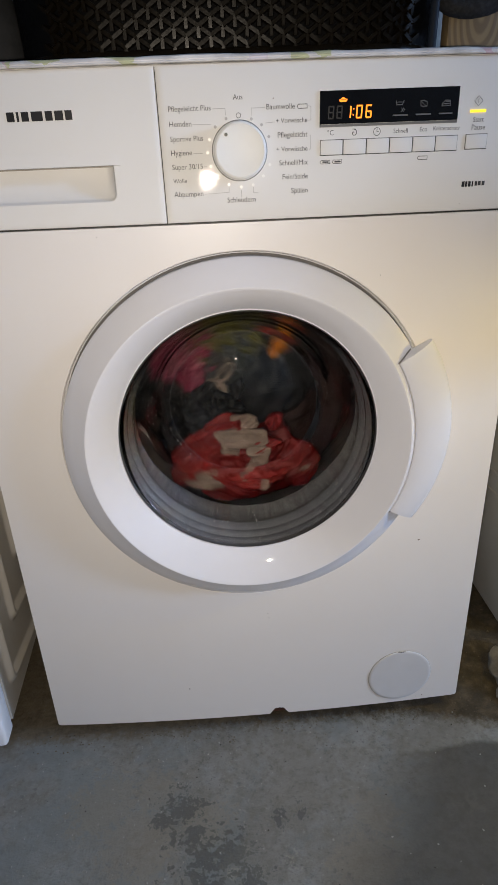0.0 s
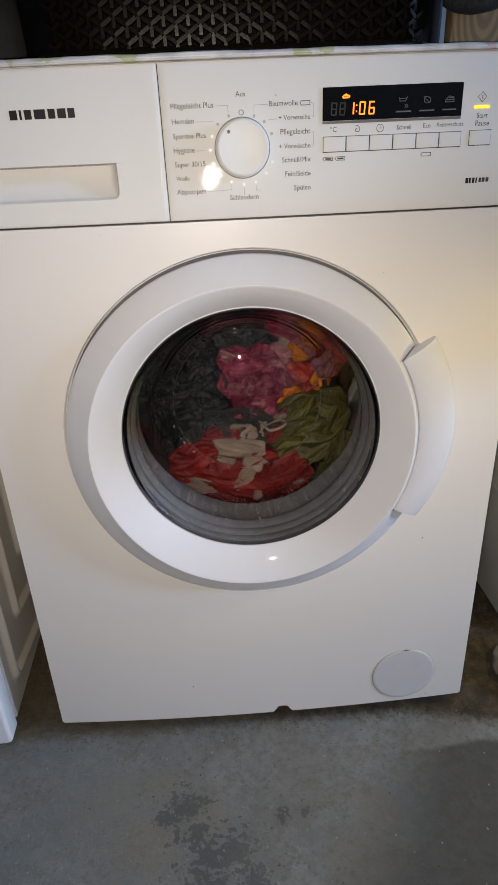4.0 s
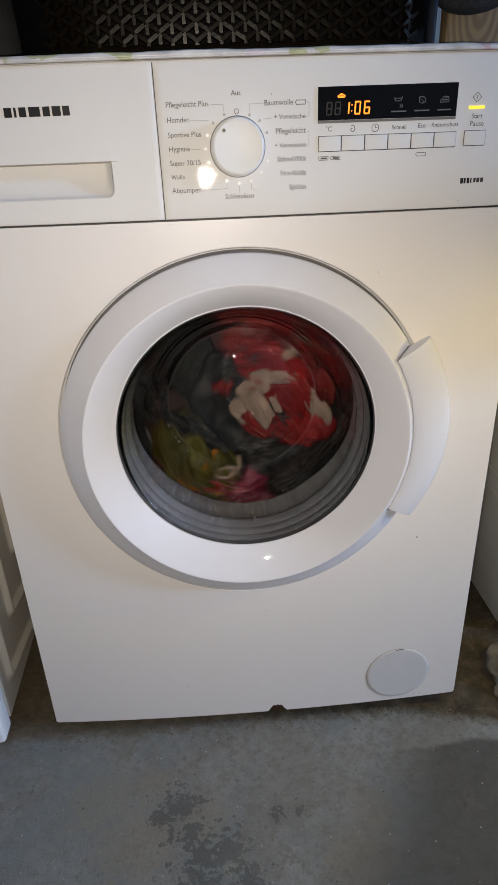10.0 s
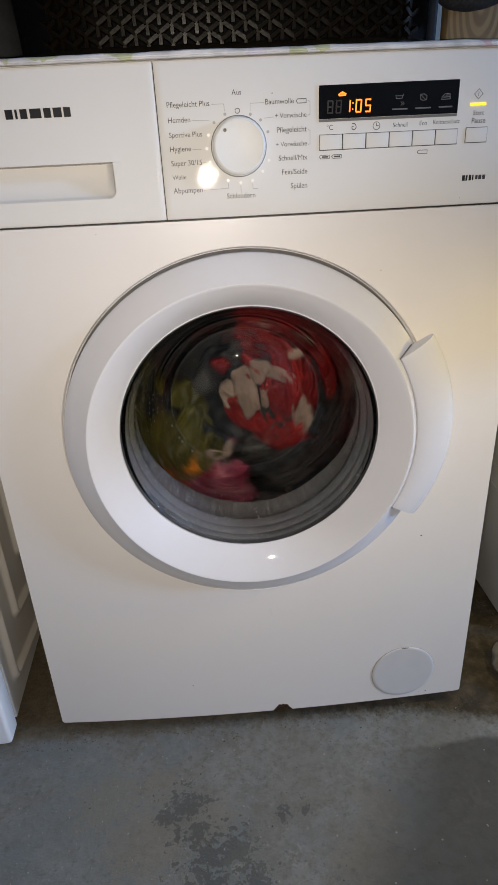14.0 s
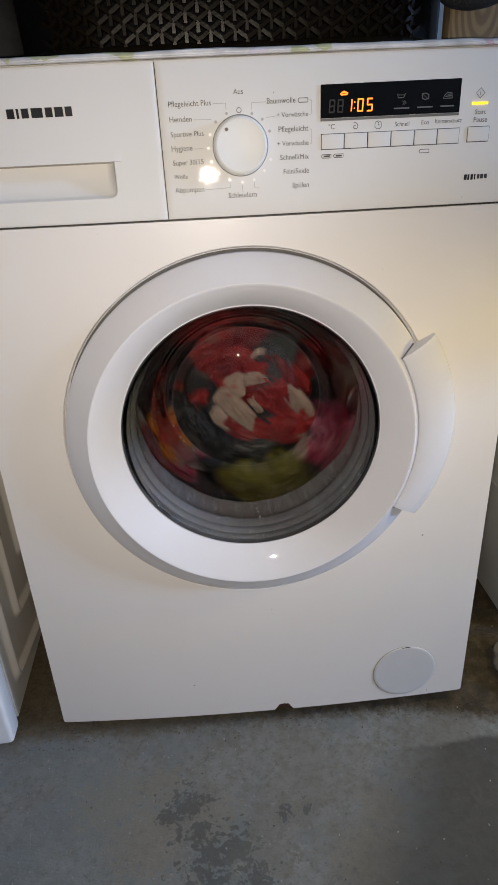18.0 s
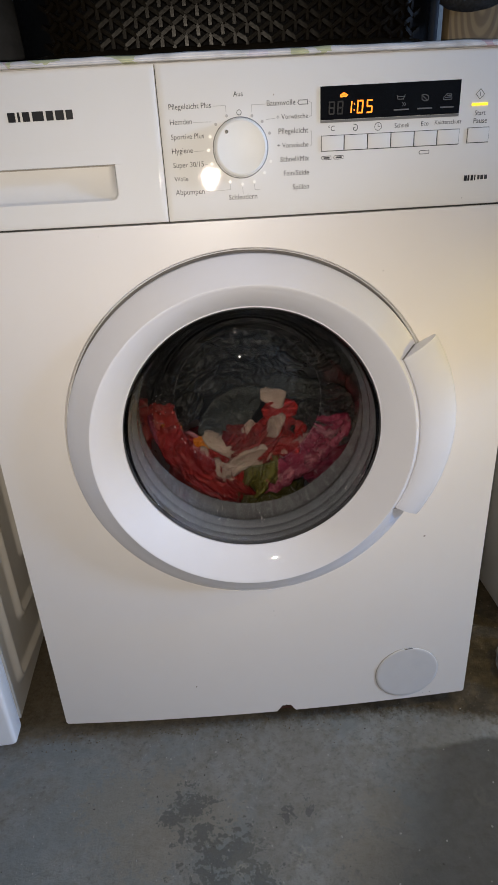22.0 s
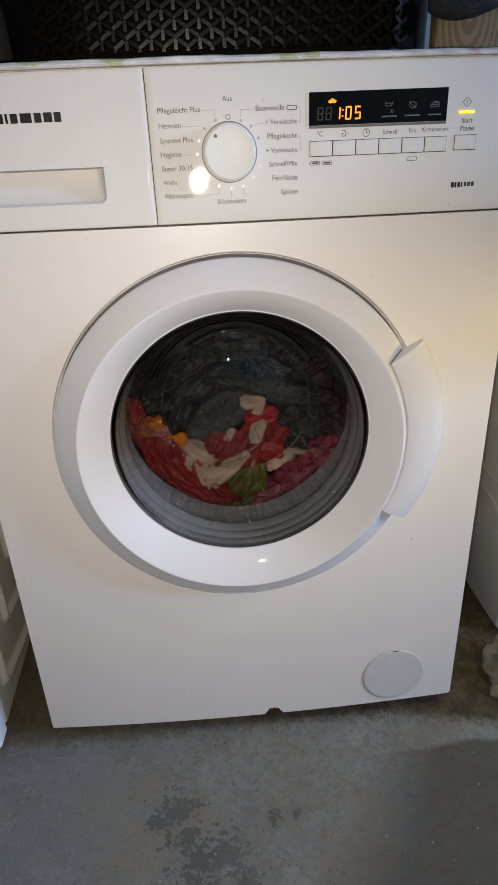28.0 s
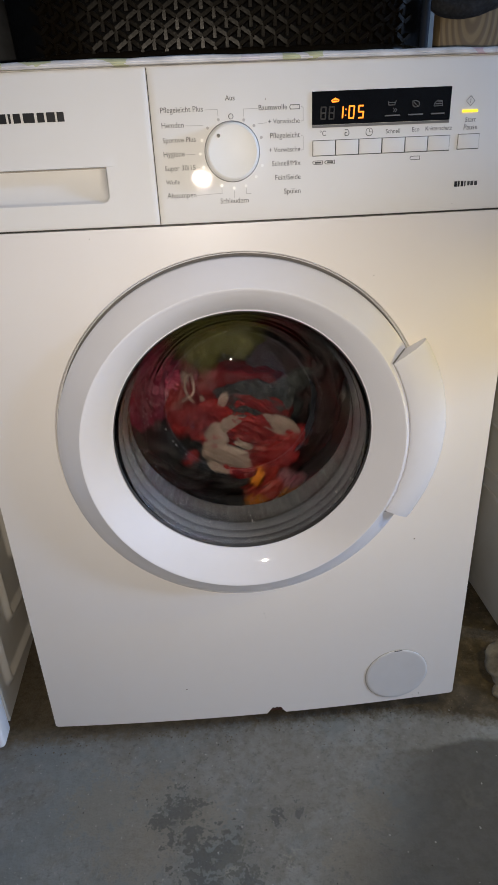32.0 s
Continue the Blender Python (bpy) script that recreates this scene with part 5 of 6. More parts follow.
piece("blouse_fold", magenta, MAGENTA, (0.014, 0.017, 59), (0.028, 0.025), 0.1315, (0.077, -0.122, 29), 0.004, 0.0068, 1.6)
piece("blouse_fold", magenta, MAGENTA, (0.043, 0.023, 75), (0.023, 0.020), 0.1330, (0.061, -0.134, 27), 0.004, 0.0068, 1.6)
piece("blouse_fold", magenta, MAGENTA, (0.003, -0.012, 7), (0.025, 0.021), 0.1330, (0.041, -0.146, 24), 0.004, 0.0068, 1.6)
piece("blouse_fold", magenta, MAGENTA, (0.033, -0.011, -29), (0.024, 0.020), 0.1336, (0.024, -0.156, 18), 0.004, 0.0068, 1.6)
piece("frill", magenta, PINK, (0.004, 0.020, 18), (0.020, 0.011), 0.1300, (0.087, -0.121, 32), 0.002, 0.0040, 1.5)
piece("frill", magenta, PINK, (0.015, -0.004, -24), (0.019, 0.009), 0.1300, (0.051, -0.143, 29), 0.002, 0.0040, 1.5)
piece("frill", magenta, PINK, (-0.018, 0.062, 7), (0.016, 0.011), 0.1315, (0.118, -0.086, 31), 0.002, 0.0040, 1.5)
piece("frill", magenta, PINK, (0.046, 0.040, -53), (0.015, 0.010), 0.1315, (0.031, -0.151, 7), 0.002, 0.0040, 1.5)
piece("tie", magenta, CREAM, (0.022, -0.048, 79), (0.015, 0.006), 0.1294, (0.052, -0.105, 27), 0.0015, 0.0022, 2.5)
piece("tie", magenta, CREAM, (0.043, -0.033, 24), (0.013, 0.005), 0.1294, (0.071, -0.094, 32), 0.0015, 0.0022, 2.5)
piece("tie", magenta, CREAM, (0.032, -0.040, 50), (0.016, 0.003), 0.1297, (0.092, -0.084, 9), 0.0015, 0.0022, 2.5)
piece("dress_fold", orange, ORANGE, (0.074, 0.061, -61), (0.018, 0.015), 0.1339, (-0.124, -0.032, -68), 0.003, 0.0045, 1.6)
piece("dress_fold", orange, SCARLET, (0.075, 0.034, -23), (0.020, 0.015), 0.1330, (-0.135, -0.009, -78), 0.003, 0.0045, 1.6)
piece("dress_fold", orange, ORANGE, (0.099, 0.020, -61), (0.018, 0.012), 0.1339, (-0.084, -0.056, -4), 0.003, 0.0045, 1.6)
piece("dress_fold", orange, PINK, (0.049, 0.060, -33), (0.017, 0.014), 0.1342, (-0.107, -0.050, -37), 0.002, 0.0040, 1.5)
piece("patch", orange, CREAM, (0.059, 0.073, 18), (0.011, 0.009), 0.1330, (-0.096, -0.062, -48), 0.0015, 0.0022, 2.5)
piece("dress_fold", orange, PINK, (0.048, 0.047, 39), (0.018, 0.013), 0.1351, (-0.117, -0.045, -37), 0.002, 0.0040, 1.5)
piece("dress_fold", orange, ORANGE, (0.055, 0.001, 24), (0.021, 0.010), 0.1330, (-0.101, -0.057, 17), 0.003, 0.0045, 1.6)
piece("dress_fold", orange, MAUVE, (0.114, 0.038, 61), (0.025, 0.018), 0.1360, (-0.129, -0.049, -59), 0.003, 0.0050, 1.6)
piece("dress_fold", orange, MAGENTA, (0.056, 0.091, -23), (0.033, 0.015), 0.1369, (-0.143, -0.027, -79), 0.004, 0.0068, 1.6)
piece("dress_fold", orange, ORANGE, (0.093, 0.089, -37), (0.021, 0.013), 0.1375, (-0.133, -0.022, -78), 0.003, 0.0045, 1.6)
piece("dress_fold", orange, MAUVE, (0.086, 0.073, -42), (0.023, 0.014), 0.1360, (-0.134, -0.033, -69), 0.003, 0.0050, 1.6)
piece("dress_fold", orange, SCARLET, (0.123, 0.057, -60), (0.020, 0.016), 0.1375, (-0.145, -0.009, -79), 0.003, 0.0045, 1.6)
piece("dress_fold", orange, SCARLET, (0.087, 0.007, 7), (0.018, 0.011), 0.1354, (-0.115, -0.059, -5), 0.003, 0.0045, 1.6)
piece("shirt_fold", olive, OLIVE, (0.069, -0.017, 31), (0.029, 0.021), 0.1340, (0.004, -0.145, 62), 0.003, 0.0090, 6.0)
piece("shirt_fold", olive, OLIVE, (0.106, -0.013, 5), (0.037, 0.021), 0.1352, (-0.009, -0.150, 80), 0.003, 0.0090, 6.0)
piece("shirt_fold", olive, OLIVE, (0.078, -0.050, 24), (0.036, 0.020), 0.1325, (0.020, -0.132, 70), 0.003, 0.0090, 6.0)
piece("shirt_fold", olive, OLIVE, (0.117, -0.044, 35), (0.035, 0.024), 0.1346, None, 0.003, 0.0090, 6.0)
piece("shirt_fold", olive, OLIVE, (0.055, -0.070, 38), (0.026, 0.017), 0.1328, None, 0.003, 0.0090, 6.0)
piece("shirt_fold", olive, OLIVE, (0.098, -0.083, 36), (0.035, 0.022), 0.1340, None, 0.003, 0.0090, 6.0)
piece("shirt_fold", olive, OLIVE, (0.132, -0.086, 61), (0.028, 0.022), 0.1358, None, 0.003, 0.0090, 6.0)
piece("shirt_fold", olive, OLIVE, (0.117, -0.119, 42), (0.026, 0.016), 0.1364, None, 0.003, 0.0090, 6.0)
piece("hem", grey, MIDGREY, (-0.005, -0.040, -16), (0.054, 0.026), 0.1300, (-0.027, -0.022, 34), 0.005, 0.0036, 1.2)
piece("hem", grey, MIDGREY, (-0.053, -0.049, 20), (0.050, 0.016), 0.1345, (0.067, 0.007, -15), 0.005, 0.0036, 1.2)
piece("hem", grey, MIDGREY, (0.023, -0.050, -35), (0.031, 0.015), 0.1345, (0.066, 0.003, -15), 0.005, 0.0036, 1.2)
piece("trouser_fold", charcoal, CHARCOAL, (-0.065, 0.068, 47), (0.037, 0.029), 0.1405, (0.094, -0.039, 17), 0.004, 0.0085, 2.2)
piece("trouser_fold", charcoal, CHARCOAL, (-0.085, 0.032, 76), (0.041, 0.027), 0.1414, (0.117, -0.021, -25), 0.004, 0.0085, 2.2)
piece("trouser_fold", charcoal, CHARCOAL, (-0.049, 0.013, 68), (0.033, 0.024), 0.1390, (0.127, -0.066, 40), 0.004, 0.0085, 2.2)
piece("trouser_fold", charcoal, CHARCOAL, (-0.079, -0.020, 38), (0.037, 0.026), 0.1396, (0.080, -0.073, -26), 0.004, 0.0085, 2.2)
piece("trouser_fold", charcoal, CHARCOAL, (-0.044, -0.032, 13), (0.032, 0.020), 0.1390, (0.107, -0.049, -44), 0.004, 0.0085, 2.2)
piece("trouser_fold", charcoal, CHARCOAL, (-0.114, 0.000, 75), (0.042, 0.024), 0.1420, (-0.062, 0.025, 6), 0.004, 0.0085, 2.2)
piece("trouser_fold", charcoal, CHARCOAL, (-0.115, -0.059, -58), (0.037, 0.022), 0.1420, (-0.116, 0.010, 65), 0.004, 0.0085, 2.2)
piece("trouser_fold", charcoal, CHARCOAL, (-0.025, 0.087, -13), (0.051, 0.021), 0.1420, (0.007, 0.070, -4), 0.004, 0.0085, 2.2)
piece("trouser_fold", charcoal, CHARCOAL, (0.016, 0.094, -13), (0.049, 0.019), 0.1435, (-0.037, 0.060, 17), 0.004, 0.0085, 2.2)
piece("trouser_fold", charcoal, CHARCOAL, (-0.065, -0.056, 18), (0.028, 0.014), 0.1399, (0.054, 0.044, -19), 0.004, 0.0085, 2.2)
piece("trouser_fold", charcoal, CHARCOAL, (-0.128, 0.038, 65), (0.034, 0.022), 0.1435, (0.054, 0.016, -9), 0.004, 0.0085, 2.2)
piece("trouser_fold", charcoal, CHARCOAL, (0.109, 0.089, -32), (0.043, 0.022), 0.1450, (0.090, 0.056, -29), 0.004, 0.0085, 2.2)
piece("trouser_fold", charcoal, CHARCOAL, (-0.062, 0.042, 59), (0.038, 0.023), 0.1372, (-0.004, 0.036, 4), 0.004, 0.0085, 2.2)
piece("trouser_fold", charcoal, CHARCOAL, (-0.097, 0.016, 33), (0.036, 0.021), 0.1378, (0.032, 0.034, -16), 0.004, 0.0085, 2.2)
piece("trouser_fold", charcoal, CHARCOAL, (-0.052, -0.010, -25), (0.031, 0.020), 0.1375, (-0.085, -0.014, 37), 0.004, 0.0085, 2.2)
string = part("drawstring", tube(smooth_path([(-0.020, 0, -0.0072), (-0.012, -0.002, 0.0006), (0.002, -0.003, 0.0048), (0.014, -0.001, 0.0036), (0.018, 0.001, -0.0024), (0.008, -0.002, -0.0066), (-0.006, -0.003, -0.0060), (-0.012, -0.004, 0.0024), (-0.017, -0.002, 0.0102)], 8), 0.0021, 8, flat=0.5), CREAM, magenta, "cream drawstring")
PIECES.append((string, magenta, 0.1225, (0.035, -0.039, 10), (0.092, -0.120, 30, 0.165)))


# ---- things on and beside the machine ----
def oilcloth():
    bm = bmesh.new()
    n, rows = 120, []
    for k in range(n + 1):
        x = -0.300 + 0.600 * k / n
        wob = 0.0016 * noise.noise((x * 11, 0, 1)) + 0.0007 * noise.noise((x * 40, 0, 2))
        f = front(x) - 0.0030 - 0.0012 * noise.noise((x * 17, 4, 0))
        top = 0.8532 + wob
        prof = [(f + 0.004, 0.8472), (f, 0.8476), (f - 0.0008, 0.8500), (f + 0.0004, top - 0.0012), (f + 0.0030, top), (0.05, 0.8535), (0.30, 0.8530), (0.545, 0.8530), (0.545, 0.8500), (0.02, 0.8500)]
        rows.append([bm.verts.new((x, y, z)) for y, z in prof])
    m = len(rows[0])
    for p, q in zip(rows, rows[1:]):
        for k in range(m):
            bm.faces.new((p[k], p[(k + 1) % m], q[(k + 1) % m], q[k]))
    bm.faces.new(rows[0])
    bm.faces.new(rows[-1])
    bmesh.ops.recalc_face_normals(bm, faces=bm.faces)
    cloth = part("oilcloth", bm, OILCLOTH)
    part("hem", tube([(x, front(x) - 0.0036, 0.8482 + 0.0004 * noise.noise((x * 30, 0, 7))) for x in (-0.299 + 0.598 * k / 80 for k in range(81))], 0.0009, 8), OILCLOTH, cloth, "rolled white hem")
    return tagged(cloth, "white flowered oilcloth spread over the machine's top", "tablecloth")


part("worktop", box(-HALF, HALF, 0.001, 0.548, 0.8425, 0.8485, 0.001), FASCIA, machine, "white top plate")
oilcloth()

BX0, BX1, BY0, BY1, BZ0, BZ1, BR = -0.212, 0.214, 0.030, 0.36, 0.8538, 0.995, 0.085


def basket_point(s, z, out=0.0):
    """Along the rounded-rectangle outline; s runs in metres from the middle of the front."""
    half = (BX1 - BX0) / 2 - BR
    cx = (BX0 + BX1) / 2
    lean = (z - BZ0) * 0.03
    arc = math.pi / 2 * BR
    sg, a = (1, s) if s >= 0 else (-1, -s)
    if a <= half:
        x, y, nx, ny = a, 0.0, 0.0, -1.0
    elif a <= half + arc:
        g = (a - half) / BR
        x, y, nx, ny = half + BR * math.sin(g), BR - BR * math.cos(g), math.sin(g), -math.cos(g)
    else:
        x, y, nx, ny = half + BR, BR + a - half - arc, 1.0, 0.0
    return Vector((cx + sg * (x + nx * (out + lean)), BY0 + y + ny * (out + lean), z)), Vector((sg * nx, ny, 0.0))


def basket():
    t = thing("storage_basket", "black plastic basket with a woven pattern, standing on the oilcloth", "basket", at=(0, 0, BZ0))
    t.location = (0, 0, 0)
    length = (BX1 - BX0) / 2 - BR + math.pi / 2 * BR + (BY1 - BY0 - BR)
    n = 150
    for name, z0, z1, out, material in (("wall", BZ0, BZ1, 0.0, BLACK_DEEP), ("base_rim", BZ0, BZ0 + 0.0098, 0.0035, BLACK_PLASTIC), ("top_rim", BZ1 - 0.012, BZ1, 0.006, BLACK_DEEP)):
        bm = bmesh.new()
        rows = []
        for k in range(n + 1):
            s = -length + 2 * length * k / n
            ring = []
            for z, o in ((z0, out), ((z0 + z1) / 2, out + 0.0008), (z1 - 0.001, out), (z1, out - 0.001), (z1, -0.004), (z0, -0.004)):
                ring.append(bm.verts.new(basket_point(s, z, o)[0]))
            rows.append(ring)
        for p, q in zip(rows, rows[1:]):
            for k in range(6):
                bm.faces.new((p[k], p[(k + 1) % 6], q[(k + 1) % 6], q[k]))
        bm.faces.new(rows[0])
        bm.faces.new(rows[-1])
        bmesh.ops.recalc_face_normals(bm, faces=bm.faces)
        part(name, bm, material, t)
    part("back_wall", box(BX0, BX1, BY1 - 0.004, BY1 + 0.002, BZ0, BZ1), BLACK_DEEP, t)
    part("bottom", box(BX0 + 0.02, BX1 - 0.02, BY0 + 0.02, BY1, BZ0, BZ0 + 0.004), BLACK_DEEP, t)
    # the woven pattern: a stem and two arms, over and over
    bm = bmesh.new()

    def bar(p0, p1, w, d):
        p0, p1 = Vector(p0), Vector(p1)
        u = (p1 - p0).normalized()
        v = Vector((-u.z, 0, u.x))
        low = [bm.verts.new(q + v * w * k + Vector((0, 0.001, 0))) for q, k in ((p0, -1), (p1, -1), (p1, 1), (p0, 1))]
        top = [bm.verts.new(q + v * w * k * 0.62 + Vector((0, -d - 0.16 * (q.z + v.z * w * k * 0.62 + 0.0098), 0))) for q, k in ((p0, -1), (p1, -1), (p1, 1), (p0, 1))]
        bm.faces.new(top)
        for k in range(4):
            bm.faces.new((low[k], low[(k + 1) % 4], top[(k + 1) % 4], top[k]))

    bar((0, 0, -0.0098), (0, 0, 0.0014), 0.0027, 0.0024)
    bar((0, -0.0004, -0.0006), (0.0092, 0.0004, 0.0052), 0.0027, 0.0036)
    bar((0, -0.0004, -0.0006), (-0.0092, 0.0004, 0.0052), 0.0027, 0.0034)
    bmesh.ops.recalc_face_normals(bm, faces=bm.faces)
    strand = part("strand", bm, BLACK_PLASTIC, t, smooth=False)
    mesh = strand.data
    first = True
    pitch, tall = 0.01138, 0.0152
    cols = int(((BX1 - BX0) / 2 - BR + 0.048) / pitch)
    for c in range(-cols, cols + 1):
        for r in range(-(c % 2), 5):
            z = BZ0 + 0.0200 + tall * (r + 0.5 * (c % 2))
            p, nrm = basket_point(c * pitch + 0.0028, z, 0.0)
            ob = strand if first else new("strand", mesh)
            first = False
            ob.parent = t
            ob.matrix_basis = Matrix.Translation(p) @ Matrix.Rotation(math.atan2(nrm.x, -nrm.y), 4, "Z")


basket()

tagged(part("blue_grey_strut", tube([(0.1895, 0.020, 0.8540), (0.1907, 0.021, 0.90), (0.1940, 0.022, 0.99)], 0.0042, 14), BLUE_GREY), "smooth blue-grey plastic strut standing beside the basket", "strut")
board = tagged(part("pine_board", box(0.2165, 0.300, 0.055, 0.075, 0.8538, 0.905, 0.002), PINE), "pale pine board with a knot standing behind the strut", "board")


def drape():
    bm = tube(smooth_path([(0.196, 0.046, 0.912), (0.214, 0.040, 0.893), (0.236, 0.034, 0.8905), (0.262, 0.034, 0.899), (0.305, 0.040, 0.915)], 8), 0.0095, 14)
    for v in bm.verts:
        v.co += Vector((0, 0.003, 0.003)) * noise.noise(v.co * 60)
    tagged(part("dark_cloth", bm, DARK_CLOTH), "dark rolled cloth lying over the pine board", "cloth")


drape()
# stand-in shape, placed to cover the wall beside the basket in the camera's view
tagged(part("grey_stand_in", lathe([(0.0, 0.854, 0.0), (0.030, 0.854, 0.0), (0.032, 0.858, 0.0), (0.031, 0.90, 0.0), (0.024, 0.93, 0.0), (0.012, 0.945, 0.0), (0.012, 0.965, 0.0), (0.0, 0.966, 0.0)], 32), plain("dull_grey_plastic", (0.030, 0.031, 0.033), 0.85, 0, 0.2, 40, 0.0005, 200, 0.08)), "dull grey bottle shape, stand-in for a grey thing beside the basket", "bottle")
bottle = bpy.data.objects["grey_stand_in"]
for v in bottle.data.vertices:
    v.co = (v.co.x - 0.244, v.co.z + 0.118, v.co.y)


def bead_height(y, z):
    """Three pressed beads: each comes down, turns in a small bend and runs back."""
    best = 1.0
    for y0, z0 in ((0.058, 0.068), (0.121, 0.136), (0.194, 0.204)):
        r = 0.012
        cy, cz = y0 + r, z0 + r
        low = z0 - 0.15 * max(0.0, y - cy)
        if z >= cz and y <= cy:
            d = abs(y - y0)
        elif y >= cy:
            d = min(abs(z - low), abs(y - y0) if z > cz else 1.0)
        else:
            d = abs(math.hypot(y - cy, z - cz) - r)
        best = min(best, d)
    k = max(0.0, 1 - best / 0.0125)
    return 0.0075 * k * k * (3 - 2 * k)


def left_neighbour():
    """A white appliance turned a little, with pressed beads in its side."""
    t = thing("white_freezer", "white chest-high freezer with pressed beads in its dull side", "freezer", at=(-0.3700, -0.0202, 0))
    t.rotation_euler = (0, 0, radians(3.65))
    bm = bmesh.new()
    ys = [0.040 + 0.260 * k / 104 for k in range(105)]
    zs = [0.020 + 0.400 * k / 160 for k in range(161)]
    rows = [[bm.verts.new((bead_height(y - 0.014, z), y, z)) for y in ys] for z in zs]
    for p, q in zip(rows, rows[1:]):
        for k in range(len(ys) - 1):
            bm.faces.new((p[k], p[k + 1], q[k + 1], q[k]))
    rim = rows[0] + [r[-1] for r in rows[1:-1]] + rows[-1][::-1] + [r[0] for r in rows[-2:0:-1]]
    far = [bm.verts.new(v.co + Vector((-0.009, 0, 0))) for v in rim]
    for k in range(len(rim)):
        m = (k + 1) % len(rim)
        bm.faces.new((rim[k], rim[m], far[m], far[k]))
    bmesh.ops.recalc_face_normals(bm, faces=bm.faces)
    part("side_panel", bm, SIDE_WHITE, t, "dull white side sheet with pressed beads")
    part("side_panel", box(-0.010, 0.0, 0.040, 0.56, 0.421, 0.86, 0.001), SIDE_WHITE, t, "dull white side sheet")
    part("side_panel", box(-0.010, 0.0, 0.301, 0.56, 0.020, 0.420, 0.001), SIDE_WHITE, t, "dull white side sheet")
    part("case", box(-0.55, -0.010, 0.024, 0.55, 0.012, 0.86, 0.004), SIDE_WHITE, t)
    part("front_door", box(-0.552, 0.0010, 0.0, 0.036, 0.010, 0.86, 0.006, 3), EDGE_WHITE, t, "bright white front edge")


def right_neighbour():
    t = thing("grey_dryer", "grey-white appliance case with pressed lines in its side", "dryer", at=(0.44, 0.142, 0))
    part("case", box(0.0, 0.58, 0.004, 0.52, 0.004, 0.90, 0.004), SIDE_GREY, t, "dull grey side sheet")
    part("front_edge", box(0.001, 0.58, -0.006, 0.006, 0.006, 0.90, 0.002), EDGE_WHITE, t, "bright front edge")
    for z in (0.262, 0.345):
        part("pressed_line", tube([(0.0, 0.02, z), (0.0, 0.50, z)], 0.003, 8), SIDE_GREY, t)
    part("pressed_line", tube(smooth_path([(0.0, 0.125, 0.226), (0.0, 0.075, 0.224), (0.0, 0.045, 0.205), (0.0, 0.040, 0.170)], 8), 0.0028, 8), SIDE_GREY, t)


left_neighbour()
right_neighbour()


def rubble(name, x, y, r, seed, material, label, category):
    bm = bmesh.new()
    bmesh.ops.create_icosphere(bm, subdivisions=4, radius=r)
    for v in bm.verts:
        d = v.co.normalized()
        v.co *= 1 + 0.35 * noise.noise(d * 1.7 + Vector((seed, 0, 0))) + 0.10 * noise.noise(d * 7 + Vector((0, seed, 0)))
        v.co.z = max(v.co.z * 0.5, -r * 0.25)
        v.co += Vector((x, y, r * 0.25 - 0.002))
    return tagged(part(name, bm, material), label, category)


rubble("concrete_lump", 0.446, 0.040, 0.062, 2.0, STONE, "pale broken lump of concrete on the bare floor", "rubble")
rubble("concrete_lump", 0.385, 0.010, 0.014, 5.0, STONE, "small broken lump of concrete on the bare floor", "rubble")


def scatter(name, material, label, spots):
    bm = bmesh.new()
    for x, y, r in spots:
        k = random.randint(5, 7)
        base = random.random() * 6
        low = [bm.verts.new((x + r * (0.6 + 0.6 * random.random()) * math.cos(base + 6.283 * j / k), y + r * (0.6 + 0.6 * random.random()) * math.sin(base + 6.283 * j / k), -0.0012)) for j in range(k)]
        top = bm.verts.new((x, y, r * 0.5))
        for j in range(k):
            bm.faces.new((low[j], low[(j + 1) % k], top))
    return tagged(part(name, bm, material, smooth=False), label, "debris", kind="stuff")


random.seed(11)
scatter("paint_flakes", CRUMB, "pale paint flakes and grit on the floor", [(random.uniform(-0.40, 0.40), random.uniform(-0.30, -0.005), random.choice((0.0007, 0.0009, 0.0012, 0.0016))) for _ in range(90)] + [(-0.42 + 0.44 * random.random() ** 1.3, random.uniform(-0.30, -0.03), random.choice((0.0005, 0.0006, 0.0008, 0.0011))) for _ in range(260)])
scatter("dark_crumbs", CRUMB_DARK, "dark crumbs of dirt on the floor", [(random.uniform(-0.40, 0.40), -0.30 * random.random() ** 2.2, random.choice((0.0004, 0.0006, 0.0008, 0.0012))) for _ in range(90)])
scatter("grit", GRIT, "brown grit on the bare concrete", [(random.choice((-1, 1)) * random.uniform(0.30, 0.44), random.uniform(-0.01, 0.30), random.choice((0.0006, 0.0009, 0.0013, 0.002))) for _ in range(200)] + [(random.uniform(-0.36, 0.42), random.gauss(-0.012, 0.014), random.choice((0.0004, 0.0006, 0.0009, 0.0014))) for _ in range(260)])


# ---- what moves ----
def glide(rows, t):
    for (t0, *a), (t1, *b) in zip(rows, rows[1:]):
        if t <= t1:
            s = 0.0 if t1 == t0 else max(0.0, (t - t0) / (t1 - t0))
            return [p + (q - p) * s for p, q in zip(a, b)]
    return list(rows[-1][1:])


TURNING = ((0.0, 2.4), (9.1, 22.2), (31.0, 32.0))


def moments():
    out = [0.0]
    for a, b in TURNING:
        out += [round(a + 0.1 * k, 1) for k in range(int(round((b - a) * 10)) + 1)]
    return sorted(set(out + [32.0]))


BEHIND = {"magenta_blouse": 0.178, "orange_print_dress": 0.182, "olive_shirt": 0.190, "red_print_sheet": 0.186, "charcoal_trousers": 0.205, "grey_jersey_top": 0.250}


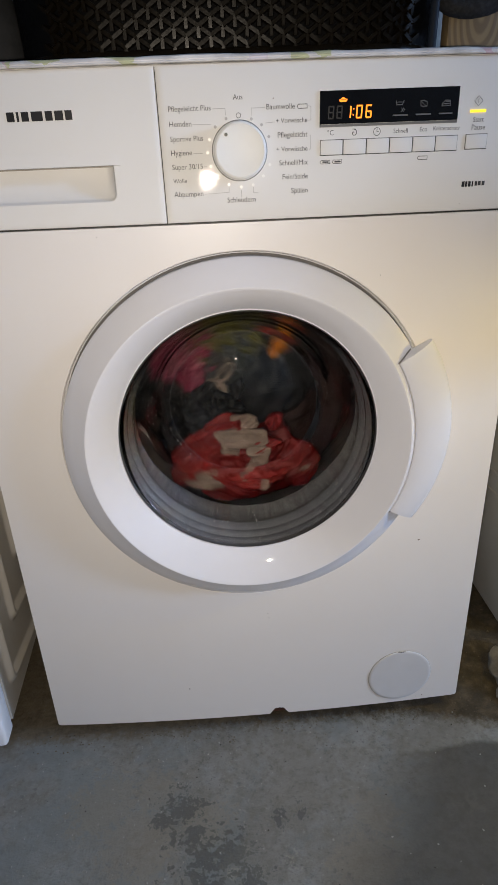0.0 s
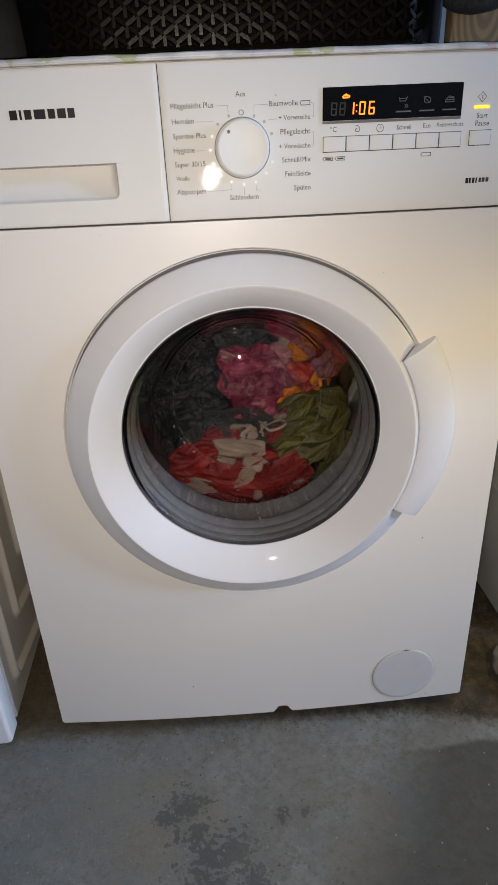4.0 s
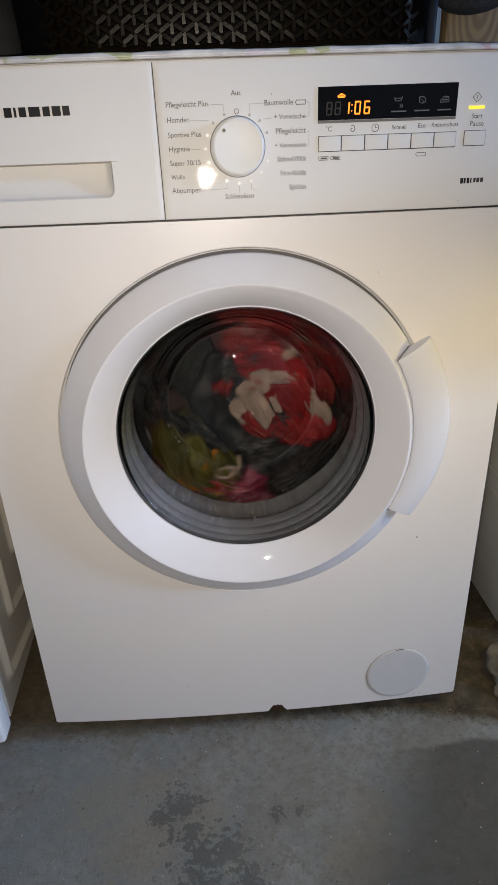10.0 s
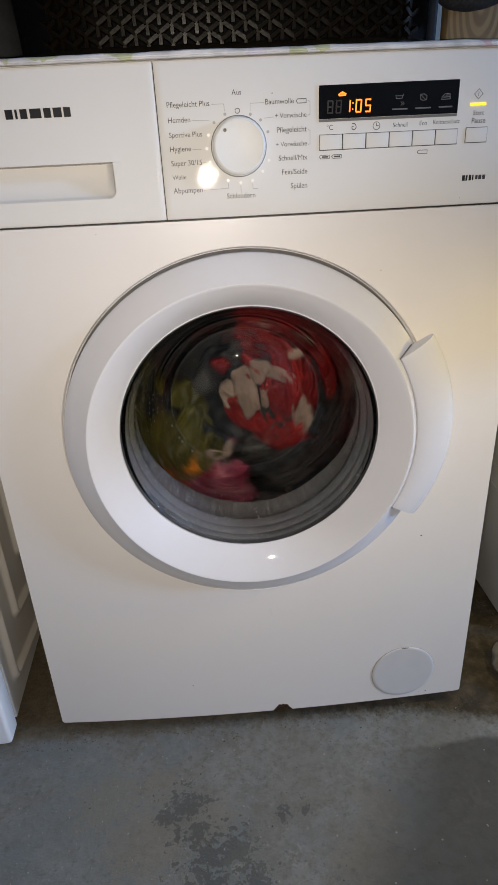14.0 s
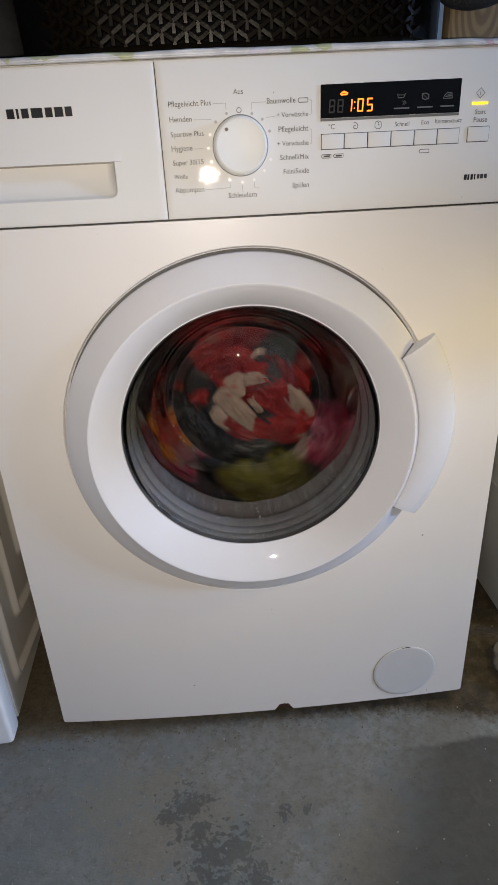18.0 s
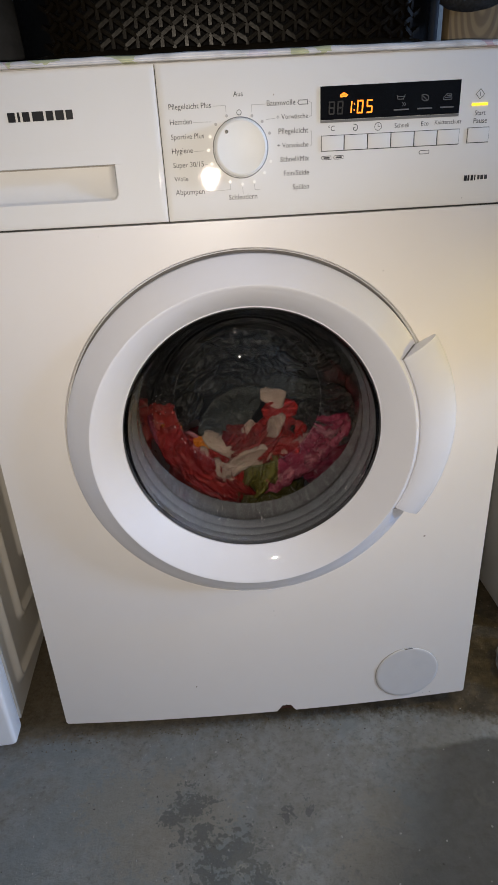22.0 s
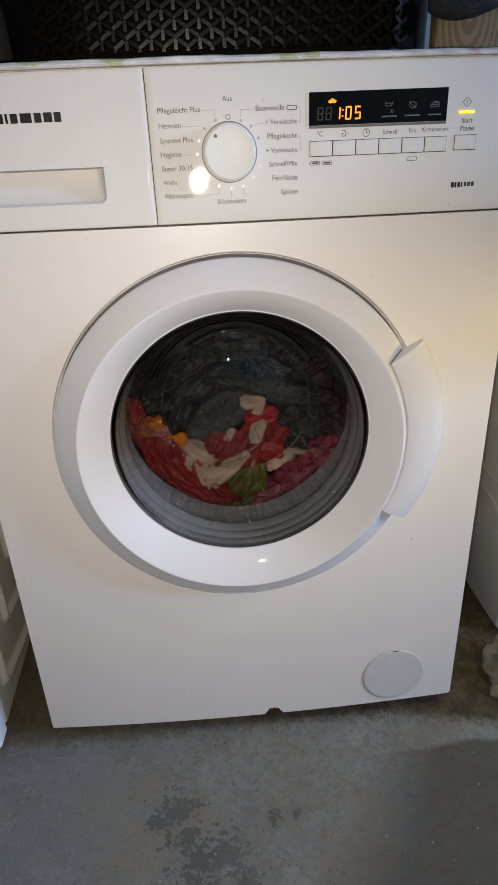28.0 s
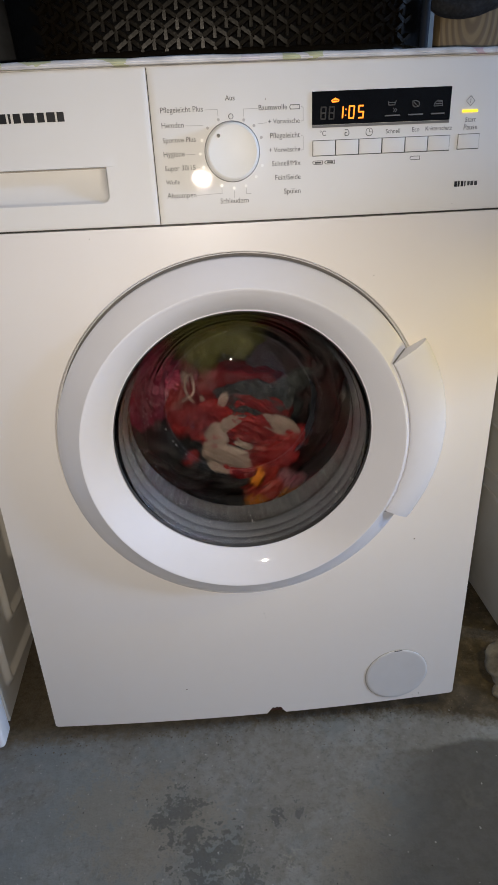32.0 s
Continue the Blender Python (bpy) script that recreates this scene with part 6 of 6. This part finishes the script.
SHEET_SHIFT = ((0.0, 0.012, -0.010), (1.0, 0.004, -0.002), (1.6, 0.0, 0.0), (9.2, 0.0, 0.0), (9.8, 0.018, 0.026), (10.5, 0.010, 0.028), (11.0, 0.020, 0.022), (11.8, 0.026, 0.032), (14.2, 0.024, 0.030), (16.8, 0.028, 0.018), (18.5, 0.020, 0.014), (20.0, 0.012, 0.006), (20.8, 0.0, 0.024), (21.1, 0.0, 0.026), (21.8, 0.0, 0.0), (31.2, 0.0, 0.0), (32.0, 0.004, 0.018))


def tumbled(ob, rows, t):
    """Its pose at t, out of rows of seconds, angle round the axle (anticlockwise, degrees), distance from it, depth, and the thing's own turn."""
    phi, rho, y, roll = glide(rows, t)
    back = max(0.0, BEHIND[ob.name] - y)      # keeps clear of the glass
    dx, dz = glide(SHEET_SHIFT, t) if ob.name == "red_print_sheet" else (0.0, 0.0)      # shifts the sheet to fit the camera's view
    return pose(rho * math.cos(radians(phi)) + dx, y + back, AXIS_Z + rho * math.sin(radians(phi)) - 0.4 * back + dz, 0, -roll, 0)


LEAN_ROWS = [round(20.2 + 0.1 * k, 1) for k in range(13)]


def tumble(ob, rows):
    """Keys a garment, and its folds, which slip from their first lie into the second while the drum comes to rest."""
    walk(ob, [(t, tumbled(ob, rows, t)) for t in moments()])
    one, two = tumbled(ob, rows, 5.0), tumbled(ob, rows, 26.0)
    turn_one, turn_two = glide(rows, 5.0)[3], glide(rows, 26.0)[3]
    for f, of, y, first, later in PIECES:
        if of is not ob:
            continue
        p = one.inverted() @ Vector((first[0], y, AXIS_Z + first[1]))
        a = first[2] - turn_one
        q = two.inverted() @ Vector((later[0], later[3] if len(later) > 3 else y, AXIS_Z + later[1])) if later else Vector((p.x * 0.35, p.y + 0.020, p.z * 0.35))
        c = later[2] - turn_two if later else a
        c = a + (c - a + 90) % 180 - 90 if not later else a + (c - a + 180) % 360 - 180
        made = [(0.0, pose(*p, 0, -a, 0))]
        for t in LEAN_ROWS:
            s = (t - LEAN_ROWS[0]) / (LEAN_ROWS[-1] - LEAN_ROWS[0])
            made.append((t, pose(*p.lerp(q, s), 0, -(a + (c - a) * s), 0)))
        made.append((31.3, made[-1][1]))
        for k in range(1, 8):
            made.append((round(31.3 + 0.1 * k, 1), pose(*q.lerp(p, k / 7), 0, -(c + (a - c) * k / 7), 0)))
        walk(f, made)


def motions():
    tumble(magenta, (
        (0.0, 134, 0.090, 0.170, 400), (0.2, 38, 0.085, 0.170, 310), (0.3, -22, 0.090, 0.165, 250), (0.5, -101, 0.125, 0.150, 170), (0.7, -151, 0.125, 0.150, 120), (0.9, -205, 0.100, 0.165, 66), (1.1, -222, 0.090, 0.170, 50), (1.2, -262, 0.055, 0.172, 10), (1.3, -290, 0.045, 0.172, -14),
        (1.5, -315, 0.045, 0.172, -22), (2.4, -352, 0.020, 0.170, 0), (9.2, -352, 0.020, 0.170, 0), (9.5, -200, 0.035, 0.170, 55), (9.7, -147, 0.075, 0.165, 110), (9.9, -118, 0.110, 0.150, 150), (10.0, -94, 0.139, 0.145, 178), (10.4, 38, 0.139, 0.145, 310), (10.7, 117, 0.104, 0.145, 389),
        (11.0, 257, 0.139, 0.145, 529), (11.4, 388, 0.135, 0.145, 660), (11.7, 466, 0.097, 0.145, 738), (12.0, 605, 0.129, 0.145, 877), (12.4, 749, 0.129, 0.145, 1021), (12.7, 837, 0.094, 0.145, 1109), (13.0, 986, 0.129, 0.145, 1258), (13.4, 1115, 0.125, 0.147, 1387), (13.7, 1192, 0.087, 0.148, 1464),
        (14.0, 1330, 0.119, 0.150, 1602), (14.4, 1470, 0.121, 0.149, 1742), (14.7, 1554, 0.087, 0.149, 1826), (15.0, 1700, 0.124, 0.148, 1972), (15.4, 1840, 0.126, 0.148, 2112), (15.7, 1924, 0.092, 0.147, 2197), (16.0, 2070, 0.129, 0.147, 2342), (16.4, 2209, 0.131, 0.146, 2481), (16.7, 2295, 0.098, 0.145, 2567),
        (17.0, 2440, 0.134, 0.145, 2712), (17.4, 2595, 0.136, 0.145, 2867), (17.7, 2692, 0.103, 0.145, 2964), (18.0, 2850, 0.139, 0.145, 3122), (18.4, 2982, 0.137, 0.145, 3254), (18.7, 3062, 0.101, 0.145, 3334), (19.0, 3202, 0.134, 0.145, 3474), (19.4, 3331, 0.132, 0.145, 3603), (19.7, 3408, 0.096, 0.145, 3680),
        (20.0, 3546, 0.129, 0.145, 3818), (20.4, 3655, 0.104, 0.165, 3927), (20.6, 3780, 0.099, 0.165, 4052), (20.8, 3828, 0.134, 0.150, 4100), (21.0, 3900, 0.139, 0.140, 4172), (21.2, 3923, 0.125, 0.135, 4195), (21.5, 3936, 0.120, 0.130, 4208), (22.2, 3910, 0.188, 0.142, 4190), (31.1, 3910, 0.188, 0.142, 4190),
        (31.5, 3870, 0.125, 0.135, 4142), (31.7, 3832, 0.125, 0.145, 4104), (31.8, 3807, 0.120, 0.150, 4079), (32.0, 3766, 0.110, 0.155, 4038)))
    tumble(orange, (
        (0.0, 60, 0.110, 0.190, 388), (0.3, -80, 0.120, 0.190, 248), (0.5, -160, 0.120, 0.190, 168), (0.8, -250, 0.120, 0.185, 78), (1.2, -285, 0.095, 0.178, 43), (1.3, -305, 0.092, 0.175, 23), (1.5, -332, 0.092, 0.172, -4), (2.4, -343, 0.072, 0.176, 0), (9.2, -343, 0.072, 0.176, 0),
        (9.5, -262, 0.080, 0.172, 60), (9.7, -178, 0.100, 0.165, 140), (9.9, -135, 0.130, 0.170, 190), (10.0, -115, 0.130, 0.180, 205), (10.4, 21, 0.130, 0.180, 341), (10.7, 103, 0.105, 0.180, 423), (11.0, 240, 0.130, 0.180, 560), (11.4, 376, 0.130, 0.178, 696), (11.7, 458, 0.105, 0.176, 778),
        (12.0, 595, 0.130, 0.175, 915), (12.4, 735, 0.132, 0.165, 1055), (12.7, 820, 0.109, 0.158, 1140), (13.0, 960, 0.135, 0.150, 1280), (13.4, 1094, 0.135, 0.148, 1414), (13.7, 1175, 0.110, 0.146, 1495), (14.0, 1311, 0.135, 0.145, 1631), (14.4, 1453, 0.135, 0.146, 1773), (14.7, 1540, 0.110, 0.146, 1860),
        (15.0, 1682, 0.135, 0.147, 2002), (15.4, 1824, 0.135, 0.147, 2144), (15.7, 1912, 0.110, 0.148, 2232), (16.0, 2053, 0.135, 0.148, 2373), (16.4, 2196, 0.135, 0.149, 2516), (16.7, 2283, 0.110, 0.149, 2603), (17.0, 2425, 0.135, 0.150, 2745), (17.4, 2540, 0.129, 0.184, 2860), (17.7, 2608, 0.100, 0.209, 2928),
        (18.0, 2730, 0.120, 0.235, 3050), (18.5, 2980, 0.117, 0.182, 3300), (18.7, 3000, 0.107, 0.235, 3320), (19.0, 3030, 0.115, 0.235, 3350), (19.5, 3282, 0.110, 0.193, 3602), (19.7, 3303, 0.098, 0.176, 3623), (20.0, 3335, 0.105, 0.150, 3655), (20.5, 3547, 0.130, 0.145, 3867), (20.7, 3604, 0.130, 0.145, 3924),
        (21.0, 3688, 0.100, 0.160, 4008), (21.1, 3747, 0.095, 0.160, 4067), (21.2, 3800, 0.120, 0.145, 4120), (21.5, 3807, 0.132, 0.130, 4127), (22.2, 3788, 0.192, 0.155, 4112), (31.1, 3788, 0.192, 0.155, 4112), (31.4, 3771, 0.125, 0.140, 4091), (31.5, 3746, 0.105, 0.155, 4066), (31.6, 3715, 0.100, 0.160, 4035),
        (31.7, 3640, 0.085, 0.160, 3960), (31.8, 3593, 0.105, 0.155, 3913), (31.9, 3554, 0.115, 0.150, 3874), (32.0, 3525, 0.125, 0.145, 3845)))
    tumble(olive, (
        (0.0, 92, 0.110, 0.180, 473), (0.2, -20, 0.115, 0.165, 361), (0.3, -83, 0.125, 0.150, 298), (0.6, -157, 0.125, 0.150, 224), (0.8, -250, 0.105, 0.180, 131), (0.9, -262, 0.100, 0.180, 119), (1.0, -288, 0.085, 0.180, 93), (1.1, -350, 0.090, 0.170, 31), (1.2, -388, 0.105, 0.165, -7),
        (1.5, -390, 0.110, 0.165, -8), (2.4, -397, 0.100, 0.165, 0), (9.2, -397, 0.100, 0.165, 0), (9.5, -333, 0.075, 0.168, 48), (9.7, -268, 0.065, 0.170, 113), (9.9, -175, 0.090, 0.168, 206), (10.0, -134, 0.113, 0.150, 247), (10.4, 6, 0.110, 0.150, 387), (10.7, 72, 0.087, 0.150, 453),
        (11.0, 218, 0.105, 0.150, 599), (11.4, 360, 0.103, 0.150, 741), (11.7, 427, 0.082, 0.150, 808), (12.0, 575, 0.101, 0.150, 956), (12.4, 714, 0.101, 0.150, 1095), (12.7, 779, 0.081, 0.150, 1160), (13.0, 924, 0.101, 0.150, 1305), (13.4, 1065, 0.101, 0.150, 1446), (13.7, 1131, 0.081, 0.150, 1512),
        (14.0, 1278, 0.101, 0.150, 1659), (14.4, 1425, 0.103, 0.150, 1806), (14.7, 1495, 0.085, 0.150, 1876), (15.0, 1646, 0.106, 0.150, 2027), (15.4, 1793, 0.108, 0.150, 2174), (15.7, 1864, 0.090, 0.150, 2245), (16.0, 2014, 0.111, 0.150, 2395), (16.4, 2161, 0.114, 0.150, 2542), (16.7, 2232, 0.095, 0.150, 2613),
        (17.0, 2383, 0.117, 0.150, 2764), (17.4, 2547, 0.118, 0.148, 2928), (17.7, 2631, 0.099, 0.146, 3012), (18.0, 2795, 0.121, 0.145, 3176), (18.4, 2932, 0.119, 0.147, 3313), (18.7, 2995, 0.098, 0.148, 3376), (19.0, 3138, 0.117, 0.150, 3519), (19.4, 3277, 0.117, 0.150, 3658), (19.7, 3341, 0.097, 0.150, 3722),
        (20.0, 3486, 0.117, 0.150, 3867), (20.6, 3673, 0.093, 0.180, 4054), (20.8, 3767, 0.093, 0.165, 4148), (21.0, 3840, 0.113, 0.150, 4221), (21.4, 3888, 0.140, 0.145, 4269), (22.2, 3878, 0.190, 0.150, 4253), (31.1, 3878, 0.190, 0.150, 4253), (31.5, 3840, 0.135, 0.150, 4221), (31.7, 3788, 0.120, 0.160, 4169),
        (31.9, 3762, 0.105, 0.170, 4143), (32.0, 3695, 0.105, 0.175, 4076)))
    tumble(red, (
        (0.0, -97, 0.098, 0.165, 366), (0.3, -140, 0.085, 0.168, 280), (0.6, -200, 0.030, 0.172, 160), (0.7, -270, 0.012, 0.172, 120), (0.8, -405, 0.060, 0.172, 60), (1.0, -450, 0.112, 0.160, 6), (1.5, -457, 0.120, 0.155, -4), (2.4, -457, 0.120, 0.152, 0), (9.2, -457, 0.120, 0.152, 0),
        (9.5, -428, 0.095, 0.160, 28), (9.7, -384, 0.085, 0.165, 62), (9.9, -356, 0.065, 0.168, 95), (10.0, -352, 0.052, 0.170, 130), (10.1, -270, 0.025, 0.172, 165), (10.2, -205, 0.032, 0.172, 200), (10.5, -110, 0.072, 0.168, 310), (10.7, -55, 0.078, 0.165, 370), (11.0, 6, 0.085, 0.165, 460),
        (11.4, 291, 0.060, 0.170, 676), (11.7, 362, 0.099, 0.170, 775), (12.0, 378, 0.055, 0.170, 830), (12.4, 588, 0.063, 0.170, 1040), (12.7, 687, 0.091, 0.170, 1139), (13.0, 738, 0.050, 0.170, 1190), (13.4, 942, 0.054, 0.170, 1400), (13.7, 1038, 0.080, 0.170, 1499), (14.0, 1085, 0.036, 0.170, 1550),
        (14.4, 1297, 0.044, 0.170, 1761), (14.7, 1398, 0.072, 0.170, 1862), (15.0, 1450, 0.031, 0.171, 1913), (15.4, 1662, 0.039, 0.171, 2124), (15.7, 1763, 0.067, 0.171, 2225), (16.0, 1815, 0.025, 0.171, 2276), (16.4, 2026, 0.033, 0.172, 2487), (16.7, 2128, 0.062, 0.172, 2589), (17.0, 2180, 0.020, 0.172, 2640),
        (17.5, 2470, 0.055, 0.172, 2910), (17.8, 2555, 0.050, 0.172, 2985), (18.0, 2600, 0.020, 0.172, 3020), (18.5, 2860, 0.055, 0.172, 3285), (18.8, 2930, 0.050, 0.172, 3357), (19.0, 2960, 0.020, 0.172, 3390), (19.5, 3310, 0.058, 0.172, 3670), (19.8, 3425, 0.054, 0.172, 3750), (20.0, 3500, 0.026, 0.172, 3790),
        (21.0, 3840, 0.030, 0.172, 4150), (21.4, 3850, 0.100, 0.160, 4286), (22.2, 3848, 0.138, 0.158, 4298), (31.1, 3848, 0.138, 0.158, 4298), (31.5, 3840, 0.070, 0.165, 4285), (31.8, 3830, 0.045, 0.170, 4195), (32.0, 3860, 0.035, 0.172, 4125)))
    tumble(charcoal, (
        (0.0, 531, 0.050, 0.215, 360), (0.3, 440, 0.060, 0.215, 269), (0.5, 380, 0.080, 0.210, 209), (0.7, 330, 0.090, 0.205, 159), (0.9, 200, 0.080, 0.205, 29), (1.3, 171, 0.075, 0.205, 0), (2.4, 171, 0.075, 0.205, 0), (9.2, 171, 0.075, 0.205, 0), (9.5, 215, 0.085, 0.205, 44), (10.0, 303, 0.095, 0.205, 132), (11.0, 660, 0.090, 0.205, 489), (14.0, 1743, 0.085, 0.205, 1572), (17.0, 2850, 0.085, 0.210, 2679),
        (18.0, 3170, 0.080, 0.215, 2999), (19.0, 3540, 0.075, 0.215, 3369), (20.0, 3900, 0.075, 0.215, 3729), (21.0, 4260, 0.070, 0.215, 4180), (21.4, 4404, 0.034, 0.198, 4320), (22.2, 4404, 0.028, 0.204, 4320), (31.1, 4404, 0.028, 0.204, 4320), (31.7, 4300, 0.075, 0.210, 4212), (32.0, 4200, 0.080, 0.210, 4112)))
    tumble(grey, (
        (0.0, 400, 0.070, 0.215, 240), (0.3, 300, 0.080, 0.215, 140), (0.9, 160, 0.060, 0.215, 20), (1.3, 100, 0.040, 0.225, 0), (2.4, 100, 0.040, 0.225, 0), (9.2, 100, 0.040, 0.225, 0), (9.5, 130, 0.060, 0.225, 40), (10.0, 155, 0.075, 0.205, 100), (11.0, 490, 0.070, 0.195, 460), (12.0, 860, 0.075, 0.200, 820), (13.0, 1220, 0.080, 0.200, 1180), (14.0, 1580, 0.080, 0.200, 1540), (17.0, 2680, 0.095, 0.205, 2640),
        (18.0, 2990, 0.090, 0.208, 2950), (19.0, 3320, 0.085, 0.205, 3280), (20.0, 3700, 0.075, 0.203, 3650), (21.0, 4060, 0.070, 0.203, 3975), (21.4, 4060, 0.012, 0.172, 3972), (22.2, 4050, 0.006, 0.170, 3968), (31.1, 4050, 0.006, 0.170, 3968), (31.7, 3990, 0.060, 0.240, 3870), (32.0, 3900, 0.080, 0.250, 3790)))
    spin = ((0.0, 460), (1.0, 110), (1.5, -20), (2.4, 0), (9.2, 0), (9.5, 45), (10.0, 200), (14.0, 1640), (17.0, 2747), (21.0, 4170), (21.5, 4270), (22.2, 4262), (31.1, 4262), (31.5, 4210), (32.0, 4050))
    walk(towel, [(t, pose(0, 0.285, AXIS_Z, 0, -glide(spin, t)[0], 0)) for t in moments()])
    walk(drum, [(t, pose(0, 0, AXIS_Z, 0, -glide(spin, t)[0], 0)) for t in moments()])
    # the minute passes: one bar of the last digit goes dark behind the pane
    walk(last["e"], [(0.0, pose(0, 0, 0)), (10.8, pose(0, 0, 0)), (10.9, pose(0, 0.004, 0)), (32.0, pose(0, 0.004, 0))])


motions()
